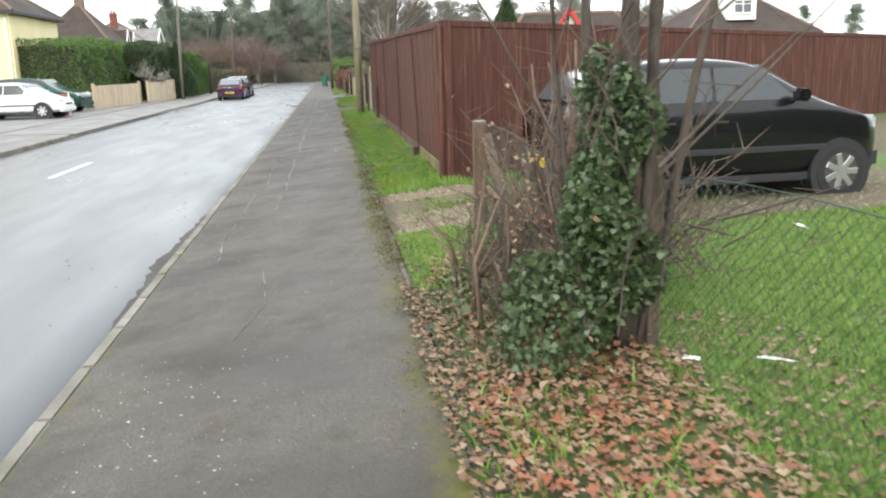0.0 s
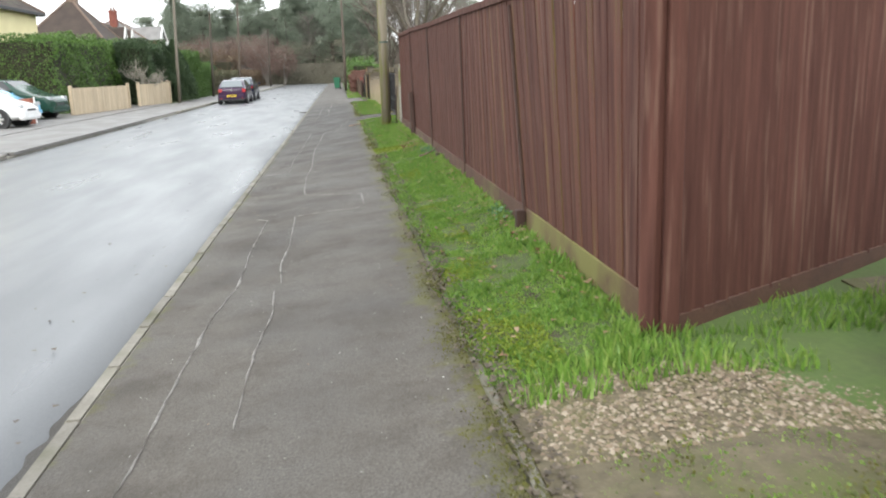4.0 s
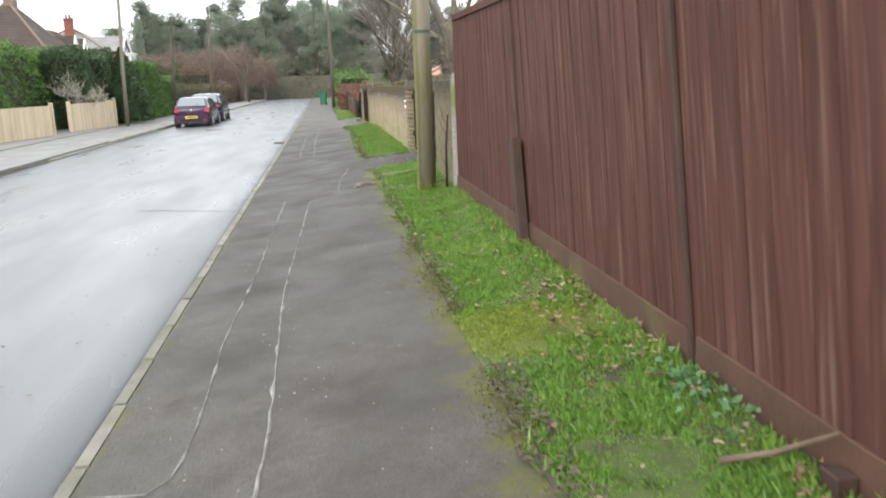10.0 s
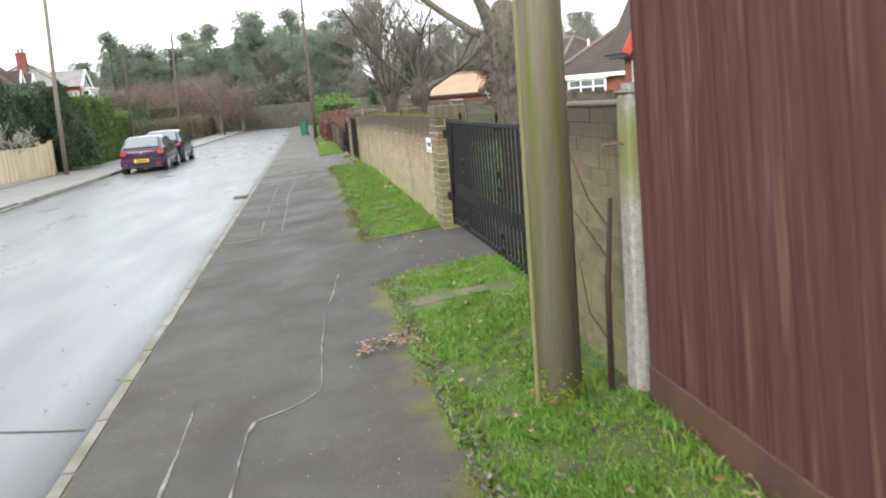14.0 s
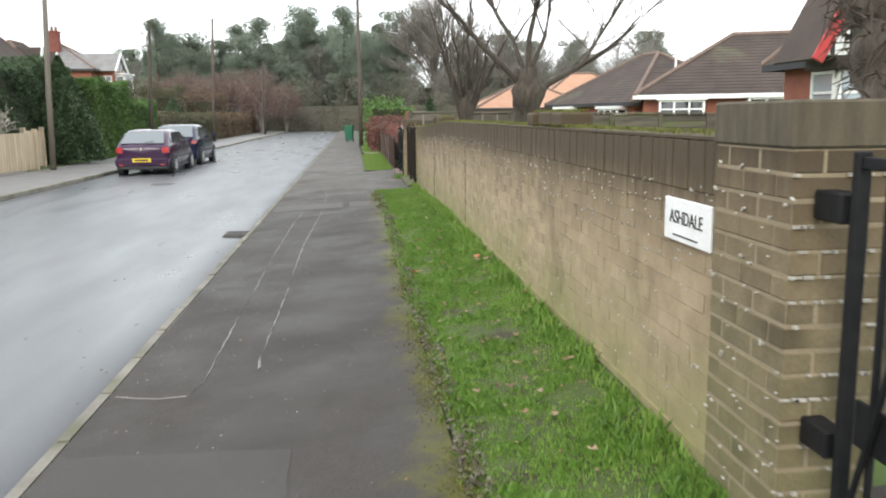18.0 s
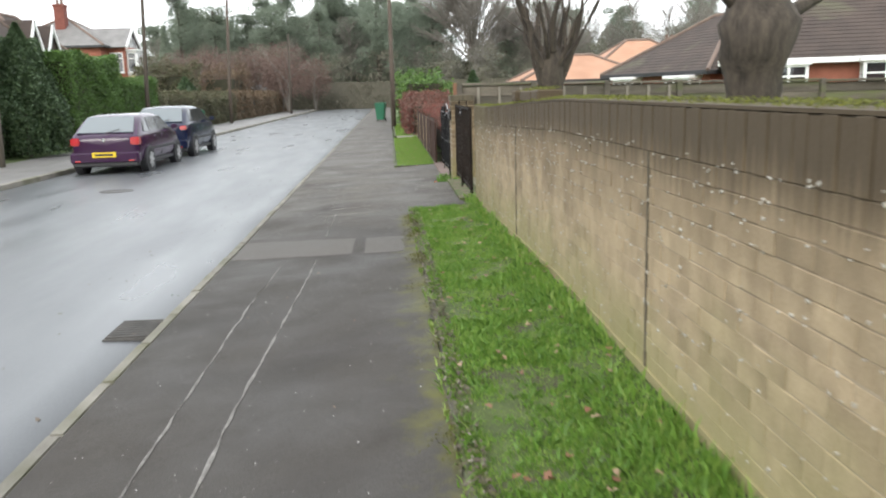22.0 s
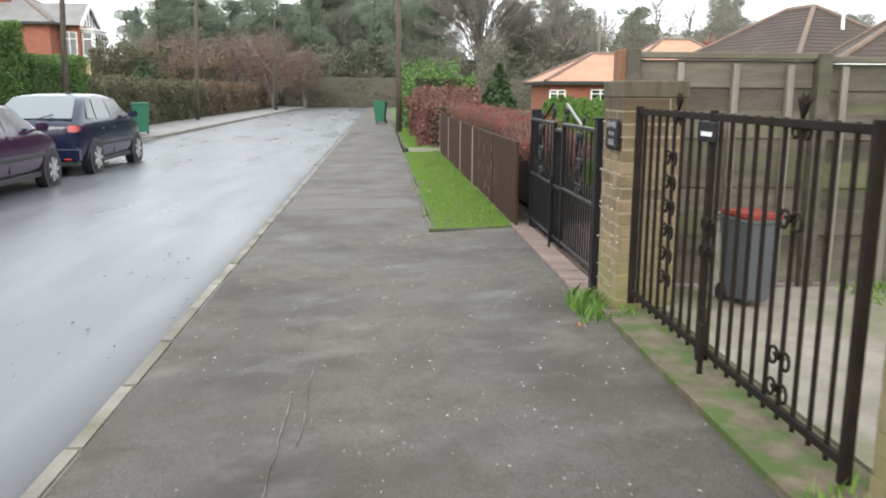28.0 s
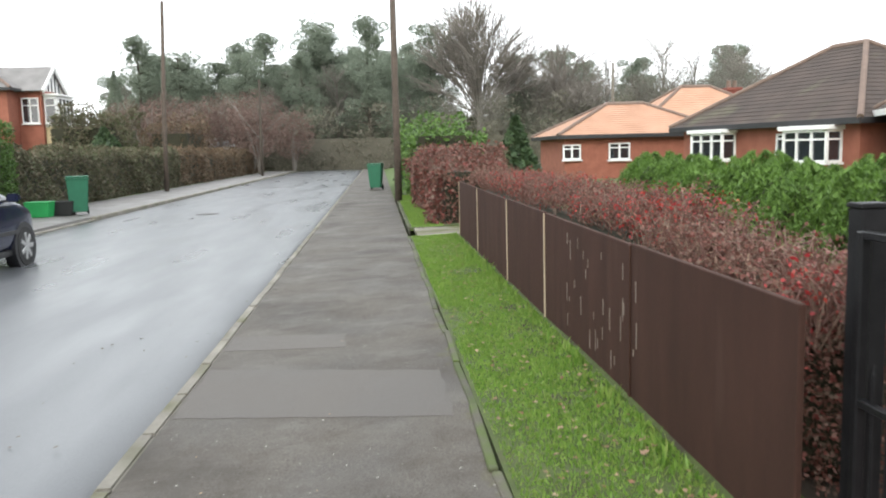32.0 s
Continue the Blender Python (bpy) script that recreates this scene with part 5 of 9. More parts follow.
# pale drips run down the board face
drips = bmesh.new()
for k in range(30):
    y, z, l = random.Random(k).uniform(55.0, 56.8), random.Random(k + 50).uniform(0.4, 1.03), random.Random(k + 90).uniform(0.03, 0.14)
    box(2.5975, 2.6, y - 0.003, y + 0.003 + 0.002 * (k % 3), z - l, z, bm=drips)
part("drip_staining", drips, M_DRIP, panels, "pale dried drips down the boards")["kind"] = "stuff"

M_PALEPOST = shade("pale_weathered_post", (0.15, 0.135, 0.11), (0.26, 0.235, 0.195), 5, 0.85, 0.5, 50, stretch=(5, 5, 0.4))
M_REDPOST = shade("red_brown_post", (0.13, 0.06, 0.032), (0.2, 0.1, 0.055), 5, 0.8, 0.4, 50, stretch=(5, 5, 0.4))
# ---- timber boundary fence between the two gardens ----
bound = thing("boundary_fence", (2.9, 50.95, 0.3), "weathered grey-green horizontal board fence with square posts", "fence")
for k in range(9):
    xa = 2.88 + k * 1.25
    top = 1.83 - 0.02 * k
    for j in range(9):
        part("slat", box(xa, xa + 1.24, 50.93 + 0.012 * (j % 2), 50.955 + 0.012 * (j % 2), 0.32 + j * (top - 0.38) / 9, 0.32 + (j + 1) * (top - 0.38) / 9 + 0.012, 0.003), M_TIMBER, bound)
    part("post", box(xa - 0.045, xa + 0.045, 50.85, 50.93, 0.2, top + 0.02, 0.006), M_TIMBER, bound)
    part("cap_rail", box(xa, xa + 1.25, 50.88, 50.98, top - 0.04, top, 0.004), M_TIMBER, bound)

for k in range(10):
    xb = 3.2 + k * 0.362
    part("batten", box(xb - 0.022, xb + 0.022, 50.885, 50.928, 0.3, 1.77 - 0.016 * (xb - 2.88), 0.004), M_PALEPOST, bound, "pale weathered upright batten")
part("end_post", box(2.78, 2.86, 50.87, 50.96, 0.2, 1.84, 0.006), M_REDPOST, bound, "red-brown stained end post")

# ---- house name sign on the long wall ----
sign = thing("house_sign", (2.82, 33.95, 1.1), "white house name plaque with black lettering fixed to the wall", "sign")
part("plate", box(2.812, 2.828, 33.8, 34.24, 1.1, 1.27, 0.004), M_WHITE, sign)


def lettering(text, size, matrix, mat, parent, name="lettering"):
    cu = bpy.data.curves.new(name, "FONT")
    cu.body, cu.size, cu.extrude, cu.align_x, cu.align_y = text, size, 0.001, "CENTER", "CENTER"
    tmp = new("tmp_text", cu)
    me = bpy.data.meshes.new_from_object(tmp.evaluated_get(bpy.context.evaluated_depsgraph_get()))
    bpy.data.objects.remove(tmp)
    me.transform(matrix)
    me.name = name
    me.materials.clear()
    return attach(name, me, mat, parent)


FACE_LEFT = Matrix(((0, 0, -1, 0), (-1, 0, 0, 0), (0, 1, 0, 0), (0, 0, 0, 1)))
lettering("ASHDALE", 0.075, Matrix.Translation((2.81, 34.02, 1.195)) @ FACE_LEFT, M_BLACKTEXT, sign)
part("small_writing", box(2.809, 2.811, 33.9, 34.14, 1.122, 1.128), M_BLACKTEXT, sign)
dog = thing("warning_plaque", (2.67, 50.55, 1.2), "small black cast plaque with raised grey lettering on the pier", "sign")
part("plate", box(2.677, 2.694, 50.44, 50.7, 1.24, 1.42, 0.012), M_IRON, dog)
M_GREYTEXT = plain("grey_raised_lettering", (0.3, 0.3, 0.3), 0.5)
for k, w in enumerate(("BEWARE", "OF THE", "DOG")):
    lettering(w, 0.05 if k != 1 else 0.034, Matrix.Translation((2.675, 50.57, 1.385 - 0.052 * k)) @ FACE_LEFT, M_GREYTEXT, dog)

# concrete threshold strip and block pavior strip at the gates
solo("threshold_strip", strip(2.6, 2.95, 47.9, 50.35, lambda x, y: 0.31 + 0.008 * noise.noise((x * 7, y * 7, 2)), 5, 0.1), M_SANDY, "mossy gritty threshold below the gate", "threshold", kind="structure")
pav = thing("pavior_strip", (2.68, 52, 0.29), "strip of red block paviors along the gate line", "paving", kind="structure")
pm = to_mesh("pavior", box(-0.095, 0.095, -0.046, 0.046, -0.05, 0.0, 0.006))
pm.materials.append(M_PAVIOR)
for k in range(30):
    ob = new("pavior", pm)
    ob.parent = pav
    ob.matrix_parent_inverse = world_of(pav).inverted()
    ob.matrix_basis = Matrix.Translation((2.66, 50.85 + k * 0.098, 0.29 + 0.002 * math.sin(k * 2)))
court = thing("paved_drive", (3.3, 52.3, 0.29), "red-brown block paved drive behind the gates", "driveway", kind="structure")
block_me = to_mesh("paving_block", box(0, 0.096, 0, 0.096, -0.06, 0.0, 0.004))
block_me.materials.append(M_PAVIOR)
for i in range(10):
    for j in range(27):
        ob = new("paving_block", block_me)
        ob.parent = court
        ob.matrix_parent_inverse = world_of(court).inverted()
        ob.matrix_basis = Matrix.Translation((2.78 + i * 0.1, 50.9 + j * 0.1, 0.3 + 0.002 * ((i * 7 + j * 3) % 3)))
bm = bmesh.new()
for i in range(10, 46):
    for j in range(27):
        box(2.78 + i * 0.1, 2.876 + i * 0.1, 50.9 + j * 0.1 * 1.0, 50.996 + j * 0.1, 0.24, 0.3 + 0.002 * ((i * 7 + j * 3) % 3), bm=bm)
part("far_blocks", bm, M_PAVIOR, court)["kind"] = "stuff"

solo("garden_path", strip(2.98, 4.6, 46.0, 50.85, lambda x, y: 0.306 + 0.004 * noise.noise((x * 3, y * 3, 4)), 6, 0.4), M_PALEPATH, "stained concrete path behind the second gate", "path", kind="structure")
# everything from the second gate on stands on the lower ground
for ob in (gate_b, gate_c, gate_d, pier_b, bound, dog, panels, pav, court):
    sink(ob, 51)
for ob in list(bpy.data.objects):
    if ob.name.startswith(("gate_post", "threshold_strip", "garden_path")):
        sink(ob, 51)
# ---- cars ----
def car(name, label, paint, at, rz, L=3.8, W=1.64, H=1.42, rear=0.12, plate=None, belt=0.92, hood=0.88, wheel=0.29, wb=2.45, estate=False, group="parked cars", grey_bumper=False, slope=0.2, lamp=(0.1, 0.12)):
    """A hatchback or estate, nose along +x in its own frame, built of a lofted body with its own windows, lamps and wheels."""
    t = new(name)
    tagged(t, label, "car", group)
    hw = W / 2
    x0 = -L / 2
    cab0, cab1 = (0.03 if estate else 0.10) * L, 0.66 * L  # rear of roof, top of windscreen
    roof0, scr = (0.13 if estate else slope) * L, 0.73 * L
    st = [0.0, 0.03 * L, 0.09 * L, roof0, 0.3 * L, 0.42 * L, 0.52 * L, scr - 0.13 * L, scr, 0.86 * L, 0.95 * L, 0.985 * L, L]

    def top(s):
        return float(np.interp(s, [0, 0.03 * L, roof0, 0.42 * L, scr - 0.14 * L, scr + 0.02 * L, 0.95 * L, L], [belt - 0.06, belt, H - 0.04, H, H - 0.05, hood + 0.06, hood - 0.13, hood - 0.3]))

    def half(s):
        return hw * float(np.interp(s, [0, 0.05 * L, 0.25 * L, 0.8 * L, 0.94 * L, L], [0.86, 0.95, 1, 1, 0.93, 0.72]))

    bm = bmesh.new()
    rings = []
    for s in st:
        tz, h = top(s), half(s)
        low = 0.2 + 0.1 * max(0, (s - 0.93 * L) / (0.07 * L)) + 0.08 * max(0, (0.03 * L - s) / (0.03 * L))
        bz = min(belt, tz - 0.03)
        cabin = max(0.0, min(1.0, (tz - belt) / (H - belt)))
        hr = h * (0.96 - 0.2 * cabin)
        ring = [(h * 0.9, low), (h * 0.985, low + 0.15), (h, 0.55), (h * 0.985, bz - 0.02), (h * 0.955, bz + 0.02), (hr, tz - 0.035), (hr * 0.9, tz - 0.005), (hr * 0.5, tz + 0.012)]
        full = [(y, z) for y, z in ring] + [(-y, z) for y, z in ring[::-1]]
        rings.append([bm.verts.new((x0 + s, y, z)) for y, z in full])
    n = len(rings[0])
    for a, b in zip(rings, rings[1:]):
        for k in range(n):
            bm.faces.new((a[k], b[k], b[(k + 1) % n], a[(k + 1) % n]))
    bm.faces.new(rings[0])
    bm.faces.new(rings[-1][::-1])
    bmesh.ops.recalc_face_normals(bm, faces=bm.faces[:])
    me = to_mesh("body", bm)
    for f in me.polygons:
        f.use_smooth = True
    mod_me = me
    shell = attach("body", mod_me, paint, t, local=True)
    sm = shell.modifiers.new("rounding", "SUBSURF")
    sm.levels = sm.render_levels = 2

    def side_y(s, z):
        h, tz = half(s), top(s)
        cabin = max(0.0, min(1.0, (tz - belt) / (H - belt)))
        hr = h * (0.96 - 0.2 * cabin)
        return h * 0.955 + (hr - h * 0.955) * max(0, (z - belt - 0.02)) / max(0.05, tz - 0.035 - belt - 0.02)

    def slab(pts, thick, mat, pname, lab="", par=None, proud=0.006):
        bm = bmesh.new()
        a = [bm.verts.new(p) for p in pts]
        c = sum((v.co for v in a), Vector()) / len(a)
        nrm = (a[1].co - a[0].co).cross(a[2].co - a[0].co).normalized()
        if nrm.dot(c - Vector((0, 0, 0.7))) < 0:
            nrm = -nrm
        for v in a:
            v.co += nrm * proud
        b = [bm.verts.new(v.co - nrm * thick) for v in a]
        bm.faces.new(a)
        bm.faces.new(b[::-1])
        for k in range(len(a)):
            bm.faces.new((a[k - 1], b[k - 1], b[k], a[k]))
        bmesh.ops.recalc_face_normals(bm, faces=bm.faces[:])
        return part(pname, bm, mat, par or t, lab, local=True)

    zb, zt = belt + 0.035, H - 0.1
    for sg in (1, -1):
        for a0, a1, b0, b1, nm in ((0.44 * L, 0.69 * L, 0.445 * L, 0.585 * L, "front_side_window"), (0.235 * L, 0.43 * L, 0.27 * L, 0.435 * L, "rear_side_window")):
            pts = [(x0 + a0, sg * (side_y(a0, zb) + 0.002), zb), (x0 + a1, sg * (side_y(a1, zb) + 0.002), zb), (x0 + b1, sg * (side_y(b1, zt) + 0.002), zt), (x0 + b0, sg * (side_y(b0, zt) + 0.002), zt)]
            slab(pts, 0.06, M_CARGLASS, nm)
        slab([(x0 + 0.13 * L, sg * (side_y(0.13 * L, zb)), zb + 0.03), (x0 + 0.225 * L, sg * side_y(0.225 * L, zb), zb), (x0 + 0.258 * L, sg * side_y(0.258 * L, zt), zt - 0.02), (x0 + 0.2 * L, sg * side_y(0.2 * L, zt), zt - 0.03)], 0.06, M_CARGLASS, "quarter_window")
        part("side_moulding", box(x0 + 0.22 * L, x0 + 0.78 * L, sg * hw - 0.008, sg * hw + 0.008, 0.5, 0.56, 0.006), M_TRIM, t, local=True)
        part("sill", box(x0 + 0.2 * L, x0 + 0.78 * L, sg * hw * 0.93 - 0.02, sg * hw * 0.93 + 0.03, 0.2, 0.28, 0.008), M_TRIM, t, local=True)
        for s in (0.46, 0.3):
            part("door_handle", box(x0 + s * L - 0.08, x0 + s * L + 0.06, sg * hw * 0.99 - 0.005, sg * hw * 0.99 + 0.018, 0.8, 0.825, 0.006), M_TRIM, t, local=True)
        part("door_seam", box(x0 + 0.435 * L - 0.003, x0 + 0.435 * L + 0.003, sg * hw * 0.99 - 0.003, sg * hw * 0.99 + 0.007, 0.3, belt), M_TRIM, t, local=True)
        m = part("wing_mirror", box(x0 + 0.66 * L, x0 + 0.695 * L, sg * (hw + 0.02), sg * (hw + 0.18), belt + 0.02, belt + 0.14, 0.025, seg=2), paint, t, local=True)
        part("mirror_stalk", box(x0 + 0.668 * L, x0 + 0.688 * L, min(sg * (hw - 0.06), sg * (hw + 0.04)), max(sg * (hw - 0.06), sg * (hw + 0.04)), belt + 0.02, belt + 0.05), M_TRIM, m, local=True)
        # lamps
        part("head_lamp", box(x0 + 0.925 * L, x0 + 0.985 * L, sg * hw * 0.62 - 0.14, sg * hw * 0.62 + 0.16, hood - 0.3, hood - 0.14, 0.03, seg=2), M_CLEARLAMP, t, local=True)
        part("tail_lamp", box(x0 + 0.004, x0 + 0.2, sg * hw * 0.8 - lamp[0], sg * hw * 0.8 + 0.075, belt - 0.05 - lamp[1], belt - 0.05, 0.02, seg=2), M_DARKLAMP if grey_bumper else M_REDLAMP, t, local=True)
        part("reflector", box(x0 - 0.05, x0 - 0.03, sg * hw * 0.72 - 0.06, sg * hw * 0.72 + 0.06, 0.3, 0.335, 0.005), M_REDLAMP, t, "red bumper reflector", local=True)
    # windscreen and rear screen
    def top_pt(s, f, dz=0.0):
        tz, h = top(s), half(s)
        cabin = max(0.0, min(1.0, (tz - belt) / (H - belt)))
        return (x0 + s, f * h * (0.96 - 0.2 * cabin) * 0.9, tz + dz)
    s0, s1 = scr - 0.125 * L, scr + 0.005 * L
    slab([top_pt(s0, 0.95), top_pt(s0, -0.95), top_pt(s1, -0.98), top_pt(s1, 0.98)], 0.07, M_CARGLASS, "windscreen")
    r0, r1 = 0.045 * L, roof0 - 0.02 * L
    slab([top_pt(r1, 0.9), top_pt(r1, -0.9), top_pt(r0, -0.95), top_pt(r0, 0.95)], 0.07, M_REARGLASS, "rear_screen", "heated rear window reflecting the sky", proud=0.032)
    part("rear_wiper", tube(None, [(x0 + 0.02 * L - 0.02, 0, belt + 0.035), (x0 + 0.055 * L - 0.02, -0.32, belt + 0.13)], 0.01, 5), M_TRIM, t, local=True)
    bump = M_BUMPER if grey_bumper else paint
    part("rear_bumper", box(x0 - 0.045, x0 + 0.16, -hw * 0.93, hw * 0.93, 0.26, 0.52, 0.04, seg=3), bump, t, local=True)
    part("rear_valance", box(x0 - 0.02, x0 + 0.2, -hw * 0.88, hw * 0.88, 0.18, 0.3, 0.03), M_TRIM, t, local=True)
    part("front_bumper", box(x0 + L - 0.2, x0 + L + 0.02, -hw * 0.8, hw * 0.8, 0.24, 0.5, 0.06, seg=3), bump, t, local=True)
    part("grille", box(x0 + L - 0.06, x0 + L + 0.012, -0.3, 0.3, 0.52, 0.6, 0.012), M_TRIM, t, local=True)
    part("badge", tube(None, [(x0 + 0.06, 0, belt - 0.1), (x0 + 0.008, 0, belt - 0.1)], 0.042, 14), M_CHROME, t, "round chrome emblem", local=True)
    p = part("number_plate", box(x0 - 0.06, x0 - 0.046, -0.26, 0.26, 0.4, 0.51, 0.003), M_PLATEY, t, "yellow rear registration plate", local=True)
    if plate:
        lettering_local(plate, 0.1, Matrix.Translation((x0 - 0.0605, 0, 0.455)) @ Matrix(((0, 0, -1, 0), (-1, 0, 0, 0), (0, 1, 0, 0), (0, 0, 0, 1))), M_BLACKTEXT, p)
    else:
        part("plate_writing", box(x0 - 0.0625, x0 - 0.059, -0.2, 0.2, 0.43, 0.48), M_BLACKTEXT, p, local=True)
    # wheels and arches
    for s in (-wb / 2 - 0.02, wb / 2 - 0.02):
        for sg in (1, -1):
            arch = bmesh.new()
            tube(arch, [(s, sg * (hw - 0.16), wheel), (s, sg * (hw + 0.004), wheel)], wheel + 0.055, 28)
            part("wheel_arch", arch, M_TRIM, t, local=True)
            w = part("wheel", tube(None, [(s, sg * (hw - 0.19), wheel), (s, sg * (hw - 0.02), wheel), (s, sg * (hw + 0.012), wheel)], [wheel, wheel, wheel * 0.93], 28), M_TYRE, t, local=True, smooth=False)
            yy = sg * (hw + 0.014)
            part("rim", tube(None, [(s, yy - sg * 0.03, wheel), (s, yy + sg * 0.002, wheel)], [wheel * 0.7, wheel * 0.66], 24), M_ALLOYDARK, w, local=True)
            bm = bmesh.new()
            for k in range(7):
                a = 2 * math.pi * k / 7
                m = Matrix.Translation((s, yy + sg * 0.008, wheel)) @ Matrix.Rotation(a, 4, "Y")
                box(wheel * 0.1, wheel * 0.66, -0.006, 0.006, -0.03, 0.03, 0.004, m, bm)
            tube(bm, [(s, yy, wheel), (s, yy + sg * 0.016, wheel)], wheel * 0.16, 12)
            part("wheel_spokes", bm, M_ALLOY, w, "silver alloy spokes", local=True)
    t.matrix_basis = pose(*at, 0, 0, rz)
    return t


def lettering_local(text, size, matrix, mat, parent):
    cu = bpy.data.curves.new("lettering", "FONT")
    cu.body, cu.size, cu.extrude, cu.align_x, cu.align_y = text, size, 0.001, "CENTER", "CENTER"
    tmp = new("tmp_text", cu)
    me = bpy.data.meshes.new_from_object(tmp.evaluated_get(bpy.context.evaluated_depsgraph_get()))
    bpy.data.objects.remove(tmp)
    me.transform(matrix)
    me.materials.clear()
    me.materials.append(mat)
    ob = new("lettering", me)
    ob.parent = parent
    return ob


M_DARKLAMP = plain("smoked_tail_lamp", (0.03, 0.004, 0.005), 0.2, coat=1)
M_ALLOYDARK = plain("wheel_well", (0.05, 0.05, 0.05), 0.6)
M_BUMPER = plain("grey_bumper_plastic", (0.03, 0.03, 0.032), 0.5)
car("black_hatchback", "small black three-door hatchback parked on the gravel drive", painted("black_car_paint", (0.008, 0.008, 0.009)), (5.33, 10.22, 0.2), 3, 3.42, 1.6, 1.42, plate="GY52", belt=0.97, hood=0.95, wheel=0.275, wb=2.34, grey_bumper=True, slope=0.13, lamp=(0.03, 0.3))
car("purple_hatchback", "dark purple small hatchback parked at the far kerb", painted("purple_car_paint", (0.03, 0.008, 0.035)), (-4.68, 57.75, -0.06), 90, 3.83, 1.63, 1.34, belt=0.88, hood=0.84, wheel=0.28, wb=2.45, lamp=(0.12, 0.17))
car("navy_hatchback", "dark navy blue hatchback parked in front of the purple car", painted("navy_car_paint", (0.008, 0.012, 0.035)), (-4.72, 62.3, -0.06), 90, 3.95, 1.69, 1.44, belt=0.95, hood=0.93, wheel=0.3, wb=2.46)
car("white_hatchback", "white hatchback parked on the forecourt across the road", painted("white_car_paint", (0.75, 0.75, 0.75)), (-10.8, 37.2, 0.075), -5, 3.9, 1.66, 1.42, belt=0.92, wheel=0.3, wb=2.45)
car("blue_hatchback", "pale blue hatchback parked on the forecourt", painted("blue_car_paint", (0.16, 0.4, 0.58)), (-11.7, 40.2, 0.075), -8, 3.8, 1.64, 1.42, wheel=0.29)
car("green_estate", "dark green estate car parked on the forecourt", painted("dark_green_car_paint", (0.015, 0.05, 0.035)), (-11.9, 43.0, 0.075), -10, 4.5, 1.76, 1.6, belt=1.02, hood=1.0, wheel=0.33, wb=2.65, estate=True)
car("black_saloon", "black car parked on the drive behind the garden wall", painted("dark_car_paint", (0.012, 0.014, 0.016)), (13.1, 54.9, 0.1), 105, 4.2, 1.72, 1.34, belt=0.95, hood=0.95, wheel=0.31, wb=2.6)
# ---- houses ----
def roof_hip(x0, x1, y0, y1, ze, zr, over=0.35, gable=None, ridge_along=None):
    """A hipped roof; gable: which ends ('x0', 'x1', 'y0', 'y1') stand upright."""
    gable = gable or ()
    bm = bmesh.new()
    x0, x1, y0, y1 = x0 - over, x1 + over, y0 - over, y1 + over
    along = ridge_along or ("x" if x1 - x0 > y1 - y0 else "y")
    ins = min(x1 - x0, y1 - y0) / 2
    if along == "x":
        a, b = x0 + (0 if "x0" in gable else ins), x1 - (0 if "x1" in gable else ins)
        if b < a:
            a = b = (x0 + x1) / 2
        ra, rb = (a, (y0 + y1) / 2, zr), (b, (y0 + y1) / 2, zr)
    else:
        a, b = y0 + (0 if "y0" in gable else ins), y1 - (0 if "y1" in gable else ins)
        if b < a:
            a = b = (y0 + y1) / 2
        ra, rb = ((x0 + x1) / 2, a, zr), ((x0 + x1) / 2, b, zr)
    for dz in (0.0,):
        c = [bm.verts.new(p) for p in ((x0, y0, ze), (x1, y0, ze), (x1, y1, ze), (x0, y1, ze))]
        r = [bm.verts.new(ra), bm.verts.new(rb)]
        if along == "x":
            fs = [(c[0], c[1], r[1], r[0]), (c[2], c[3], r[0], r[1]), (c[3], c[0], r[0]), (c[1], c[2], r[1])]
        else:
            fs = [(c[1], c[2], r[1], r[0]), (c[3], c[0], r[0], r[1]), (c[0], c[1], r[0]), (c[2], c[3], r[1])]
        for f in fs:
            bm.faces.new(f)
        bm.faces.new((c[3], c[2], c[1], c[0]))
    return bm, ra, rb, ((x0, y0), (x1, y0), (x1, y1), (x0, y1))


def window(parent, at, facing, w, h, lights=2, frame_mat=None, pane_mat=None, fanlight=True, depth=0.06):
    """A framed window on a wall: facing is the unit direction outwards, at its sill's middle."""
    fx, fy = facing
    ang = math.atan2(fy, fx) - math.pi / 2 + math.pi
    m = Matrix.Translation(at) @ Matrix.Rotation(ang + math.pi, 4, "Z")
    # local: x along the wall, +y outwards
    win = new("window")
    win.parent = parent
    win.matrix_parent_inverse = world_of(parent).inverted()
    win.matrix_basis = m
    fm, pm_ = frame_mat or M_WHITE, pane_mat or M_GLASS
    bm = bmesh.new()
    b = 0.06
    for xa, xb, za, zb in ((-w / 2, -w / 2 + b, 0, h), (w / 2 - b, w / 2, 0, h), (-w / 2, w / 2, 0, b), (-w / 2, w / 2, h - b, h)):
        box(xa, xb, -0.03, depth, za, zb, 0.006, bm=bm)
    for k in range(1, lights):
        xm = -w / 2 + w * k / lights
        box(xm - 0.035, xm + 0.035, -0.03, depth - 0.004, b, h - b, bm=bm)
    if fanlight:
        box(-w / 2 + b, w / 2 - b, -0.03, depth - 0.008, h * 0.68, h * 0.68 + 0.05, bm=bm)
    part("window_frame", bm, fm, win, local=True)
    for k in range(lights):
        xa, xb = -w / 2 + w * k / lights + 0.03, -w / 2 + w * (k + 1) / lights - 0.03
        part("pane", box(xa, xb, -0.01, 0.012, 0.05, h - 0.05), pm_, win, local=True)
    part("window_sill", box(-w / 2 - 0.05, w / 2 + 0.05, -0.02, depth + 0.06, -0.06, -0.002, 0.006), fm, win, local=True)
    return win


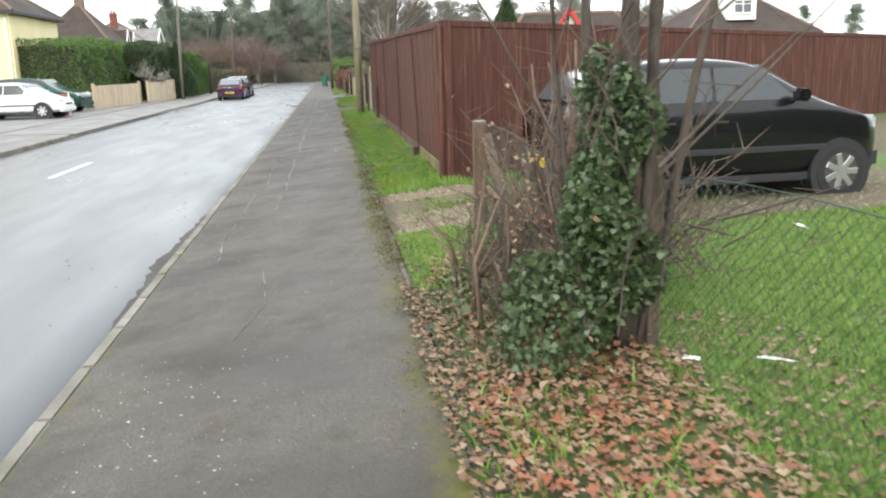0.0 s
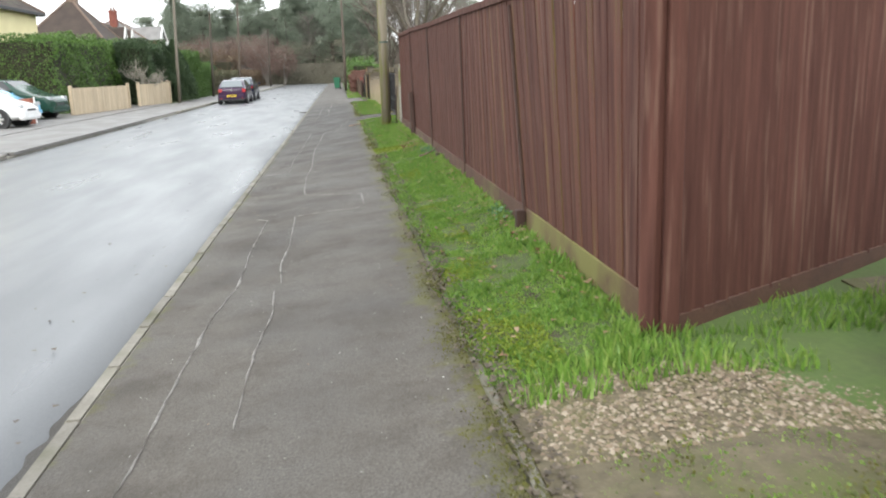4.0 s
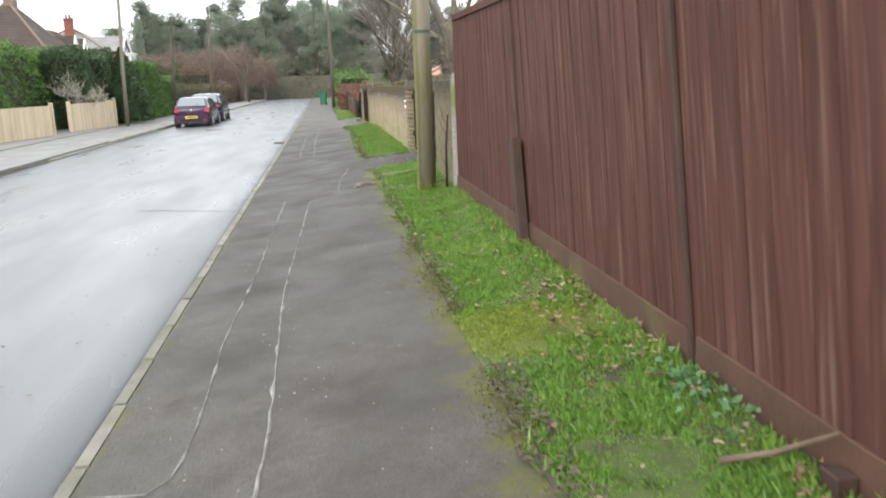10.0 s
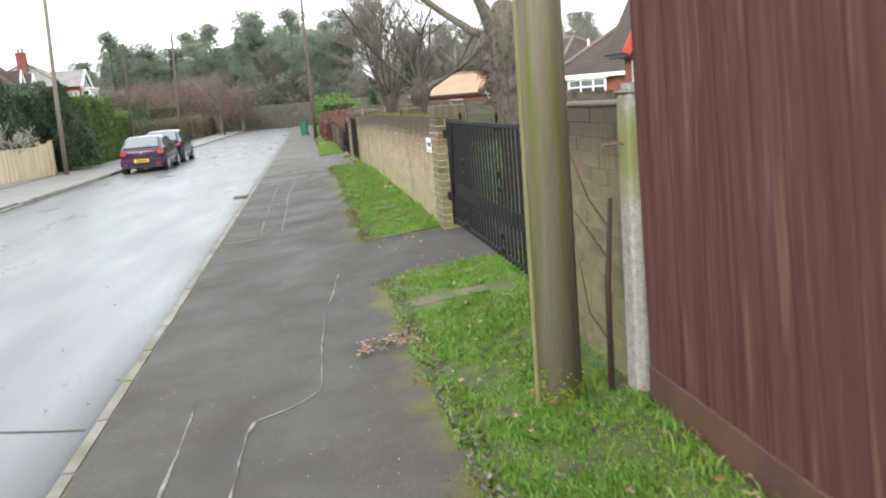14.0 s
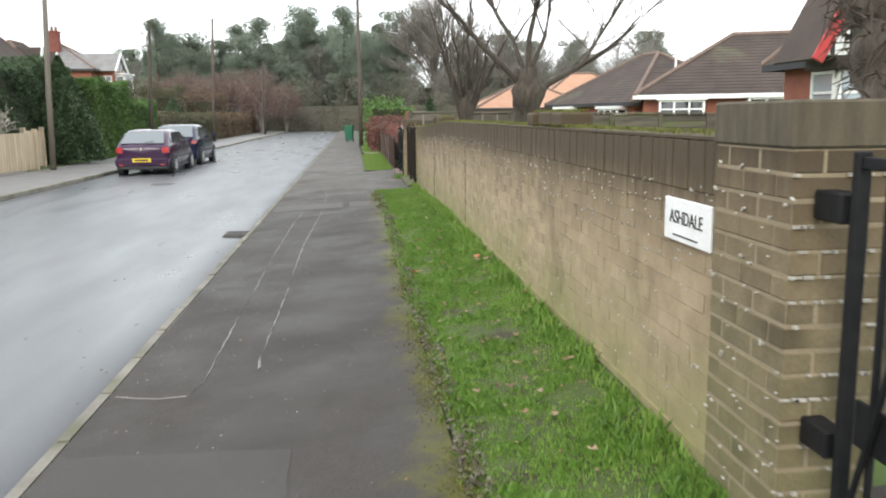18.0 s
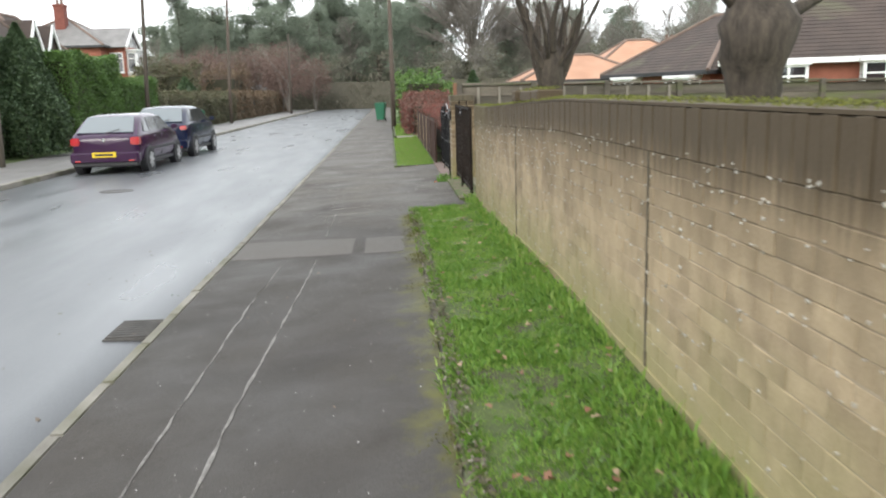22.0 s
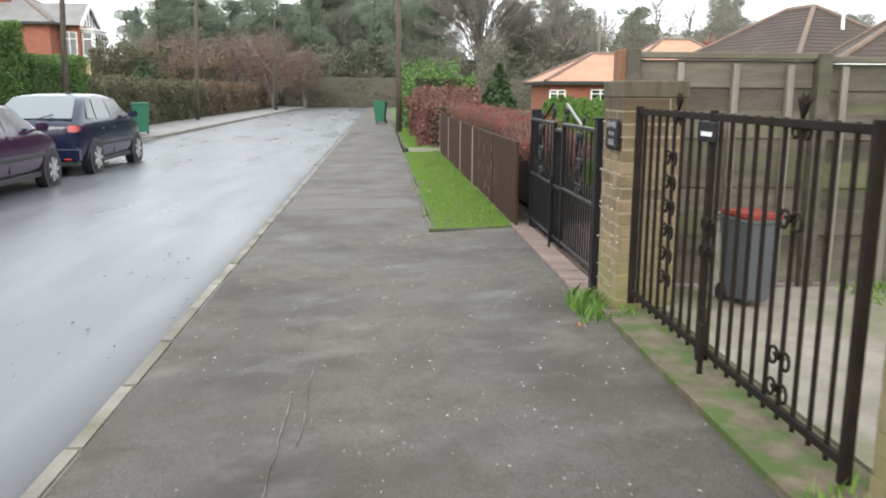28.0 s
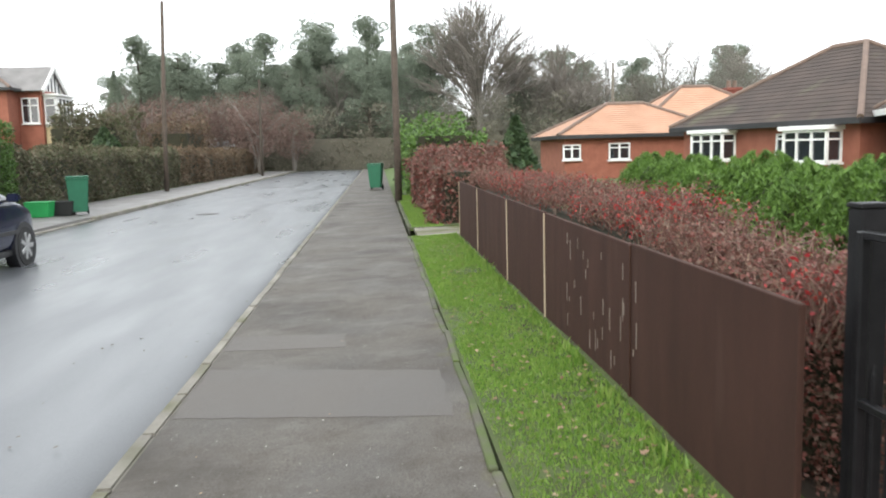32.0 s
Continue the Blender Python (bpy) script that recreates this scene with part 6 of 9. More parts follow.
def house(name, label, x0, x1, y0, y1, zg, ze, zr, wall, roof, gable=(), along=None, chimneys=(), fascia=None, ridge=True, over=0.35, stack=None):
    t = thing(name, ((x0 + x1) / 2, (y0 + y1) / 2, zg), label, "house", "houses along the road")
    part("wall", box(x0, x1, y0, y1, zg - 0.3, ze), wall, t)
    bm, ra, rb, corners = roof_hip(x0, x1, y0, y1, ze + 0.02, zr, over, gable, along)
    r = part("roof", bm, roof, t)
    # tile courses: slim laps on each slope
    rbm = bmesh.new()
    cs = [Vector((*c, ze + 0.02)) for c in corners]
    va, vb = Vector(ra), Vector(rb)
    ax = (along or ("x" if x1 - x0 > y1 - y0 else "y"))
    slopes = [(cs[0], cs[1], vb, va), (cs[2], cs[3], va, vb), (cs[3], cs[0], va, va), (cs[1], cs[2], vb, vb)] if ax == "x" else [(cs[1], cs[2], vb, va), (cs[3], cs[0], va, vb), (cs[0], cs[1], va, va), (cs[2], cs[3], vb, vb)]
    for a, b, c, d in slopes:
        nrm = (b - a).cross(d - a)
        if nrm.length < 1e-6 or abs(nrm.normalized().z) < 0.05:
            continue
        nrm = nrm.normalized() * (1 if nrm.z > 0 else -1)
        n = max(6, int((d - a).length / 0.28))
        for k in range(n):
            f0, f1 = k / n, min(1, (k + 1.12) / n)
            p, q, s, u = a.lerp(d, f0), b.lerp(c, f0), b.lerp(c, f1), a.lerp(d, f1)
            vs = [rbm.verts.new(v) for v in (p + nrm * 0.026, q + nrm * 0.026, s + nrm * 0.012, u + nrm * 0.012)]
            lo = [rbm.verts.new(v) for v in (p + nrm * 0.004, q + nrm * 0.004)]
            rbm.faces.new(vs)
            rbm.faces.new((lo[0], lo[1], vs[1], vs[0]))
    part("tile_cover", rbm, roof, t)["kind"] = "stuff"
    if ridge:
        if (va - vb).length > 0.1:
            part("ridge", tube(None, [va, vb], 0.11, 8), M_RIDGE, t)
        for c in cs:
            e = va if (c - va).length < (c - vb).length else vb
            side = "x0" if c.x < (x0 + x1) / 2 else "x1"
            side2 = "y0" if c.y < (y0 + y1) / 2 else "y1"
            if side in gable or side2 in gable:
                continue
            part("hip_ridge", tube(None, [c + Vector((0, 0, 0.04)), e + Vector((0, 0, 0.03))], 0.085, 8), M_RIDGE, t)
    fm = fascia or M_TRIM
    for p, q in zip(corners, corners[1:] + corners[:1]):
        p, q = Vector((*p, ze)), Vector((*q, ze))
        d = (q - p).normalized()
        o = Vector((d.y, -d.x, 0)) * 0.015
        bm = box(0, (q - p).length, -0.012, 0.012, -0.1, 0.06, 0.003, Matrix.Translation(p + o) @ Matrix.Rotation(math.atan2(d.y, d.x), 4, "Z"))
        part("fascia", bm, fm, t)
    for cx, cy, cz, h in chimneys:
        ch = part("chimney", box(cx - 0.35, cx + 0.35, cy - 0.35, cy + 0.35, cz - 1.5, cz + h, 0.02), stack or M_CHIMNEY, t)
        part("chimney_band", box(cx - 0.4, cx + 0.4, cy - 0.4, cy + 0.4, cz + h - 0.15, cz + h, 0.02), stack or M_CHIMNEY, ch)
        for k in (-0.15, 0.15):
            part("chimney_pot", tube(None, [(cx + k, cy, cz + h), (cx + k, cy, cz + h + 0.35)], [0.12, 0.1], 10), M_RIDGE, ch)
    return t


def bay(parent, x0, x1, y, zg, z0, z1, wall, depth=0.6, lights=4):
    """A flat-topped bay window standing out towards -y."""
    part("bay_wall", box(x0, x1, y - depth, y, zg - 0.2, z0), wall, parent)
    part("bay_top", box(x0 - 0.1, x1 + 0.1, y - depth - 0.1, y, z1, z1 + 0.12, 0.01), M_WHITE, parent)
    window(parent, ((x0 + x1) / 2, y - depth + 0.04, z0), (0, -1), x1 - x0, z1 - z0, lights)
    window(parent, (x0 + 0.04, y - depth / 2, z0), (-1, 0), depth, z1 - z0, 1)
    window(parent, (x1 - 0.04, y - depth / 2, z0), (1, 0), depth, z1 - z0, 1)


# left side of the road
h1 = house("yellow_house", "cream-yellow rendered two-storey house", -24.0, -14.0, 46.5, 54, 0.05, 4.9, 7.8, M_YELLOW, M_ROOFDARK, chimneys=((-18, 50, 7, 1.0),))
part("downpipe", tube(None, [(-14.15, 46.4, 0), (-14.15, 46.4, 4.6)], 0.05, 8), M_WHITE, h1)
window(h1, (-15.6, 46.48, 3.2), (0, -1), 1.3, 1.0, 2)
window(h1, (-15.8, 46.48, 0.9), (0, -1), 1.6, 1.2, 2)
h2 = house("hip_roofed_house", "tan house with a grey-brown hipped roof behind the hedge", -21.7, -16.6, 75, 80.1, 0.05, 4.5, 7.75, M_TANWALL, M_ROOFDARK, chimneys=((-19.0, 77.6, 7.7, 0.7),), stack=M_RIDGE)
for x in (-20.6, -17.8):
    window(h2, (x, 74.98, 3.3), (0, -1), 1.2, 1.0, 2)
h3 = house("gabled_brick_house", "red brick house with grey slates and a white bay", -25.0, -18.2, 96.8, 103.2, 0.05, 5.3, 7.45, M_REDBRICK, M_ROOFGREY, along="x", chimneys=((-21.4, 98.9, 7.2, 1.15),))
GX, GY, GE, GR, GH = -16.95, 99.6, 5.3, 6.62, 1.7
part("wing_wall", box(-18.3, GX, GY - 1.5, GY + 1.5, 0, GE), M_REDBRICK, h3)
bm = bmesh.new()
gv = [bm.verts.new(p) for p in ((GX + 0.02, GY - GH, GE), (GX + 0.02, GY + GH, GE), (GX + 0.02, GY, GR))]
gb = [bm.verts.new(v.co + Vector((-0.15, 0, 0))) for v in gv]
bm.faces.new(gv)
bm.faces.new(gb[::-1])
for k in range(3):
    bm.faces.new((gv[k - 1], gb[k - 1], gb[k], gv[k]))
bmesh.ops.recalc_face_normals(bm, faces=bm.faces[:])
part("gable", bm, M_WHITE, h3)
slope = math.atan2(GR - GE, GH)
for sg in (-1, 1):
    m = Matrix.Translation((GX + 0.25, GY, GR + 0.06)) @ Matrix.Rotation(math.pi if sg < 0 else 0, 4, "Z") @ Matrix.Rotation(-slope, 4, "X")
    part("barge_board", box(-0.05, 0.05, 0, 2.35, -0.14, 0.07, 0.01, m), M_WHITE, h3)
    part("wing_roof", box(-3.4 if sg > 0 else 0.06, -0.06 if sg > 0 else 3.4, 0, 2.35, -0.03, 0.03, 0, m), M_ROOFGREY, h3)
for k in range(-2, 3):
    part("gable_timber", box(GX + 0.02, GX + 0.06, GY + k * 0.5 - 0.05, GY + k * 0.5 + 0.05, GE, GE + (GR - GE) * (1 - abs(k) * 0.5 / GH) - 0.05), M_TRIM, h3)
part("bay_panel", box(GX, GX + 0.7, GY - 1.2, GY + 1.2, 0, 3.3), M_TANWALL, h3)
part("bay_body", box(GX, GX + 0.7, GY - 1.2, GY + 1.2, 3.3, 5.0), M_WHITE, h3)
window(h3, (GX + 0.72, GY, 3.5), (1, 0), 2.2, 1.4, 4)
window(h3, (GX + 0.36, GY - 1.22, 3.5), (0, -1), 0.6, 1.4, 1)
part("bay_roof", box(GX - 0.1, GX + 0.85, GY - 1.35, GY + 1.35, 5.0, 5.12, 0.02), M_WHITE, h3)
window(h3, (GX - 0.6, GY - 1.52, 3.5), (0, -1), 0.9, 1.4, 2)
window(h3, (-21.5, 96.78, 3.3), (0, -1), 1.2, 1.1, 2)

# white house with two small street gables
hw = house("white_gabled_house", "white rendered house with a dark roof and two white-edged gables", -19.8, -16.6, 80.3, 85.4, 0.05, 4.3, 6.1, M_WHITERENDER, M_ROOFDARK, along="y")
for gy, gz in ((81.1, 5.6), (83.4, 5.5)):
    bm = bmesh.new()
    ga = [bm.verts.new(p) for p in ((-16.25, gy - 0.8, 4.2), (-16.25, gy + 0.8, 4.2), (-16.25, gy, gz))]
    gb = [bm.verts.new(v.co + Vector((-1.6, 0, 0))) for v in ga]
    bm.faces.new(ga)
    bm.faces.new(gb[::-1])
    for k in range(3):
        bm.faces.new((ga[k - 1], gb[k - 1], gb[k], ga[k]))
    bmesh.ops.recalc_face_normals(bm, faces=bm.faces[:])
    part("gable", bm, M_ROOFDARK, hw, "dark hung tiles in the gable")
    part("gable_wall", box(-17.0, -16.25, gy - 0.75, gy + 0.75, 0.0, 4.2), M_WHITERENDER, hw)
    lean = math.atan2(gz - 4.2, 0.8)
    for sg in (-1, 1):
        m = Matrix.Translation((-16.1, gy, gz + 0.08)) @ Matrix.Rotation(math.pi if sg < 0 else 0, 4, "Z") @ Matrix.Rotation(-lean, 4, "X")
        part("barge_board", box(-0.04, 0.04, 0, 1.75, -0.14, 0.05, 0.01, m), M_WHITE, hw)
        part("gable_roof", box(-1.8 if sg > 0 else 0.05, -0.05 if sg > 0 else 1.8, 0, 1.75, -0.03, 0.03, 0, m), M_ROOFDARK, hw)
    window(hw, (-16.23, gy, 2.9), (1, 0), 1.2, 1.15, 3)
    window(hw, (-16.6, gy - 0.77, 2.9), (0, -1), 0.5, 1.15, 1)
house("white_bungalow", "low pale bungalow roof far behind the hedge", -22, -13, 118, 126, 0, 2.0, 3.7, M_TANWALL, M_ROOFDARK)
house("far_cottage", "small dark-roofed white cottage behind the far hedge", -15, -9.2, 118.5, 124, 0, 1.9, 3.1, M_WHITE, M_ROOFGREY)

# right side
r00 = house("gabled_cottage", "red brick house with half-timbered gable and red barge boards", 12.5, 20, 46.6, 49.0, 0.35, 2.6, 4.3, M_REDBRICK, M_ROOFDARK, along="x", fascia=M_TRIM)


def steep_gable(x, y, half, z0, z1, depth, timbers):
    """A steep street gable in white with dark timbers under red barge boards."""
    bm = bmesh.new()
    ga = [bm.verts.new(p) for p in ((x - half, y, z0), (x + half, y, z0), (x, y, z1))]
    gb = [bm.verts.new(v.co + Vector((0, depth, 0))) for v in ga]
    bm.faces.new(ga[::-1])
    bm.faces.new(gb)
    for k in range(3):
        bm.faces.new((ga[k - 1], ga[k], gb[k], gb[k - 1]))
    bmesh.ops.recalc_face_normals(bm, faces=bm.faces[:])
    part("gable", bm, M_WHITE, r00)
    a, ln = math.atan2(z1 - z0 + 0.1, half + 0.1), math.hypot(half + 0.2, z1 - z0 + 0.2)
    for sg in (-1, 1):
        m = Matrix.Translation((x, y, z1 + 0.12)) @ Matrix.Rotation(math.pi if sg < 0 else 0, 4, "Z") @ Matrix.Rotation(a, 4, "Y")
        part("gable_roof", box(0, ln, -0.3 if sg > 0 else -depth, depth if sg > 0 else 0.3, -0.03, 0.03, 0, m), M_ROOFDARK, r00)
        part("barge_board", box(0, ln, -0.36 if sg > 0 else 0.3, -0.3 if sg > 0 else 0.36, -0.16, 0.06, 0.01, m), M_REDPAINT, r00)
    for k in range(-timbers, timbers + 1):
        f = k / (timbers + 1)
        part("gable_timber", box(x + f * half - 0.035, x + f * half + 0.035, y - 0.03, y, z0, z0 + (z1 - z0) * (1 - abs(f)) - 0.03), M_TRIM, r00)


steep_gable(11.85, 45.5, 0.72, 2.62, 4.1, 1.1, 1)
part("bay_wall", box(11.75, 13.4, 45.7, 46.6, 0.1, 1.0), M_REDBRICK, r00)
part("bay_back", box(11.85, 13.3, 45.85, 46.6, 1.0, 2.4), M_TRIM, r00)
part("bay_roof", box(11.6, 13.5, 45.5, 46.6, 2.38, 2.62, 0.02), M_ROOFDARK, r00)
for xw in (12.17, 12.98):
    window(r00, (xw, 45.74, 1.0), (0, -1), 0.8, 1.36, 1, pane_mat=M_CURTAIN)
window(r00, (11.8, 46.2, 1.0), (-1, 0), 0.8, 1.36, 1, pane_mat=M_CURTAIN)
part("porch_wall", box(13.42, 17.0, 45.7, 46.6, 0.1, 2.6), M_REDBRICK, r00)
window(r00, (14.3, 45.68, 1.0), (0, -1), 0.6, 1.1, 1)
part("window_arch", tube(None, [(14.3 + 0.3 * math.cos(k / 8 * math.pi), 45.66, 2.08 + 0.26 * math.sin(k / 8 * math.pi)) for k in range(9)], 0.035, 6), M_WHITE, r00)
steep_gable(15.5, 45.5, 1.2, 2.5, 4.3, 1.1, 2)

r0 = house("bungalow", "red brick bungalow with a brown tiled roof and white bays", 12.9, 25, 62, 68.6, 0.2, 2.2, 4.65, M_REDBRICK, M_ROOFDARK, fascia=M_WHITE)
bay(r0, 13.5, 15.1, 62, 0.2, 0.95, 2.05, M_REDBRICK, 0.6, 3)
bay(r0, 16.6, 19.0, 62, 0.2, 0.95, 2.1, M_REDBRICK, 0.7, 4)
window(r0, (20.9, 61.98, 1.0), (0, -1), 1.4, 1.2, 2)
r1 = house("brown_roofed_bungalow", "red brick bungalow with a brown hipped roof and white bays", 11.7, 19.43, 78.9, 85.37, -0.3, 1.97, 4.34, M_REDBRICK, M_ROOFDARK)
bay(r1, 12.85, 14.5, 78.9, -0.3, 0.95, 1.78, M_REDBRICK, 0.5, 3)
bay(r1, 17.2, 18.85, 78.9, -0.3, 0.9, 1.75, M_REDBRICK, 0.5, 3)
window(r1, (16.65, 78.88, 1.15), (0, -1), 0.5, 0.55, 1)
r2 = house("orange_roofed_house", "brick bungalow with a bright new orange tiled roof", 9.0, 15.6, 84.35, 89.35, -0.4, 1.9, 3.3, M_REDBRICK, M_ROOFORANGE)
window(r2, (9.3, 84.33, 0.95), (0, -1), 0.75, 0.62, 2)
window(r2, (11.3, 84.33, 0.9), (0, -1), 0.9, 0.7, 2)
r3 = house("orange_roofed_wing", "taller orange tiled house wing with a brick chimney", 12.45, 20.95, 86.35, 93.45, -0.4, 1.72, 4.2, M_REDBRICK, M_ROOFORANGE, chimneys=((19.0, 91, 3.4, 0.8),))
window(r3, (13.3, 86.33, 0.9), (0, -1), 1.1, 0.6, 3)
r4 = house("far_right_house", "brown-roofed house with a white dormer beyond the side fence", 27.5, 37.5, 60, 68, 0.3, 3.2, 6.6, M_TANWALL, M_ROOFDARK)
part("dormer", box(30.9, 33.0, 60.6, 63, 4.3, 5.9), M_WHITE, r4)
window(r4, (31.95, 60.58, 4.75), (0, -1), 1.4, 0.95, 2)


def turn_house(h, x, y, degrees):
    """Turn a finished house about one of its corners."""
    c = Matrix.Translation((x, y, 0))
    h.matrix_basis = c @ Matrix.Rotation(radians(degrees), 4, "Z") @ c.inverted() @ h.matrix_basis


turn_house(r1, 11.35, 78.55, -77.4)
part("vent_pipe", tube(None, [(16.3, 73.4, 3.2), (16.3, 73.4, 4.15)], [0.07, 0.05], 8), M_WHITE, r1, "white roof vent pipe")
turn_house(r0, 12.9, 62, -22)
r0.matrix_basis = Matrix.Translation((-0.45, 0, 0)) @ r0.matrix_basis
r00.matrix_basis = Matrix.Translation((-1.2, 0, 0)) @ r00.matrix_basis


def push_back(h, x, y, z, k):
    """Set a house farther off along the lines of sight from a place on the walk, as much larger as it is farther."""
    c = Matrix.Translation((x, y, z))
    h.matrix_basis = c @ Matrix.Scale(k, 4) @ c.inverted() @ h.matrix_basis


push_back(r0, 1.68, 33.85, 1.6, 1.3)
for h, k in ((r1, 1.38), (r2, 1.3), (r3, 1.3)):
    push_back(h, 1.33, 50.0, 1.45, k)
# ---- hedges, trees, grass ----
def hedge(name, label, x0, x1, y0, y1, z0, z1, leaf, mat, n, wobble=0.12, core=None, twigs=0, group="hedges"):
    """A clipped or shaggy hedge: leaves over and inside an uneven block round a dark core standing for the shade
    within.
    """
    t = thing(name, ((x0 + x1) / 2, (y0 + y1) / 2, z0), label, "hedge", group)
    sx, sy, sz = x1 - x0, y1 - y0, z1 - z0
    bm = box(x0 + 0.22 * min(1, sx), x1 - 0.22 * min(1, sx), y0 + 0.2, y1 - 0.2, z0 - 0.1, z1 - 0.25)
    part("hedge_core", bm, core or M_HEDGESHADE, t)
    area = np.array([sy * sz, sy * sz, sx * sz, sx * sz, sx * sy])
    side = rng.choice(5, n, p=area / area.sum())
    u, v, d = rng.random(n), rng.random(n), rng.random(n) ** 2
    inset = 0.3 * d
    p = np.empty((n, 3))
    p[:, 0] = np.select([side == 0, side == 1], [x0 + inset * min(1, sx), x1 - inset * min(1, sx)], x0 + u * sx)
    p[:, 1] = np.select([side == 2, side == 3], [y0 + inset, y1 - inset], y0 + np.where(side < 2, u, v) * sy)
    p[:, 2] = np.where(side == 4, z1 - inset, z0 + v * sz)
    q = p.copy()
    for k, f in ((0, 1.1), (1, 2.7), (2, 5.9)):
        amp = wobble / (k + 1)
        q[:, 0] += amp * np.sin(f * p[:, 1] + 1.3 * f * p[:, 2] + k) * 0.7
        q[:, 2] += amp * np.sin(f * 1.3 * p[:, 1] + f * p[:, 0] + 2 * k) * np.clip((p[:, 2] - z0) / sz, 0, 1)
    q += rng.normal(size=(n, 3)) * leaf * 0.5
    q[:, 2] = np.maximum(q[:, 2], z0)
    attach("leaf_mass", cards("leaf_mass", q, leaf), mat, t)["kind"] = "stuff"
    if twigs:
        bm = bmesh.new()
        for k in range(twigs):
            x, y = rng.uniform(x0, x1), rng.uniform(y0, y1)
            h = rng.uniform(0.08, 0.3)
            tube(bm, [(x, y, z1 - 0.3), (x + rng.normal() * 0.1, y + rng.normal() * 0.1, z1 + h * 0.4), (x + rng.normal() * 0.16, y + rng.normal() * 0.16, z1 + h)], [0.006, 0.004, 0.002], 4, False)
        part("twig_mass", bm, M_PINKTWIG if mat is M_REDHEDGE else M_TWIG, t)["kind"] = "stuff"
    return t


M_PINKTWIG = shade("pinkish_brown_twigs", (0.075, 0.034, 0.026), (0.15, 0.075, 0.058), 8, 0.85, 0.3, 30)
M_LIVEGREEN = leafy("bright_cypress_foliage", [(0.06, 0.12, 0.02), (0.1, 0.19, 0.03), (0.14, 0.25, 0.045)], 0.6, 0.2)
# undergrowth leaves, lightened in colour to stand for distance haze
M_UNDER = leafy("hazed_undergrowth_leaves", [(0.135, 0.14, 0.095), (0.155, 0.147, 0.112), (0.145, 0.13, 0.1)], 0.9, 0.2)
# block inside the undergrowth: inner shade as colour, lifted for haze
M_THICKETSHADE = shade("thicket_inner_shade", (0.075, 0.07, 0.052), (0.11, 0.1, 0.078), 3, 0.95, 0.5, 20)
# near-black filling: the shade inside hedges and shrubs is put into its colour
M_HEDGESHADE = shade("hedge_inner_shade", (0.02, 0.022, 0.012), (0.04, 0.036, 0.02), 3, 0.95, 0.5, 20)
M_CLIPPED = leafy("clipped_conifer_foliage", [(0.045, 0.09, 0.02), (0.075, 0.145, 0.028), (0.105, 0.19, 0.038)], 0.6, 0.18)
# left side
hedge("tall_cypress_hedge", "tall dark green clipped conifer hedge behind the pale fence", -14.5, -11.0, 47, 63, 0.05, 3.5, 0.055, M_CYPRESS, 60000, 0.2)
hedge("evergreen_bush", "tall dark evergreen hedge behind the pole", -10.9, -9.15, 56.6, 64.4, 0.05, 3.4, 0.05, M_DARKGREEN, 70000, 0.22)
hedge("clipped_conifer_hedge", "bright green square-clipped conifer hedge", -10.4, -8.35, 64.5, 69.4, 0.05, 3.1, 0.045, M_CLIPPED, 52000, 0.1)
hedge("clipped_hedge", "lower square-clipped green hedge beside the drive", -10.2, -8.35, 69.8, 73.9, 0.05, 2.42, 0.045, M_CLIPPED, 26000, 0.1)
hedge("brown_green_hedge", "long clipped mixed hedge turning brown", -9.8, -8.4, 74.0, 92, 0.03, 1.75, 0.055, M_MIXHEDGE, 42000, 0.15)
hedge("beech_hedge", "long clipped brown beech hedge", -9.8, -8.4, 92, 121, 0.03, 1.8, 0.08, M_BEECH, 26000, 0.15)
hedge("forecourt_shrub", "low brown shrub at the forecourt edge", -9.4, -7.4, 19.0, 24.2, 0.05, 1.0, 0.08, M_MIXHEDGE, 2500, 0.25)
hedge("brown_garden_shrub", "tall bare brown shrub behind the long hedge", -15.5, -12.0, 94.5, 99, 0.03, 3.3, 0.09, M_MIXHEDGE, 15000, 0.7, twigs=260)
hedge("brown_garden_shrub", "tall bare brown shrub behind the long hedge", -13.0, -10.4, 104, 109, 0.03, 3.2, 0.09, M_BEECH, 9000, 0.8, twigs=260)
# unseen hedges added beside and behind the walker to darken the car's reflections
hedge("garden_hedge", "plain green hedge added out of view to darken car reflections", 13.2, 14.6, -6, 9.5, 0.2, 2.6, 0.16, M_CYPRESS, 6000, 0.2)
hedge("end_hedge", "plain green hedge added out of view behind the walker", 3.2, 13.2, -7.5, -6, 0.2, 2.6, 0.16, M_CYPRESS, 6000, 0.2)
# right side
M_TANTWIG = shade("tan_arching_twigs", (0.13, 0.085, 0.06), (0.27, 0.19, 0.14), 6, 0.85, 0.3, 30)


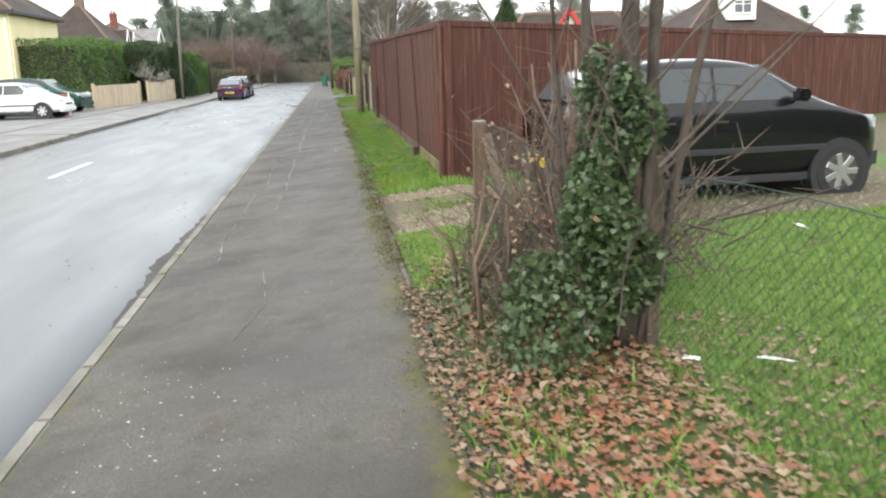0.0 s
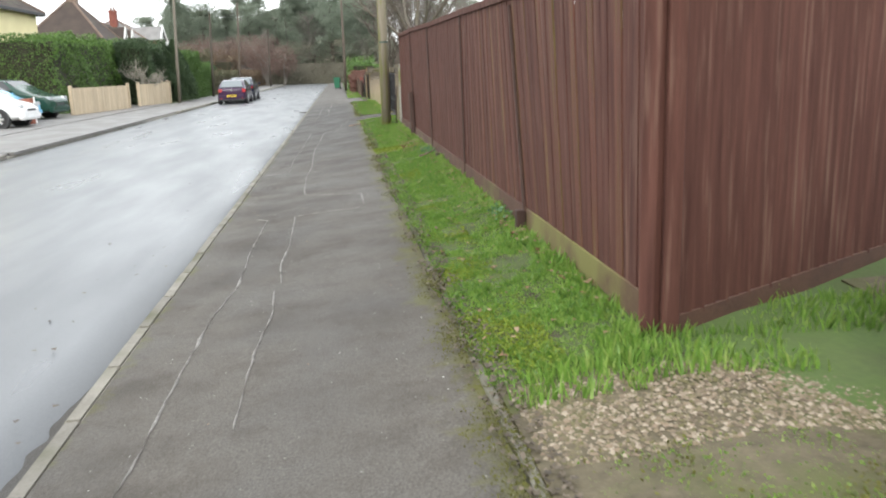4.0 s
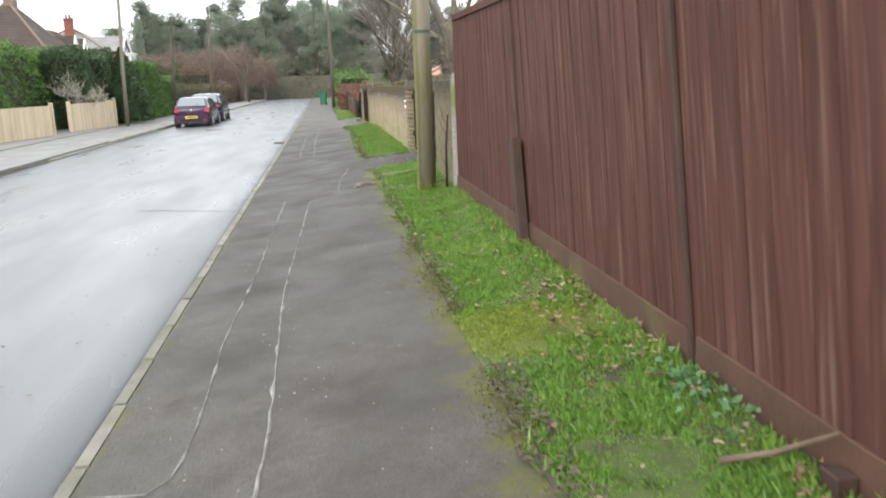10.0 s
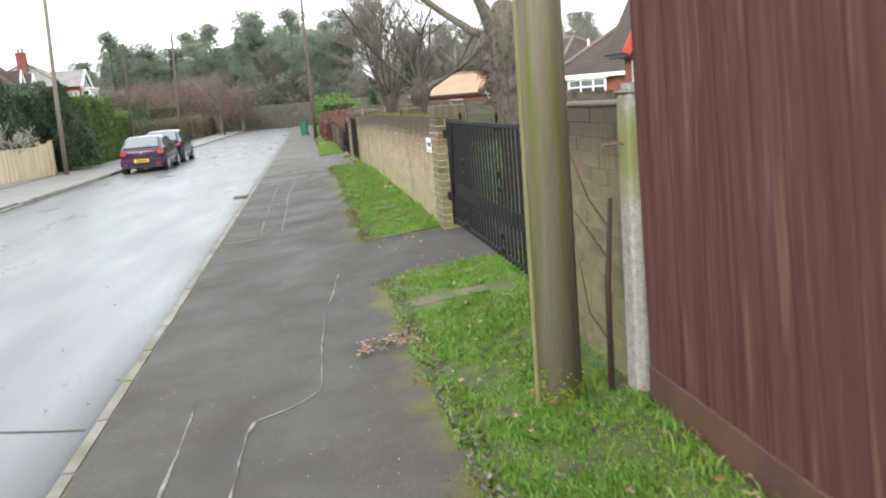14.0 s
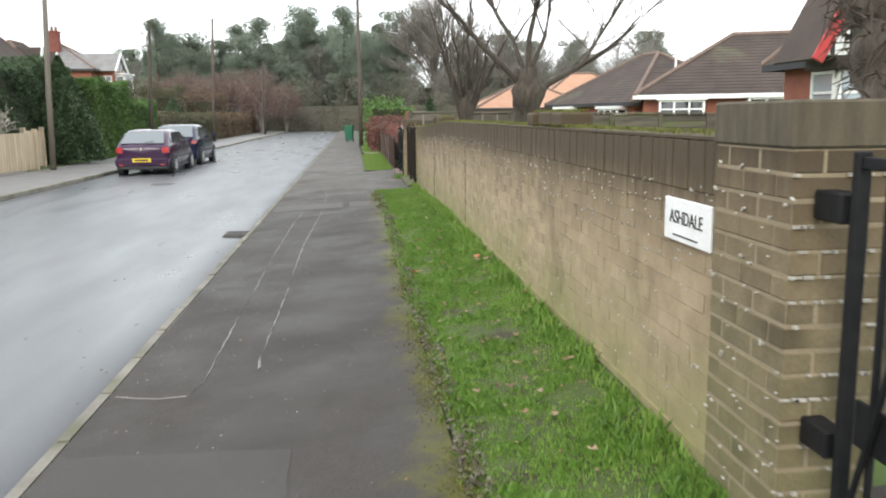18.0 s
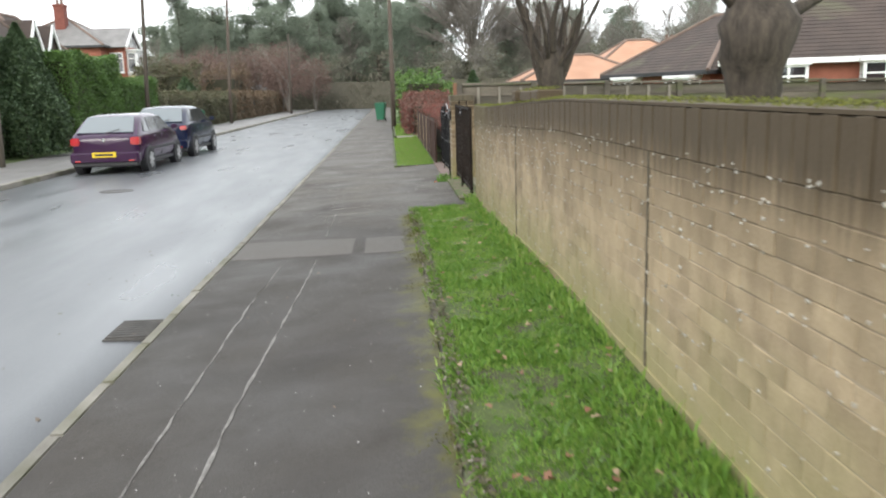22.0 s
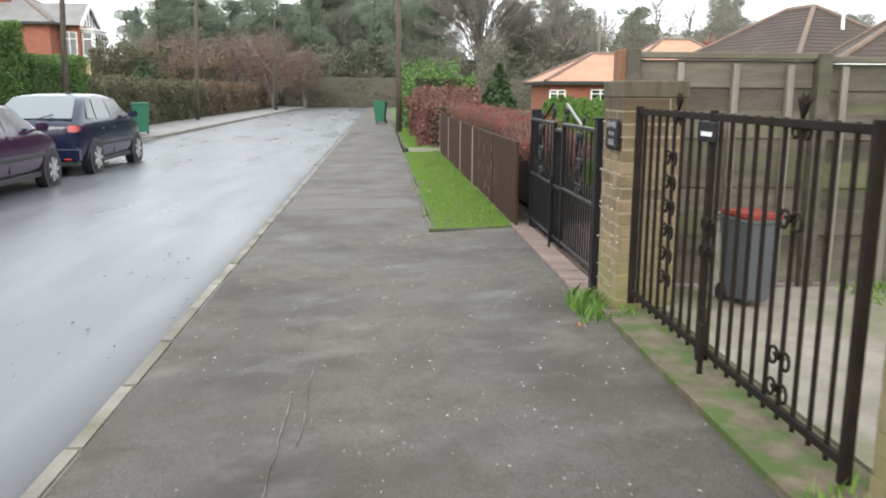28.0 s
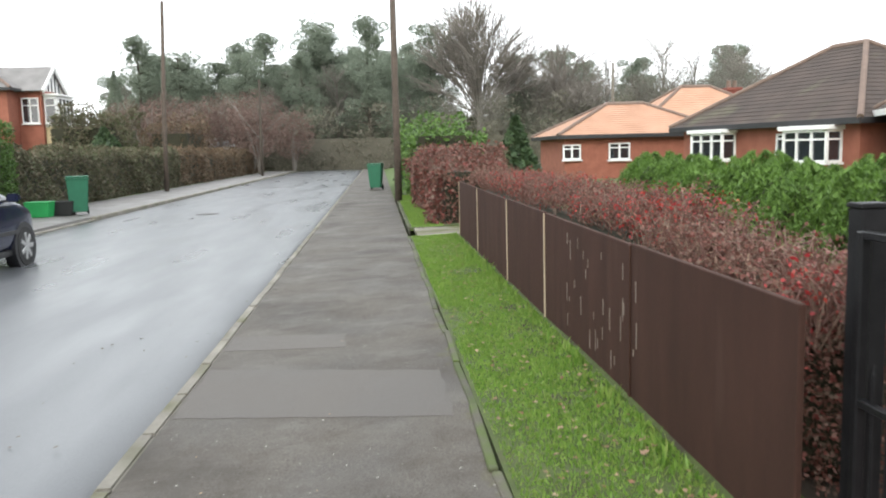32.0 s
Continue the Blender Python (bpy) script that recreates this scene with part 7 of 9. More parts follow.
def berberis(y0, y1):
    """A shaggy thicket: arching twigs of two colours, small leaves along them, scarlet sprays, round a block coloured
    as inner shade.
    """
    t = thing("berberis_hedge", (3.3, (y0 + y1) / 2, 0.15), "shaggy red-brown hedge with scarlet leaves above the brown panels", "hedge", "hedges")
    part("hedge_core", box(2.9, 3.3, y0 + 0.25, y1 - 0.1, 0.1, 0.86, 0.12), M_HEDGESHADE, t)
    tops = lambda y: 0.98 + 0.17 * min(1.0, max(0.0, (y - 54.6) / 2.0)) + 0.06 * noise.noise((y * 0.9, 2, 2)) + 0.05 * noise.noise((y * 3.4, 7, 2))
    red, tan, spots, scarlet = bmesh.new(), bmesh.new(), [], []
    r = random.Random(17)
    for k in range(3600):
        x, y = r.uniform(2.82, 3.38), y0 + 0.12 + (y1 - y0 - 0.15) * r.random() ** 1.5
        z = tops(y) - 0.06 * abs(noise.noise((x * 5, y * 3, 9)))
        a, l = r.uniform(0, 6.283), r.uniform(0.08, 0.24)
        out = Vector((math.cos(a) * l, math.sin(a) * l, 0))
        p = Vector((x, y, z - r.uniform(0.12, 0.25)))
        mid = p + out * 0.45 + Vector((0, 0, r.uniform(0.08, 0.2)))
        tip = p + out * 1.15 + Vector((0, 0, r.uniform(-0.05, 0.22)))
        mid.x, tip.x = max(mid.x, 2.73), max(tip.x, 2.72)
        tube(tan if r.random() < 0.3 else red, [tuple(p), tuple(mid), tuple(tip)], [0.004, 0.003, 0.0014], 3, False)
        bright = noise.noise((x * 1.5, y * 0.9, 4.0)) > 0.16
        for j in range(6):
            q = mid.lerp(tip, r.random()) + Vector((r.gauss(0, 0.025), r.gauss(0, 0.025), r.gauss(0, 0.025)))
            (scarlet if bright and r.random() < 0.6 else spots).append(tuple(q))
    # the face behind the panels, the top and the open end toward the gates
    for k in range(12000):
        x, y = (r.uniform(2.8, 3.4), y0 + 0.15 + (y1 - y0 - 0.2) * r.random()) if k % 3 else (r.uniform(2.84, 3.35), y0 + 0.1 + r.random() * 0.25)
        z = tops(y) - 0.1 - 0.12 * r.random() if k % 3 else 0.2 + (tops(y) - 0.3) * r.random()
        spots.append((x, y, z))
    part("twig_mass", red, M_PINKTWIG, t)["kind"] = "stuff"
    part("tan_twig_mass", tan, M_TANTWIG, t, "pale arching twigs")["kind"] = "stuff"
    attach("leaf_mass", cards("leaf_mass", np.array(spots), 0.014), M_REDHEDGE, t)["kind"] = "stuff"
    attach("scarlet_sprays", cards("scarlet_sprays", np.array(scarlet), 0.014), M_REDBERRY, t, "bright scarlet leaves")["kind"] = "stuff"


berberis(53.75, 64.3)
hedge("beech_roadside_hedge", "rounded russet hedge beside the verge", 2.35, 3.8, 66.6, 77, 0.05, 1.3, 0.05, M_REDHEDGE, 22000, 0.2, twigs=300)


def cypress_bush(x, y, z, h, r, n, mat, label, name="cypress_shrub", group="row of cypress shrubs"):
    """A dense rounded evergreen: foliage over a tapering lumpy body round a dark core that paints the inner shade."""
    t = thing(name, (x, y, z), label, "shrub", group)
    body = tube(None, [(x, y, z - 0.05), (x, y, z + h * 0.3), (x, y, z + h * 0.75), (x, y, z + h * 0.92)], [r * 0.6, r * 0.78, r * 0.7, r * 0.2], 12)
    part("shrub_core", body, M_HEDGESHADE, t, smooth=True)
    f, a = rng.random(n), rng.random(n) * 6.283
    prof = np.interp(f, [0, 0.2, 0.7, 0.9, 1.0], [0.85, 1.0, 1.0, 0.86, 0.35])
    lump = 1 + 0.11 * np.sin(4 * a + 7 * f + x) + 0.09 * np.sin(9 * a - 15 * f + y) + 0.05 * np.sin(23 * a + 31 * f)
    rad = r * prof * lump * (0.84 + 0.18 * rng.random(n))
    p = np.stack([x + np.cos(a) * rad, y + np.sin(a) * rad, z + f * h * (1 + 0.05 * np.sin(3 * a + x * 5))], 1)
    attach("foliage", cards("foliage", p, 0.012, 4.5, 0.8), mat, t)["kind"] = "stuff"
    return t


for k in range(10):
    cypress_bush(4.62 + 0.1 * math.sin(k * 2.1), 55.85 + k * 0.58, 0.14, 1.15 + 0.05 * math.sin(k * 1.7 + 1), 0.37 + 0.03 * math.sin(k * 2.6), 24000, M_LIVEGREEN, "bright green dense cypress shrub in a row behind the gates")
cypress_bush(8.9, 64.6, 0.0, 1.0, 0.6, 6000, M_DARKGREEN, "clipped round dark green shrub in the front garden", "round_shrub", "clipped shrubs")
hedge("laurel_bush", "rounded green laurel bush by the pole", 2.4, 4.6, 78, 84, 0.0, 2.2, 0.09, M_CYPRESS, 4000, 0.4)
M_YELLOWSHRUB = leafy("yellow_green_shrub_leaves", [(0.14, 0.16, 0.04), (0.2, 0.2, 0.06), (0.09, 0.11, 0.03)], 0.6, 0.25)
hedge("drive_shrub", "small yellow-green shrub beside the paved drive", 4.95, 5.35, 55.3, 55.75, 0.12, 0.5, 0.025, M_YELLOWSHRUB, 1300, 0.14)
hedge("evergreen_far_shrub", "dark green shrub by the far pole", 2.6, 4.4, 84, 92, 0.0, 1.9, 0.12, M_DARKGREEN, 3000, 0.4)


def bare_tree(name, label, at, h, r, levels=4, spread=0.6, seed=1, kids=4, trunk=0.35, up=0.35, mat=None, twig_mat=None, group="bare trees", sides=9, min_r=0.004, knob=0.0):
    """A leafless tree: trunk, limbs and twigs by forking."""
    rd = random.Random(seed)
    t = thing(name, at, label, "tree", group)
    trunk_bm, limb_bm, twig_bm = bmesh.new(), bmesh.new(), bmesh.new()

    def grow(p, d, length, rad, lev):
        n = 22 if lev == 0 and knob else 4 if lev < 2 else 3
        pts, rr = [p], [rad]
        q = p.copy()
        dd = d.copy()
        for k in range(n):
            j = 0.01 if lev == 0 and knob else 0.16
            dd = (dd + Vector((rd.gauss(0, j), rd.gauss(0, j), rd.gauss(0, 0.08) + (up * 0.25 if lev else 0)))).normalized()
            q = q + dd * length / n
            pts.append(q.copy())
            rr.append(max(min_r, rad * (1 - (0.2 if lev == 0 and knob else 0.45) * (k + 1) / n)))
        bm = trunk_bm if lev == 0 else limb_bm if lev < 3 else twig_bm
        tube(bm, pts, rr, 28 if lev == 0 and knob else max(3, sides - 2 * lev), lev < 2)
        if lev >= levels:
            return
        for k in range(kids if lev else kids + 1):
            f = rd.uniform(0.45, 1.0) if lev else rd.uniform(0.75, 1.0)
            i = min(n - 1, int(f * n))
            b = pts[i].lerp(pts[i + 1], f * n - i)
            side = Vector((rd.gauss(0, 1), rd.gauss(0, 1), rd.gauss(0, 0.4))).normalized()
            nd = (dd * (1 - spread) + side * spread + Vector((0, 0, up * 0.5))).normalized()
            grow(b, nd, length * rd.uniform(0.55, 0.85), max(min_r, rr[i] * (rd.uniform(0.28, 0.42) if lev == 0 and knob else rd.uniform(0.45, 0.65))), lev + 1)

    base = Vector(at)
    grow(base - Vector((0, 0, 0.2)), Vector((0, 0, 1)), h * trunk, r, 0)
    if knob:
        # burrs and swellings of the old bark
        for v in trunk_bm.verts:
            away = v.co - base
            away.z = 0
            if away.length > 1e-4:
                f = noise.noise(v.co * 3.1) * 0.9 + noise.noise(v.co * 9.0) * 0.85
                v.co += away.normalized() * (knob * f + 0.25 * r * max(0.0, 1 - (v.co.z - base.z) / 0.5) + 0.5 * r * math.exp(-((v.co.z - base.z - 0.26 * h) / 0.3) ** 2) * (1 + noise.noise(v.co * 5.0)))
    part("trunk", trunk_bm, mat or M_BARK, t, smooth=True)
    if limb_bm.verts:
        part("limb_crown", limb_bm, mat or M_BARK, t, smooth=True)
    if twig_bm.verts:
        part("twig_mass", twig_bm, twig_mat or M_TWIG, t)["kind"] = "stuff"
    return t


M_LIMEBARK = shade("grey_lime_bark", (0.06, 0.05, 0.039), (0.165, 0.142, 0.113), 9, 0.95, 1.0, 26, stretch=(3, 3, 0.7), third=(0.085, 0.088, 0.05), third_size=2.2, third_cut=(0.55, 0.7))


def burr_tree(x, y, z):
    """An old pollard: short trunk, a swollen burred head bristling with fine shoots, long arching limbs."""
    rd = random.Random(5)
    t = thing("pollarded_lime", (x, y, z), "thick gnarled bare tree behind the gate with burrs on its trunk", "tree", "bare trees")
    profile = ((-0.2, 0.29), (0.0, 0.25), (0.15, 0.2), (0.4, 0.178), (0.7, 0.172), (0.95, 0.19), (1.15, 0.225), (1.35, 0.25), (1.6, 0.275), (1.85, 0.285), (2.1, 0.26), (2.35, 0.2), (2.5, 0.1))
    zs = [p[0] for p in profile]
    rs = [p[1] for p in profile]
    steps = [-0.2 + 2.7 * k / 60 for k in range(61)]
    trunk = tube(None, [(x + 0.03 * math.sin(h * 1.7), y, z + h) for h in steps], [float(np.interp(h, zs, rs)) for h in steps], 40)
    for v in trunk.verts:
        away = Vector((v.co.x - x, v.co.y - y, 0))
        if away.length > 1e-3:
            burr = math.exp(-((v.co.z - z - 1.75) / 0.6) ** 2)
            f = 0.018 * noise.noise(v.co * 4) + 0.012 * noise.noise((v.co.x * 14, v.co.y * 14, v.co.z * 4)) + burr * (0.085 * abs(noise.noise(v.co * 5.2)) + 0.05 * noise.noise(v.co * 11))
            v.co += away.normalized() * f
    part("trunk", trunk, M_LIMEBARK, t, smooth=True)
    limbs, shoots = bmesh.new(), bmesh.new()
    for d, l, r0 in (((-0.75, 0.75, 0.42), 2.6, 0.055), ((-0.5, -0.3, 0.9), 2.8, 0.06), ((0.3, 0.8, 0.7), 2.8, 0.07), ((0.7, -0.3, 0.75), 2.7, 0.065), ((0.1, 0.1, 1.0), 3.0, 0.075), ((-0.35, 0.5, 0.95), 2.8, 0.06), ((0.8, 0.5, 0.5), 2.4, 0.05), ((0.2, -0.7, 0.8), 2.5, 0.055)):
        d = Vector(d).normalized()
        p = Vector((x, y, z + rd.uniform(1.7, 2.25))) + Vector((d.x, d.y, 0)) * 0.15
        pts = [p.copy()]
        for k in range(7):
            d = (d + Vector((rd.gauss(0, 0.09), rd.gauss(0, 0.09), 0.05))).normalized()
            p = p + d * l / 7
            pts.append(p.copy())
        tube(limbs, pts, [r0 * (1 - 0.1 * k) for k in range(8)], 10, False)
        for k in range(16):
            i = rd.randint(2, 6)
            q = pts[i].lerp(pts[i + 1], rd.random())
            v = (d + Vector((rd.gauss(0, 0.6), rd.gauss(0, 0.6), rd.gauss(0.15, 0.4)))).normalized() * rd.uniform(0.4, 1.1)
            e = q + v
            m = q + v * 0.5 + Vector((rd.gauss(0, 0.06), rd.gauss(0, 0.06), 0))
            tube(limbs, [q, m, e], [0.018, 0.012, 0.004], 6, False)
            for n in range(4):
                s0 = m.lerp(e, rd.random())
                tube(shoots, [s0, s0 + Vector((rd.gauss(0, 0.18), rd.gauss(0, 0.18), rd.gauss(0.1, 0.16)))], [0.005, 0.002], 4, False)
    for k in range(620):
        a, h = rd.uniform(0, 6.283), rd.gauss(1.75, 0.28)
        r0 = float(np.interp(h, zs, rs)) + 0.01
        p = Vector((x + math.cos(a) * r0, y + math.sin(a) * r0, z + h))
        out = Vector((math.cos(a), math.sin(a), 0))
        l = rd.uniform(0.08, 0.3)
        side = Vector((-out.y, out.x, 0)) * rd.gauss(0, 0.5)
        m = p + (out * 0.5 + side * 0.6 + Vector((0, 0, rd.gauss(0.1, 0.35)))) * l * 0.5
        tube(shoots, [p, m, m + (side + out * 0.25 + Vector((0, 0, rd.gauss(-0.15, 0.6)))) * l * 0.6], [0.006, 0.004, 0.0018], 4, False)
    part("limb_crown", limbs, M_LIMEBARK, t, smooth=True)
    part("shoot_crown", shoots, M_TWIG, t, "fine shoots bristling from the burrs")["kind"] = "stuff"
    return t


burr_tree(3.88, 34.2, 0.3)
bare_tree("spreading_bare_tree", "bare spreading tree with thick limbs behind the garden wall", (3.87, 41.8, 0.3), 6.2, 0.15, 4, 0.55, 9, 4, 0.34, 0.35, knob=0.06)


def pollard(at, h, seed, label):
    rd = random.Random(seed)
    t = thing("pollard_tree", at, label, "tree", "bare trees")
    b = Vector(at)
    part("trunk", tube(None, [b - Vector((0, 0, 0.2)), b + Vector((0.02, 0, 0.5)), b + Vector((0.0, 0.02, 1.1)), b + Vector((0.03, 0, 1.4)), b + Vector((0, 0, 1.65)), b + Vector((0.02, 0, 1.85)), b + Vector((0, 0, 2.0))], [0.16, 0.12, 0.13, 0.15, 0.18, 0.16, 0.07], 16), M_BARK, t, smooth=True)
    bm = bmesh.new()
    twigs = bmesh.new()
    for k in range(15):
        a, s = rd.uniform(0, 6.28), rd.uniform(0.1, 0.62)
        p0 = b + Vector((math.cos(a) * 0.1, math.sin(a) * 0.14, rd.uniform(1.4, 1.9)))
        l = rd.uniform(0.55, 0.95) * h
        pts = [p0]
        for f in (0.2, 0.4, 0.6, 0.8, 1.0):
            pts.append(p0 + Vector((math.cos(a) * s * l * f ** 0.8 + rd.gauss(0, 0.035), math.sin(a) * s * l * f ** 0.8 + rd.gauss(0, 0.035), l * f)))
        r = rd.uniform(0.022, 0.042)
        tube(bm, pts, [r * 1.5, r, r * 0.85, r * 0.65, r * 0.45, r * 0.2], 7, False)
        for j in range(7):
            i = rd.randint(1, 4)
            q = pts[i].lerp(pts[i + 1], rd.random())
            e = q + Vector((rd.gauss(0, 0.22), rd.gauss(0, 0.22), rd.uniform(0.2, 0.7)))
            tube(twigs, [q, q.lerp(e, 0.5) + Vector((rd.gauss(0, 0.04), rd.gauss(0, 0.04), 0)), e], [0.009, 0.006, 0.002], 4, False)
    part("stem_crown", bm, M_BARK, t, "gnarled upright stems", smooth=True)
    part("shoot_crown", twigs, M_TWIG, t)["kind"] = "stuff"
    return t


pollard((3.8, 47.8, 0.16), 2.2, 3, "bare multi-stemmed tree fanning up behind the wall end")

# garden trees across the road
M_PALEBARK = shade("pale_grey_bark", (0.2, 0.18, 0.15), (0.36, 0.33, 0.28), 6, 0.85, 0.3, 30)
bare_tree("small_bare_tree", "small pale bare tree behind the pale fence", (-9.35, 55.9, 0.05), 2.9, 0.06, 4, 0.62, 21, 4, 0.4, 0.3, M_PALEBARK, M_PALEBARK, min_r=0.009)
def dome_tree(x, y, h, r, label, seed, n=26):
    """A round-headed leafless tree seen far off: limbs fanning into a dome of fine branches."""
    rd = random.Random(seed)
    t = thing("big_bare_tree", (x, y, 0), label, "tree", "bare trees")
    part("trunk", tube(None, [(x, y, -0.3), (x + 0.1, y, h * 0.2), (x, y, h * 0.42)], [r * 0.09, r * 0.075, r * 0.055], 10), M_FARTWIG, t, smooth=True)
    limbs, fine = bmesh.new(), bmesh.new()
    for k in range(n):
        a, e = rd.uniform(0, 6.283), math.acos(rd.uniform(0.05, 1.0))
        d = Vector((math.cos(a) * math.sin(e), math.sin(a) * math.sin(e), math.cos(e)))
        b = Vector((x, y, h * rd.uniform(0.22, 0.42)))
        tip = Vector((x + d.x * r, y + d.y * r, h * 0.42 + d.z * h * 0.57)) * 1.0
        mid = b.lerp(tip, 0.5) + Vector((rd.gauss(0, 0.2), rd.gauss(0, 0.2), h * 0.05))
        tube(limbs, [b, mid, tip], [0.13, 0.08, 0.03], 5, False)
        for j in range(16):
            q = mid.lerp(tip, rd.uniform(-0.1, 0.95)) if j % 4 else b.lerp(mid, rd.uniform(0.5, 1))
            v = (d * 0.9 + Vector((rd.gauss(0, 0.5), rd.gauss(0, 0.5), rd.uniform(0.1, 0.9)))).normalized() * rd.uniform(0.12, 0.26) * h
            w = q + v * 0.5 + Vector((rd.gauss(0, 0.15), rd.gauss(0, 0.15), 0))
            tube(fine, [q, w, q + v], [0.045, 0.035, 0.018], 3, False)
            for i in range(5):
                s0 = q.lerp(q + v, rd.uniform(0.3, 1))
                tube(fine, [s0, s0 + (v.normalized() + Vector((rd.gauss(0, 0.5), rd.gauss(0, 0.5), rd.gauss(0.1, 0.4)))) * rd.uniform(0.6, 1.5)], [0.026, 0.012], 3, False)
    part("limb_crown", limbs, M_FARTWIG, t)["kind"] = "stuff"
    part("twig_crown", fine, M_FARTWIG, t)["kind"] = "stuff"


dome_tree(12.4, 140, 16.2, 5.6, "large round-headed bare tree rising over the woods", 31, 46)
dome_tree(21.5, 140, 11.5, 2.8, "smaller bare tree rising over the woods", 33, 14)
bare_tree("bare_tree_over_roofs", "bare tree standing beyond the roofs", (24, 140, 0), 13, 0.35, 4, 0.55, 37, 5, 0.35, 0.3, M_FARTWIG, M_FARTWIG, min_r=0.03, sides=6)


# ---- far woods ----
def pine_model(seed, h, r):
    """A Scots pine built at the origin: leaning bare trunk, a few limbs, flat clumps of needles."""
    rd = np.random.default_rng(seed)
    t = new("pine_tree")
    tagged(t, "tall dark Scots pine in the woods", "tree", "pines of the woods")
    lean = rd.normal(0, 0.4, 2)
    part("trunk", tube(None, [(0, 0, -0.3), (lean[0] * 0.4, lean[1] * 0.4, h * 0.5), (lean[0], lean[1], h * 0.95)], [0.3, 0.22, 0.07], 7), M_BARK, t, local=True, smooth=True)
    cs, bm = [], bmesh.new()
    for k in range(58):
        z = h * rd.uniform(0.3, 0.97)
        a = rd.uniform(0, 6.28)
        s = r * rd.uniform(0.15, 0.95) * (1.15 - 0.8 * (z / h - 0.36))
        c = np.array([math.cos(a) * s, math.sin(a) * s, z])
        tube(bm, [(lean[0] * z / h, lean[1] * z / h, z - 0.6), tuple(c)], [0.08, 0.03], 4, False)
        m = 420
        p = rd.normal(size=(m, 3))
        p /= np.linalg.norm(p, axis=1)[:, None]
        p *= rd.uniform(0.5, 1.0, m)[:, None] ** 0.5
        cs.append(c + p * np.array([r * 0.42, r * 0.42, r * 0.26]) * rd.uniform(0.6, 1.3))
    part("limb_crown", bm, M_BARK, t, local=True)
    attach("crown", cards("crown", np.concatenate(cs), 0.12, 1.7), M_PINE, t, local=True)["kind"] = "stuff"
    return t


def wood_model(seed, h):
    """A leafless woodland tree with a haze of twigs."""
    rd = random.Random(seed)
    t = new("woodland_tree")
    tagged(t, "leafless brown woodland tree", "tree", "bare trees of the woods")
    limbs, tw = bmesh.new(), []
    pts = [(0, 0, -0.3), (rd.gauss(0, 0.2), rd.gauss(0, 0.2), h * 0.4), (rd.gauss(0, 0.5), rd.gauss(0, 0.5), h * 0.9)]
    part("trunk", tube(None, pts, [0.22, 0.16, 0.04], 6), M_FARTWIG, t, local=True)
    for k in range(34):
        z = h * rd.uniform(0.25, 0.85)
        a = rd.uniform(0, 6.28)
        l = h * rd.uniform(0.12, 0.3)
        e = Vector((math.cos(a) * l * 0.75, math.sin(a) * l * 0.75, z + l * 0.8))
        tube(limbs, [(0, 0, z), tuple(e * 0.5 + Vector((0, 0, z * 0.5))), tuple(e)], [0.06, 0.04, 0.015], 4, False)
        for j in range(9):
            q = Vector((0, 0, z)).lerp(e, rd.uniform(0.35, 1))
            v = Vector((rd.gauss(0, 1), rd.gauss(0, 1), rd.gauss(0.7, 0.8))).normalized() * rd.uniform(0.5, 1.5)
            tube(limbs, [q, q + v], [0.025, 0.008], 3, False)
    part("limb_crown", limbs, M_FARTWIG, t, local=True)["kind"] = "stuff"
    rr = np.random.default_rng(seed)
    m = 3200
    p = rr.normal(size=(m, 3))
    p /= np.linalg.norm(p, axis=1)[:, None]
    p = p * (rr.random(m)[:, None] ** 0.4) * np.array([h * 0.24, h * 0.24, h * 0.33]) + np.array([0, 0, h * 0.62])
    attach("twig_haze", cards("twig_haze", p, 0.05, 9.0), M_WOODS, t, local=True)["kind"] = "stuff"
    return t


pines = [pine_model(40 + k, 15 + 1.2 * k, 3.1 + 0.3 * (k % 3)) for k in range(4)]
woods = [wood_model(60 + k, 10 + 1.5 * k) for k in range(4)]
rd = random.Random(11)


def plant(models, k, x, y, s):
    m = models[k % len(models)]
    if x - 1.33 < -0.3 * (y - 49.9):
        return
    if x < -7:
        s *= 0.82
    if 0.075 < (x - 1.33) / (y - 51) < 0.165:
        if m in pines:
            return
        s *= 0.8
    if not m.get("used"):
        m["used"] = 1
        m.matrix_basis = Matrix.Translation((x, y, 0)) @ Matrix.Rotation(rd.uniform(0, 6.28), 4, "Z") @ Matrix.Scale(s, 4)
    else:
        o = copy_thing(m, Matrix.Identity(4))
        o.matrix_basis = Matrix.Translation((x, y, 0)) @ Matrix.Rotation(rd.uniform(0, 6.28), 4, "Z") @ Matrix.Scale(s, 4)


for k in range(60):
    x = -30 + k * 0.75 + rd.uniform(-1, 1)
    plant(pines, k, x, rd.uniform(134, 172), rd.uniform(0.7, 0.95))
for k in range(60):
    x = -45 + k * 1.75 + rd.uniform(-1.5, 1.5)
    if -6.5 < x < 4:
        continue
    plant(woods, k, x, rd.uniform(127, 150), rd.uniform(0.65, 0.95))
for k in range(34):
    plant(woods if k % 3 == 0 else pines, k, rd.uniform(-13, 5), rd.uniform(131, 165), rd.uniform(0.55, 0.8))
for k in range(30):
    plant(pines if k % 2 else woods, k, 22 + k * 3.2 + rd.uniform(-1, 1), rd.uniform(165, 200), rd.uniform(0.6, 0.8))
for k in range(46):
    plant(woods if k % 4 else pines, k, 18 + k * 1.15 + rd.uniform(-1, 1), rd.uniform(142, 176), rd.uniform(0.66, 0.9))
for k in range(14):
    plant(woods, k, -15 - k * 2.0 + rd.uniform(-1, 1), rd.uniform(110, 128), rd.uniform(0.4, 0.6))
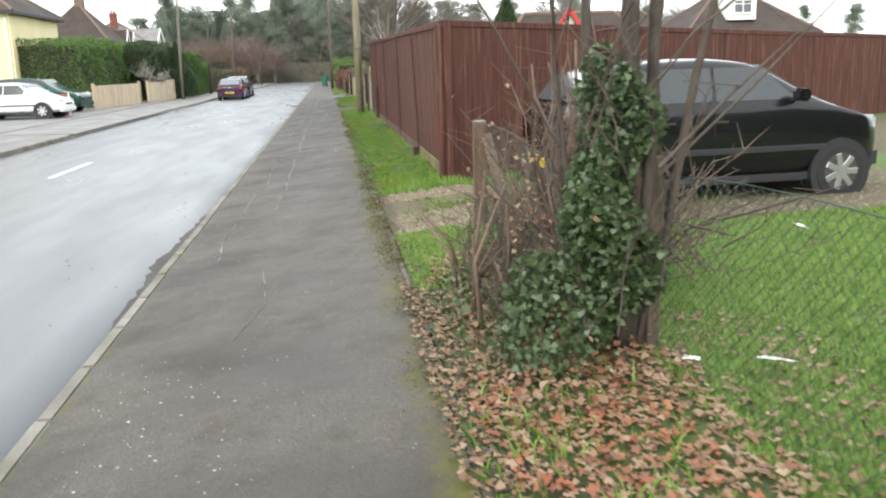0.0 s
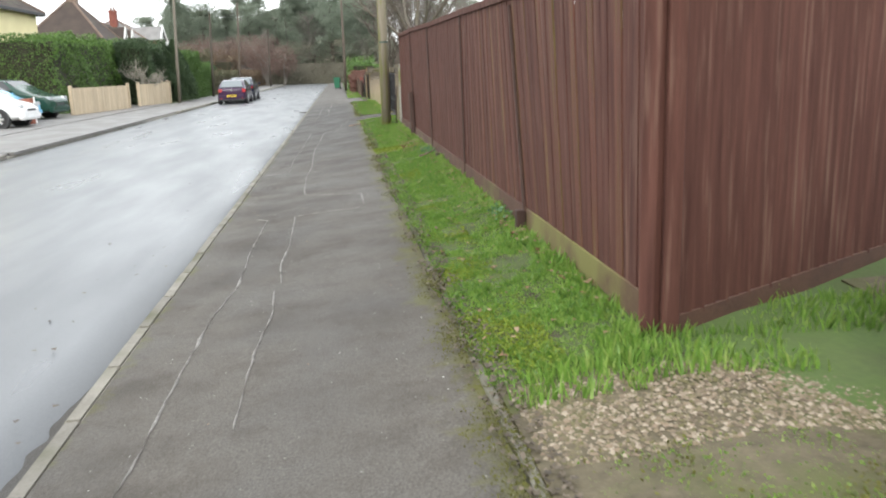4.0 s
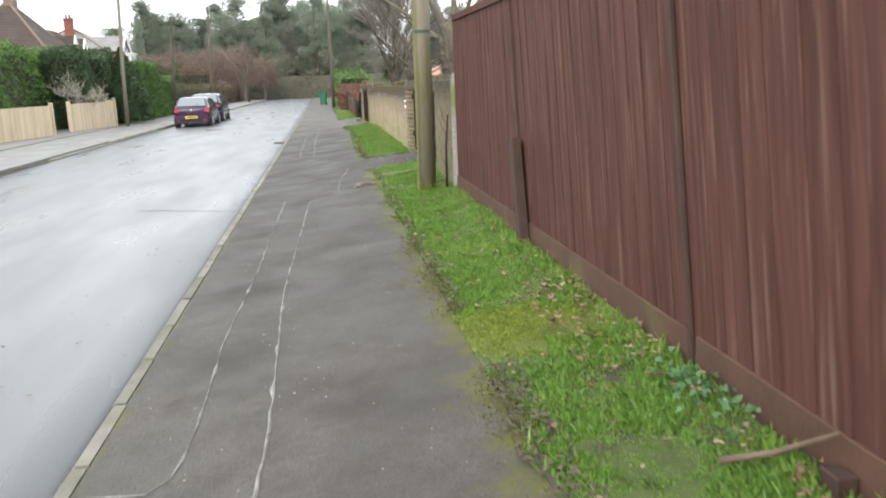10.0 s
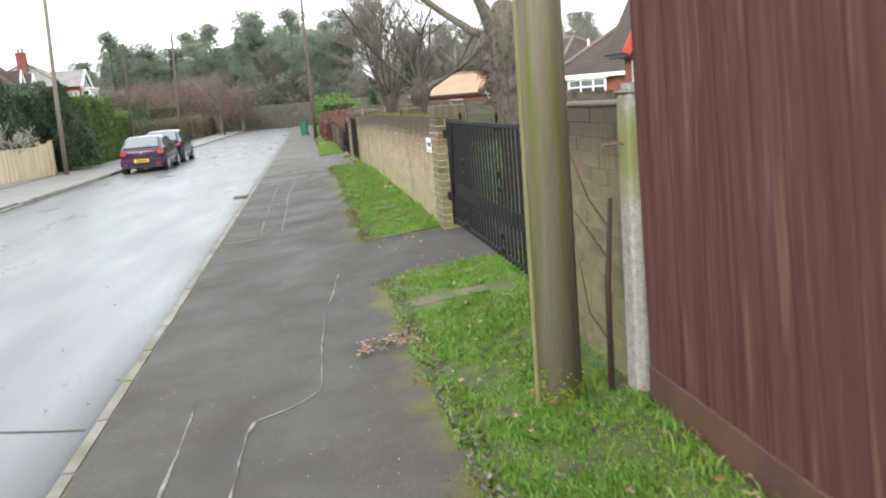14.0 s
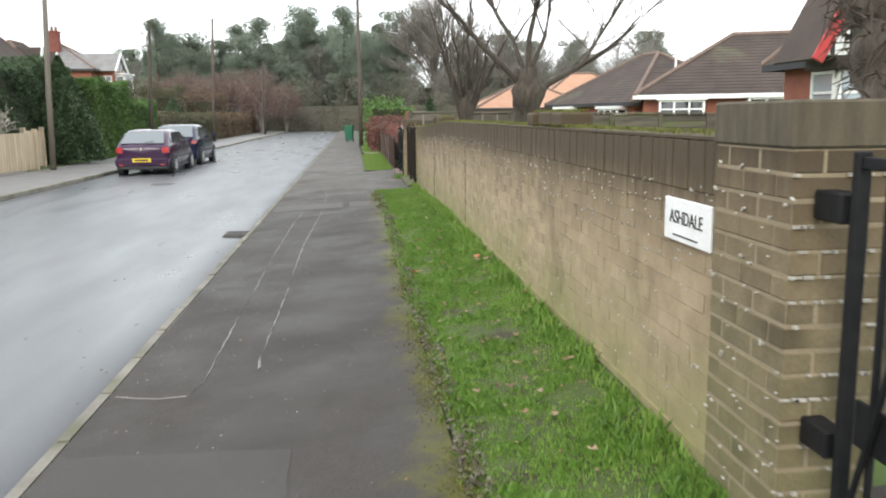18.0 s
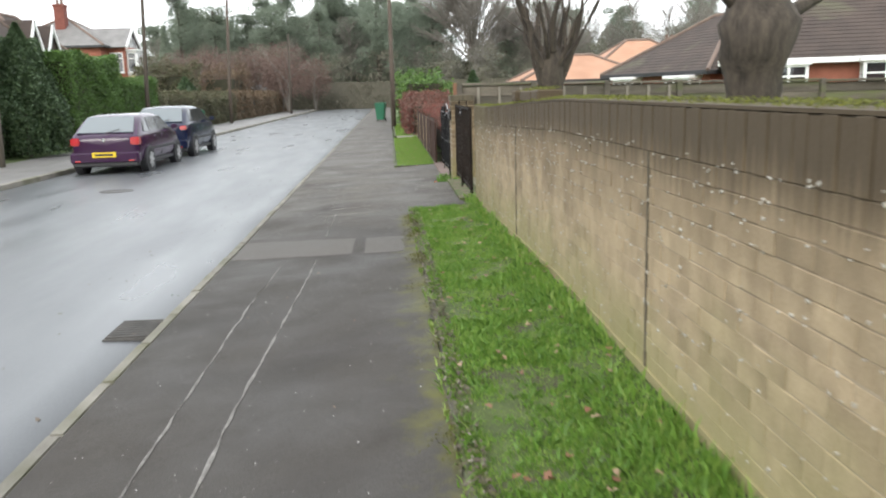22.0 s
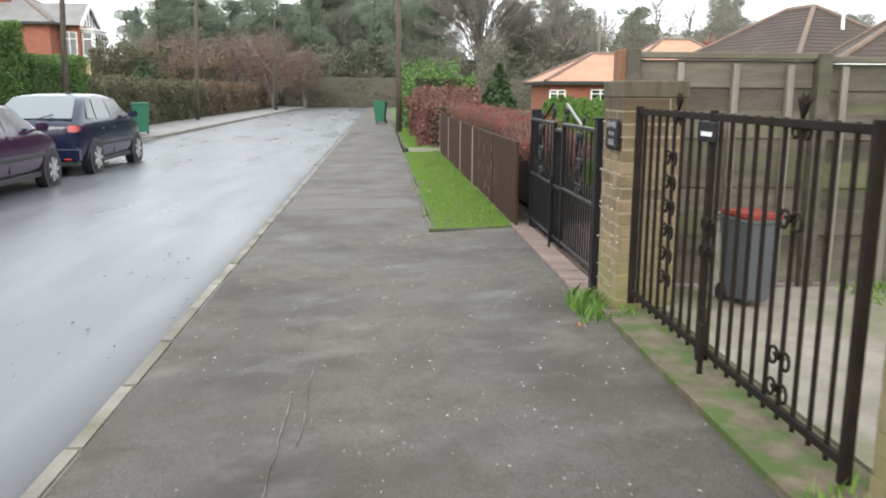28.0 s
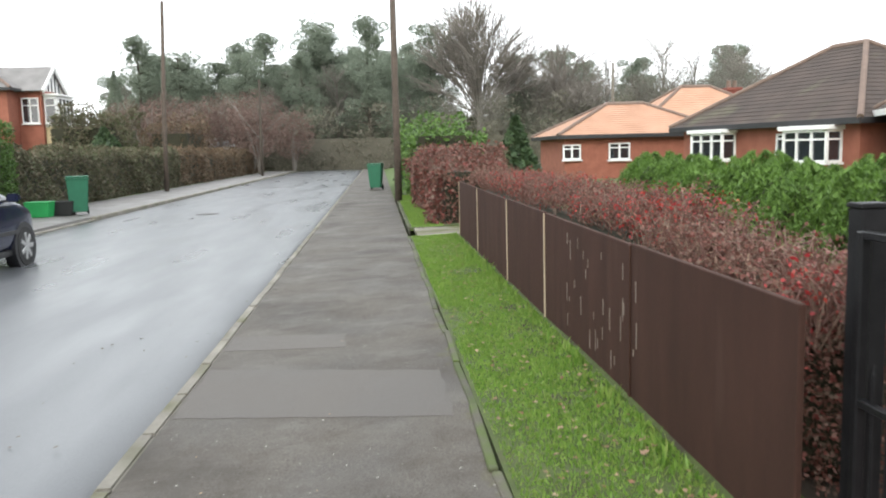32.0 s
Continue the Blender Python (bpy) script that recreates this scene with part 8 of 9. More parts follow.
M_RUSSET = leafy("russet_twig_haze", [(0.15, 0.1, 0.085), (0.18, 0.12, 0.1), (0.14, 0.105, 0.09)], 0.9, 0.3)
for k in range(9):
    x, y, h = -17.5 + k * 1.45 + rd.uniform(-0.4, 0.4), rd.uniform(111, 123), rd.uniform(5.0, 7.0)
    t = thing("russet_tree", (x, y, 0), "bare tree with a reddish haze of twigs before the pines", "tree", "russet bare trees")
    stems = bmesh.new()
    for j in range(5):
        tube(stems, [(x, y, -0.2), (x + rd.gauss(0, 0.4), y + rd.gauss(0, 0.4), h * 0.4), (x + rd.gauss(0, 1.2), y + rd.gauss(0, 1.0), h * rd.uniform(0.75, 0.95))], [0.12, 0.07, 0.02], 5, False)
    part("stem_crown", stems, M_FARTWIG, t)
    m = 2600
    c = rng.normal(size=(m, 3))
    c = c / np.linalg.norm(c, axis=1)[:, None] * (rng.random(m)[:, None] ** 0.4) * np.array([h * 0.36, h * 0.36, h * 0.4]) + np.array([x, y, h * 0.58])
    attach("twig_haze", cards("twig_haze", c, 0.05, 8.0), M_RUSSET, t)["kind"] = "stuff"
for k in pines + woods:
    if "used" in k:
        del k["used"]
undergrowth = hedge("undergrowth", "dark tangled woodland undergrowth at the end of the road", -60, 70, 125.5, 132, -0.1, 3.0, 0.12, M_UNDER, 90000, 2.2, M_THICKETSHADE)
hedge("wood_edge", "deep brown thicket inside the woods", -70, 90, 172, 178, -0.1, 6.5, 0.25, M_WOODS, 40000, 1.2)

# conifers standing alone
def cone_conifer(x, y, z, h, r, n, mat, label, leaf=0.12):
    t = thing("small_conifer", (x, y, z), label, "tree", "small conifers")
    part("trunk", tube(None, [(x, y, z - 0.1), (x, y, z + h * 0.9)], [0.08, 0.02], 6), M_BARK, t)
    f = rng.random(n) ** 0.7
    a = rng.random(n) * 6.28
    rad = r * np.minimum(1.0, (1 - f) * 1.5 + 0.03) * (0.75 + 0.25 * rng.random(n)) * (1 + 0.12 * np.sin(5 * a + 9 * f) + 0.08 * np.sin(11 * a - 17 * f))
    p = np.stack([x + np.cos(a) * rad, y + np.sin(a) * rad, z + 0.1 + f * h], 1)
    attach("foliage", cards("foliage", p, leaf, 1.8, 0.3), mat, t)["kind"] = "stuff"


cone_conifer(5.85, 78, -0.2, 2.6, 0.75, 3000, M_DARKGREEN, "small dark green conical conifer in the front garden")
cone_conifer(-8.75, 61.6, 0, 3.7, 1.15, 42000, M_DARKGREEN, "shaggy dark green pointed evergreen at the edge of the far pavement", 0.05)
cone_conifer(9.0, 36.5, 0.35, 4.0, 0.95, 26000, M_DARKGREEN, "tall dense dark green garden conifer behind the fence", 0.07)
cone_conifer(-20, 121, 0, 8.5, 1.3, 3000, M_PINE, "dark pointed spruce beyond the roofs")
cone_conifer(-10.5, 88, 0, 2.7, 1.3, 3000, M_DARKGREEN, "rounded dark green clipped conifer behind the hedge")

# far poles
boxed_pole = telegraph_pole(-7.95, 58.0, 0.04, 8.12, 0.085, M_FARPOLE, "slim timber pole beside the pale fence", lean=0.3)
part("junction_box", box(-7.66, -7.43, 57.85, 58.02, 6.76, 7.26, 0.01), M_TRIM, boxed_pole, "dark equipment box on the pole")
part("pole_cap", box(-7.75, -7.55, 57.92, 58.08, 8.11, 8.22, 0.01), M_TRIM, boxed_pole)
telegraph_pole(-7.8, 70.3, 0.04, 5.9, 0.085, M_BARK, "slim dark timber pole across the road", lean=0.22)
telegraph_pole(-7.75, 87.0, 0.04, 7.9, 0.095, M_TWIG, "slim dark timber pole standing by the far hedge", lean=0.3)
telegraph_pole(-6.75, 109, 0.04, 6.6, 0.1, M_BARK, "short dark timber pole at the end of the far hedge", lean=0.1)
telegraph_pole(1.87, 75.0, 0.05, 8.6, 0.1, M_TWIG, "dark timber pole beside the verge")
telegraph_pole(15.5, 100, 0.4, 6.0, 0.09, M_FARPOLE, "thin pole beyond the roofs")

# ---- grass, leaves, cracks and small things ----
M_BLADEDARK = leafy("dark_grass_blades", [(0.09, 0.18, 0.03), (0.125, 0.245, 0.04), (0.165, 0.3, 0.05)], 0.45, 0.3)
def blades(name, label, areas, density, height, mat, kind="stuff", width=0.0045, lean=0.5, zf=None, cut=0.0, flat=0.0):
    """Grass: single blades over rectangles (x0, x1, y0, y1), in clumps."""
    vs = []
    for x0, x1, y0, y1 in areas:
        n = int((x1 - x0) * (y1 - y0) * density)
        x, y = rng.uniform(x0, x1, n), rng.uniform(y0, y1, n)
        clump = 0.55 + 0.45 * np.sin(5.1 * x + 2.3 * np.sin(3.7 * y)) * np.sin(4.3 * y + 1.7 * np.sin(6.1 * x))
        clump = np.clip(clump + 0.35 * np.sin(17.3 * x + 3 * np.sin(11.1 * y)) * np.sin(15.7 * y + 2 * np.sin(13.9 * x)), 0, 1)
        keep = (rng.random(n) < 0.5 + 0.5 * clump) & (clump + 0.15 * rng.normal(size=n) > cut)
        x, y, clump = x[keep], y[keep], clump[keep]
        n = len(x)
        z = (ground_z(x, y) if zf is None else zf(x, y)) + 0.0
        h = height * (0.35 + 0.65 * np.maximum(clump, flat)) * rng.uniform(0.5, 1.25, n)
        a = rng.random(n) * 6.283
        l = h * lean * rng.uniform(0.1, 1.2, n)
        b = rng.random(n) * 6.283
        w = width * rng.uniform(0.6, 1.4, n)
        p = np.stack([x, y, z], 1)
        side = np.stack([np.cos(a) * w, np.sin(a) * w, 0 * w], 1)
        mid = p + np.stack([np.cos(b) * l * 0.35, np.sin(b) * l * 0.35, h * 0.62], 1)
        tip = p + np.stack([np.cos(b) * l, np.sin(b) * l, h], 1)
        vs.append(np.stack([p - side, p + side, mid + side * 0.7, tip, mid - side * 0.7], 1).reshape(-1, 3))
    v = np.concatenate(vs)
    k = np.arange(len(v)).reshape(-1, 5)
    me = quick(name, v, k)
    me.materials.append(mat)
    return tagged(new(name, me), label, "grass", kind=kind)


VERGE_AREAS = [(1.955, 2.8, 11.25, 21.58), (2.3, 2.8, 21.58, 21.75), (1.955, 2.8, 22.36, 27.9), (2.45, 2.8, 22.2, 22.36), (1.955, 2.83, 27.9, 30.15), (1.955, 3.4, 30.45, 31.38), (2.83, 3.4, 29.85, 30.45), (1.955, 2.8, 33.5, 47.4)]
blades("verge_grass", "short bright green winter grass on the verge", VERGE_AREAS, 11000, 0.038, M_BLADE, flat=0.3)
blades("verge_clumps", "darker taller clumps of grass in the verge", VERGE_AREAS, 3200, 0.055, M_BLADEDARK, width=0.005, lean=1.0, cut=0.5)
blades("far_verge_grass", "short bright green lawn strip along the panels", [(1.82, 2.56, 53.62, 64.6), (1.9, 2.5, 66.3, 78)], 11000, 0.032, M_BLADE, flat=0.7)
blades("edge_tufts", "tufts of grass hanging over the pavement edge", [(1.9, 2.02, 11.3, 21.5), (1.9, 2.02, 22.4, 31.3), (1.9, 2.02, 33.5, 47.4)], 1500, 0.06, M_BLADE, lean=1.4, cut=0.55)
blades("corner_grass", "rough green grass beside the wire fence", [(1.99, 2.9, 6.9, 8.75), (2.85, 4.6, 2.0, 8.7), (4.6, 9.0, 3.0, 8.6)], 7500, 0.06, M_BLADEPALE, width=0.007, flat=0.5)
blades("fence_foot_grass", "longer tufts of grass along the fence foot", [(2.66, 2.8, 11.4, 27.5), (2.66, 2.81, 33.8, 48.1), (2.42, 2.54, 53.8, 64.4)], 1500, 0.1, M_BLADE, width=0.006)
blades("drive_grass", "tufts of grass in front of the side fence", [(2.5, 3.4, 11.0, 11.55), (3.4, 5.2, 11.5, 12.1), (2.0, 2.6, 10.95, 11.3)], 1600, 0.11, M_BLADE, width=0.006)
blades("drive_moss_grass", "thin moss and grass in the gravel", [(2.1, 5.5, 9.3, 10.5)], 3200, 0.022, M_BLADE)
blades("gate_tuft", "tuft of long green grass at the pier foot", [(2.45, 2.68, 50.15, 50.75), (2.55, 2.8, 50.2, 50.4)], 2000, 0.1, M_BLADEDARK, width=0.005, lean=0.9)
blades("garden_lawn", "green lawn behind the iron gate and the garden wall", [(3.1, 8.0, 28.2, 31.4), (4.6, 8.5, 31.4, 40.0)], 1500, 0.05, M_BLADE, width=0.008)
blades("second_garden_lawn", "rough yellowish lawn behind the second gate", [(4.3, 7.5, 46.5, 50.8)], 3000, 0.06, M_BLADEPALE, width=0.008)


M_OLIVEMOSS = leafy("olive_pavement_moss", [(0.075, 0.075, 0.012), (0.1, 0.1, 0.014), (0.055, 0.055, 0.014)], 0.9, 0)


def moss_clumps(name, label, areas, density, size, mat=None):
    cs = []
    for x0, x1, y0, y1 in areas:
        n = int((x1 - x0) * (y1 - y0) * density)
        x, y = x0 + (x1 - x0) * (rng.random(n) ** 0.4 if mat else rng.random(n)), rng.uniform(y0, y1, n)
        keep = np.sin(3.1 * x + 2 * np.sin(2.2 * y)) * np.sin(2.7 * y + 1.3) + 0.45 * np.sin(13 * x + 2 * np.sin(9 * y)) * np.sin(12 * y) + 0.3 * rng.normal(size=n) > 0.25
        x, y = x[keep], y[keep]
        cs.append(np.stack([x, y, ground_z(x, y) + 0.015 + 0.02 * rng.random(len(x))], 1))
    me = cards(name, np.concatenate(cs), size)
    me.materials.append(mat or M_MOSSLEAF)
    return tagged(new(name, me), label, "moss", kind="stuff")


M_MOSSLEAF = leafy("yellow_green_moss", [(0.14, 0.19, 0.015), (0.2, 0.25, 0.02), (0.1, 0.15, 0.015)], 0.8, 0.1)
moss_clumps("verge_moss", "yellow-green moss cushions in the verge", [(1.99, 2.35, 11.3, 19.0), (1.9, 2.8, 21.5, 22.4), (2.3, 2.8, 30.5, 31.3)], 9000, 0.009)
moss_clumps("drive_moss", "olive moss in the middle of the gravel drive", [(2.05, 5.0, 9.65, 10.5), (2.05, 4.4, 9.0, 9.7)], 13000, 0.011, M_OLIVEMOSS)
moss_clumps("edge_moss", "olive moss creeping over the pavement edge", [(1.72, 1.98, -2.0, 21.5), (1.76, 1.98, 22.4, 31.3), (1.76, 1.98, 33.5, 47.3)], 6500, 0.007, M_OLIVEMOSS)


def litter(name, label, x0, x1, y0, y1, n, size, mat, flat=0.5, lift=0.012, zf=None):
    """Fallen leaves lying flat, curled a little."""
    x, y = rng.uniform(x0, x1, n), rng.uniform(y0, y1, n)
    z = (ground_z(x, y) if zf is None else zf(x, y)) + lift + rng.random(n) * 0.02
    a = rng.random(n) * 6.283
    s = size * rng.uniform(0.5, 1.3, n)
    c, d = np.cos(a) * s, np.sin(a) * s
    tilt = rng.normal(0, flat * 0.5, (n, 2))
    p = np.stack([x, y, z], 1)

    def at(u, v, w):
        ox, oy = u * c - v * d, u * d + v * c
        return p + np.stack([ox, oy, np.abs(ox * tilt[:, 0] + oy * tilt[:, 1]) + w * s], 1)

    w = [rng.uniform(0.6, 1.25, n) for _ in range(8)]
    v = np.stack([at(-0.55 * w[0], 0, 0.05), at(-0.3, -0.34 * w[1], 0.2), at(-0.02, -0.2 * w[2], 0.16), at(0.2, -0.36 * w[3], 0.24), at(0.5 * w[4], 0.02, 0.08), at(0.22, 0.34 * w[5], 0.3), at(0.0, 0.2 * w[6], 0.2), at(-0.3, 0.33 * w[7], 0.26)], 1).reshape(-1, 3)
    k = np.arange(len(v)).reshape(-1, 8)
    me = quick(name, v, k)
    me.materials.append(mat)
    return tagged(new(name, me), label, "leaves", kind="stuff")


litter("leaf_litter", "brown fallen leaves round the ivy-clad tree", 1.88, 2.95, 3.2, 7.2, 3800, 0.042, M_LEAF, 0.9)
litter("leaf_litter_lawn", "brown fallen leaves spread over the lawn", 2.8, 3.8, 3.2, 6.0, 900, 0.044, M_LEAF, 0.8)
litter("red_leaf_litter", "russet fallen leaves at the foot of the tree", 2.0, 2.75, 3.4, 5.4, 650, 0.046, M_REDLEAF, 0.9)
litter("gutter_litter", "dark leaf mould along the pavement edge", 1.86, 2.08, -2, 21.5, 5200, 0.028, M_MOULD, 0.9)
for ya, yb, n in ((22.5, 31.3, 1700), (33.5, 47.3, 2700)):
    litter("edge_litter", "dark leaf mould and chippings along the verge edge", 1.92, 2.03, ya, yb, n, 0.026, M_MOULD2, 0.9)
litter("path_leaves", "russet and pale leaves blown against the fence at the mossy path", 2.35, 2.8, 21.1, 22.8, 130, 0.045, M_LEAF, 0.9, 0.02)
litter("corner_leaves", "heap of wet leaves at the verge corner", 1.58, 1.98, 29.28, 29.58, 130, 0.034, M_LEAF, 0.9, 0.01)
litter("shrub_leaves", "brown leaves caught in the cut-back shrub", 2.1, 2.95, 4.8, 7.6, 900, 0.044, M_LEAF, 1.2, 0.06)
litter("verge_leaves", "few scattered brown leaves on the verge grass", 2.0, 2.8, 11.5, 47.0, 520, 0.04, M_LEAF, 0.9, 0.035)
litter("far_verge_leaves", "few scattered brown leaves on the lawn strip", 1.85, 2.5, 53.7, 64.0, 300, 0.032, M_LEAF, 0.9, 0.03)
litter("fence_foot_leaves", "pale dry leaves caught along the fence foot", 2.6, 2.8, 12.0, 27.4, 420, 0.035, M_LEAF, 0.9, 0.02)
litter("road_debris", "dark wet leaf scraps on the road near the kerb", -1.1, -0.02, 4, 60, 260, 0.03, M_MOULD, 0.7, 0.004, zf=lambda x, y: 0 * x - 0.07)
litter("pavement_scraps", "pale scraps and wet leaves on the pavement", 0.2, 1.8, 2, 58, 170, 0.017, M_LEAF, 0.5, 0.003)


def grit(name, label, x0, x1, y0, y1, n, size, mat, zf, kind="stuff"):
    x, y = rng.uniform(x0, x1, n), rng.uniform(y0, y1, n)
    s = size * rng.uniform(0.4, 1.4, n)
    base = np.array([(1, 0, 0.2), (0, 1, 0.1), (-1, 0, 0.25), (0, -1, 0.15), (0.1, 0.1, 0.9)])
    a = rng.random(n) * 6.283
    r = np.stack([np.stack([np.cos(a), -np.sin(a), 0 * a], 1), np.stack([np.sin(a), np.cos(a), 0 * a], 1), np.stack([0 * a, 0 * a, 1 + 0 * a], 1)], 1)
    stretch = rng.uniform(0.6, 1.3, (n, 1, 3))
    v = np.einsum("nij,nkj->nki", r, base[None] * stretch) * s[:, None, None] + np.stack([x, y, zf(x, y)], 1)[:, None]
    f = np.array([(0, 1, 4), (1, 2, 4), (2, 3, 4), (3, 0, 4)])
    k = (np.arange(n)[:, None, None] * 5 + f[None]).reshape(-1, 3)
    me = quick(name, v.reshape(-1, 3), k)
    me.materials.append(mat)
    return tagged(new(name, me), label, "gravel", kind=kind)


grit("gravel_near", "pale pea gravel on the mossy drive", 2.02, 4.2, 8.8, 9.75, 12000, 0.012, M_STONE, lambda x, y: ground_z(x, y) + 0.004)
grit("gravel_far", "pale pea gravel under the parked car", 4.2, 11, 8.8, 11.2, 5000, 0.015, M_STONE, lambda x, y: ground_z(x, y) + 0.004)
grit("gravel_edge", "gravel scattered along the side fence", 3.2, 5.2, 11.15, 11.75, 3600, 0.012, M_STONE, lambda x, y: ground_z(x, y) + 0.006)
grit("gravel_band", "band of clean pale gravel across the drive", 2.02, 4.6, 10.45, 11.2, 8000, 0.012, M_STONE, lambda x, y: ground_z(x, y) + 0.008)
grit("pavement_grit", "pale grit and chippings on the pavement", 0.15, 1.9, 1, 60, 2600, 0.0042, M_PALEGRIT, lambda x, y: cross(y) * x)
grit("gate_grit", "loose pale chippings at the gates", 1.2, 2.6, 47.5, 53, 260, 0.006, M_PALEGRIT, lambda x, y: cross(y) * x + 0.004)
grit("white_flakes", "cluster of white crumbled chippings on the pavement", 1.3, 1.75, 53.1, 53.55, 46, 0.008, M_PALEGRIT, lambda x, y: cross(y) * x + 0.001)
grit("gate_chippings", "pale chippings scattered before the gates", 0.3, 2.4, 46.3, 55.0, 330, 0.006, M_PALEGRIT, lambda x, y: cross(y) * x)
grit("near_grit", "loose grit on the pavement near the tree", 0.2, 1.2, 3, 6.5, 180, 0.007, M_PALEGRIT, lambda x, y: cross(y) * x)
solo("gravel_court", strip(5.4, 11.5, 57.0, 64.0, lambda x, y: float(ground_z(x, y)) + 0.012, 8, 0.8), M_PALEGRAVEL, "pale cream gravel parking court behind the front gardens", "driveway", kind="structure")
grit("path_shingle", "pale shingle in the garden behind the gates", 5.3, 9.6, 57.0, 63.0, 9000, 0.018, M_PALESTONE, lambda x, y: ground_z(x, y) + 0.004)


def crack(points, w=0.011):
    """A wandering line of pale sealant in the asphalt."""
    pts = []
    for (ax, ay), (bx, by) in zip(points, points[1:]):
        n = max(2, int(math.hypot(bx - ax, by - ay) / 0.07))
        for k in range(n):
            f = k / n
            pts.append((ax + (bx - ax) * f + 0.012 * noise.noise((ax * 9, (ay + (by - ay) * f) * 6, 1)), ay + (by - ay) * f + 0.01 * noise.noise((bx * 7 + f * 9, ay * 5, 4))))
    pts.append(points[-1])
    bm = bmesh.new()
    prev = None
    for k, p in enumerate(pts):
        q = pts[min(k + 1, len(pts) - 1)]
        o = pts[max(k - 1, 0)]
        d = Vector((q[0] - o[0], q[1] - o[1])).normalized()
        s = w * max(0.2, 0.35 + 1.5 * noise.noise((p[0] * 6, p[1] * 4.3, 8)) + 0.5 * abs(noise.noise((p[0] * 17, p[1] * 15, 2))) + 0.25) * (1 if 0 < k < len(pts) - 1 else 0.4)
        a = bm.verts.new((p[0] - d.y * s, p[1] + d.x * s, cross(p[1]) * (p[0] - d.y * s) + 0.003))
        b = bm.verts.new((p[0], p[1], cross(p[1]) * p[0] + 0.0075))
        c = bm.verts.new((p[0] + d.y * s, p[1] - d.x * s, cross(p[1]) * (p[0] + d.y * s) + 0.003))
        if prev:
            bm.faces.new((prev[0], a, b, prev[1]))
            bm.faces.new((prev[1], b, c, prev[2]))
        prev = (a, b, c)
    bmesh.ops.recalc_face_normals(bm, faces=bm.faces[:])
    return solo("crack_seal", bm, M_SEAL, "wandering pale sealed crack in the pavement", "crack", "sealed cracks", "structure")


crack([(0.55, 13.85), (0.48, 13.2), (0.46, 12.14), (0.46, 11.11), (0.42, 9.88), (0.48, 8.94)], 0.0070)
crack([(0.84, 13.6), (0.87, 13.0), (0.83, 12.3), (0.84, 11.29)], 0.0070)
crack([(0.41, 16.75), (0.54, 16.6), (0.52, 15.06), (0.54, 14.45), (0.55, 13.85)], 0.0078)
crack([(0.88, 13.73), (0.83, 14.33), (0.86, 15.19), (0.83, 16.61), (1.18, 16.62), (1.5, 16.55)], 0.0095)
crack([(1.5, 16.55), (1.57, 16.7), (1.56, 17.5), (1.5, 17.6), (0.9, 18.05), (0.86, 18.3), (0.83, 19.6), (0.83, 20.2), (0.87, 21.12), (0.82, 23.78), (0.94, 28.47)], 0.0086)
crack([(0.6, 29.16), (0.55, 24.61), (0.49, 22.81), (0.52, 21.31), (0.49, 20.9), (0.4, 20.8), (0.14, 20.87)], 0.0070)
crack([(1.57, 32.22), (1.49, 31.38), (1.4, 30.56), (1.35, 29.78), (1.34, 28.9)], 0.0060)
crack([(0.13, 35.7), (0.4, 35.55), (0.56, 35.53), (0.62, 35.76), (0.61, 36.61), (0.61, 37.84), (0.6, 40.47), (0.62, 43.25), (0.65, 43.7), (0.65, 44.11), (0.67, 44.48)], 0.0070)
crack([(0.92, 35.84), (0.91, 36.33), (0.92, 37.05), (0.92, 38.34), (0.9, 40.64), (0.95, 42.5), (0.97, 43.53), (0.98, 44.02), (0.98, 44.6)], 0.0078)
crack([(0.97, 45.9), (0.96, 47.7)], 0.004)
crack([(0.96, 48.8), (0.95, 49.8)], 0.0032)
crack([(0.88, 49.4), (0.88, 48.07), (1.07, 48.1), (1.45, 48.15)], 0.0032)
crack([(1.56, 47.53), (1.2, 47.53), (0.88, 47.5), (0.86, 46.91)], 0.0032)
crack([(0.9, 8.4), (1.0, 7.3), (0.85, 6.6)], 0.0035)

crack([(0.94, 28.47), (0.97, 28.62), (1.2, 28.72), (1.34, 28.9)], 0.008)

# ---- drain and covers in the road ----
M_GRATE = shade("worn_grate_iron", (0.025, 0.023, 0.021), (0.07, 0.064, 0.058), 10, 0.6, 0.4, 60)
drain = thing("road_drain", (-0.24, 43.0, -0.09), "rusty iron gully grate at the kerb", "drain", kind="structure")
part("frame", box(-0.37, -0.04, 42.74, 43.22, -0.1, -0.062, 0.004), M_GRATE, drain)
for k in range(8):
    part("bar", box(-0.355, -0.055, 42.76 + k * 0.058, 42.785 + k * 0.058, -0.066, -0.048, 0.003), M_GRATE, drain)
for x, y in ((-3.3, 52.2), (-3.2, 73.0)):
    t = thing("manhole_cover", (x, y, -0.04), "flat iron cover set in the wet road", "manhole cover", "covers in the road", "structure")
    part("plate", tube(None, [(x, y, -0.06), (x, y, road_z(x, y) + 0.006)], 0.3, 20), M_GRATE, t)

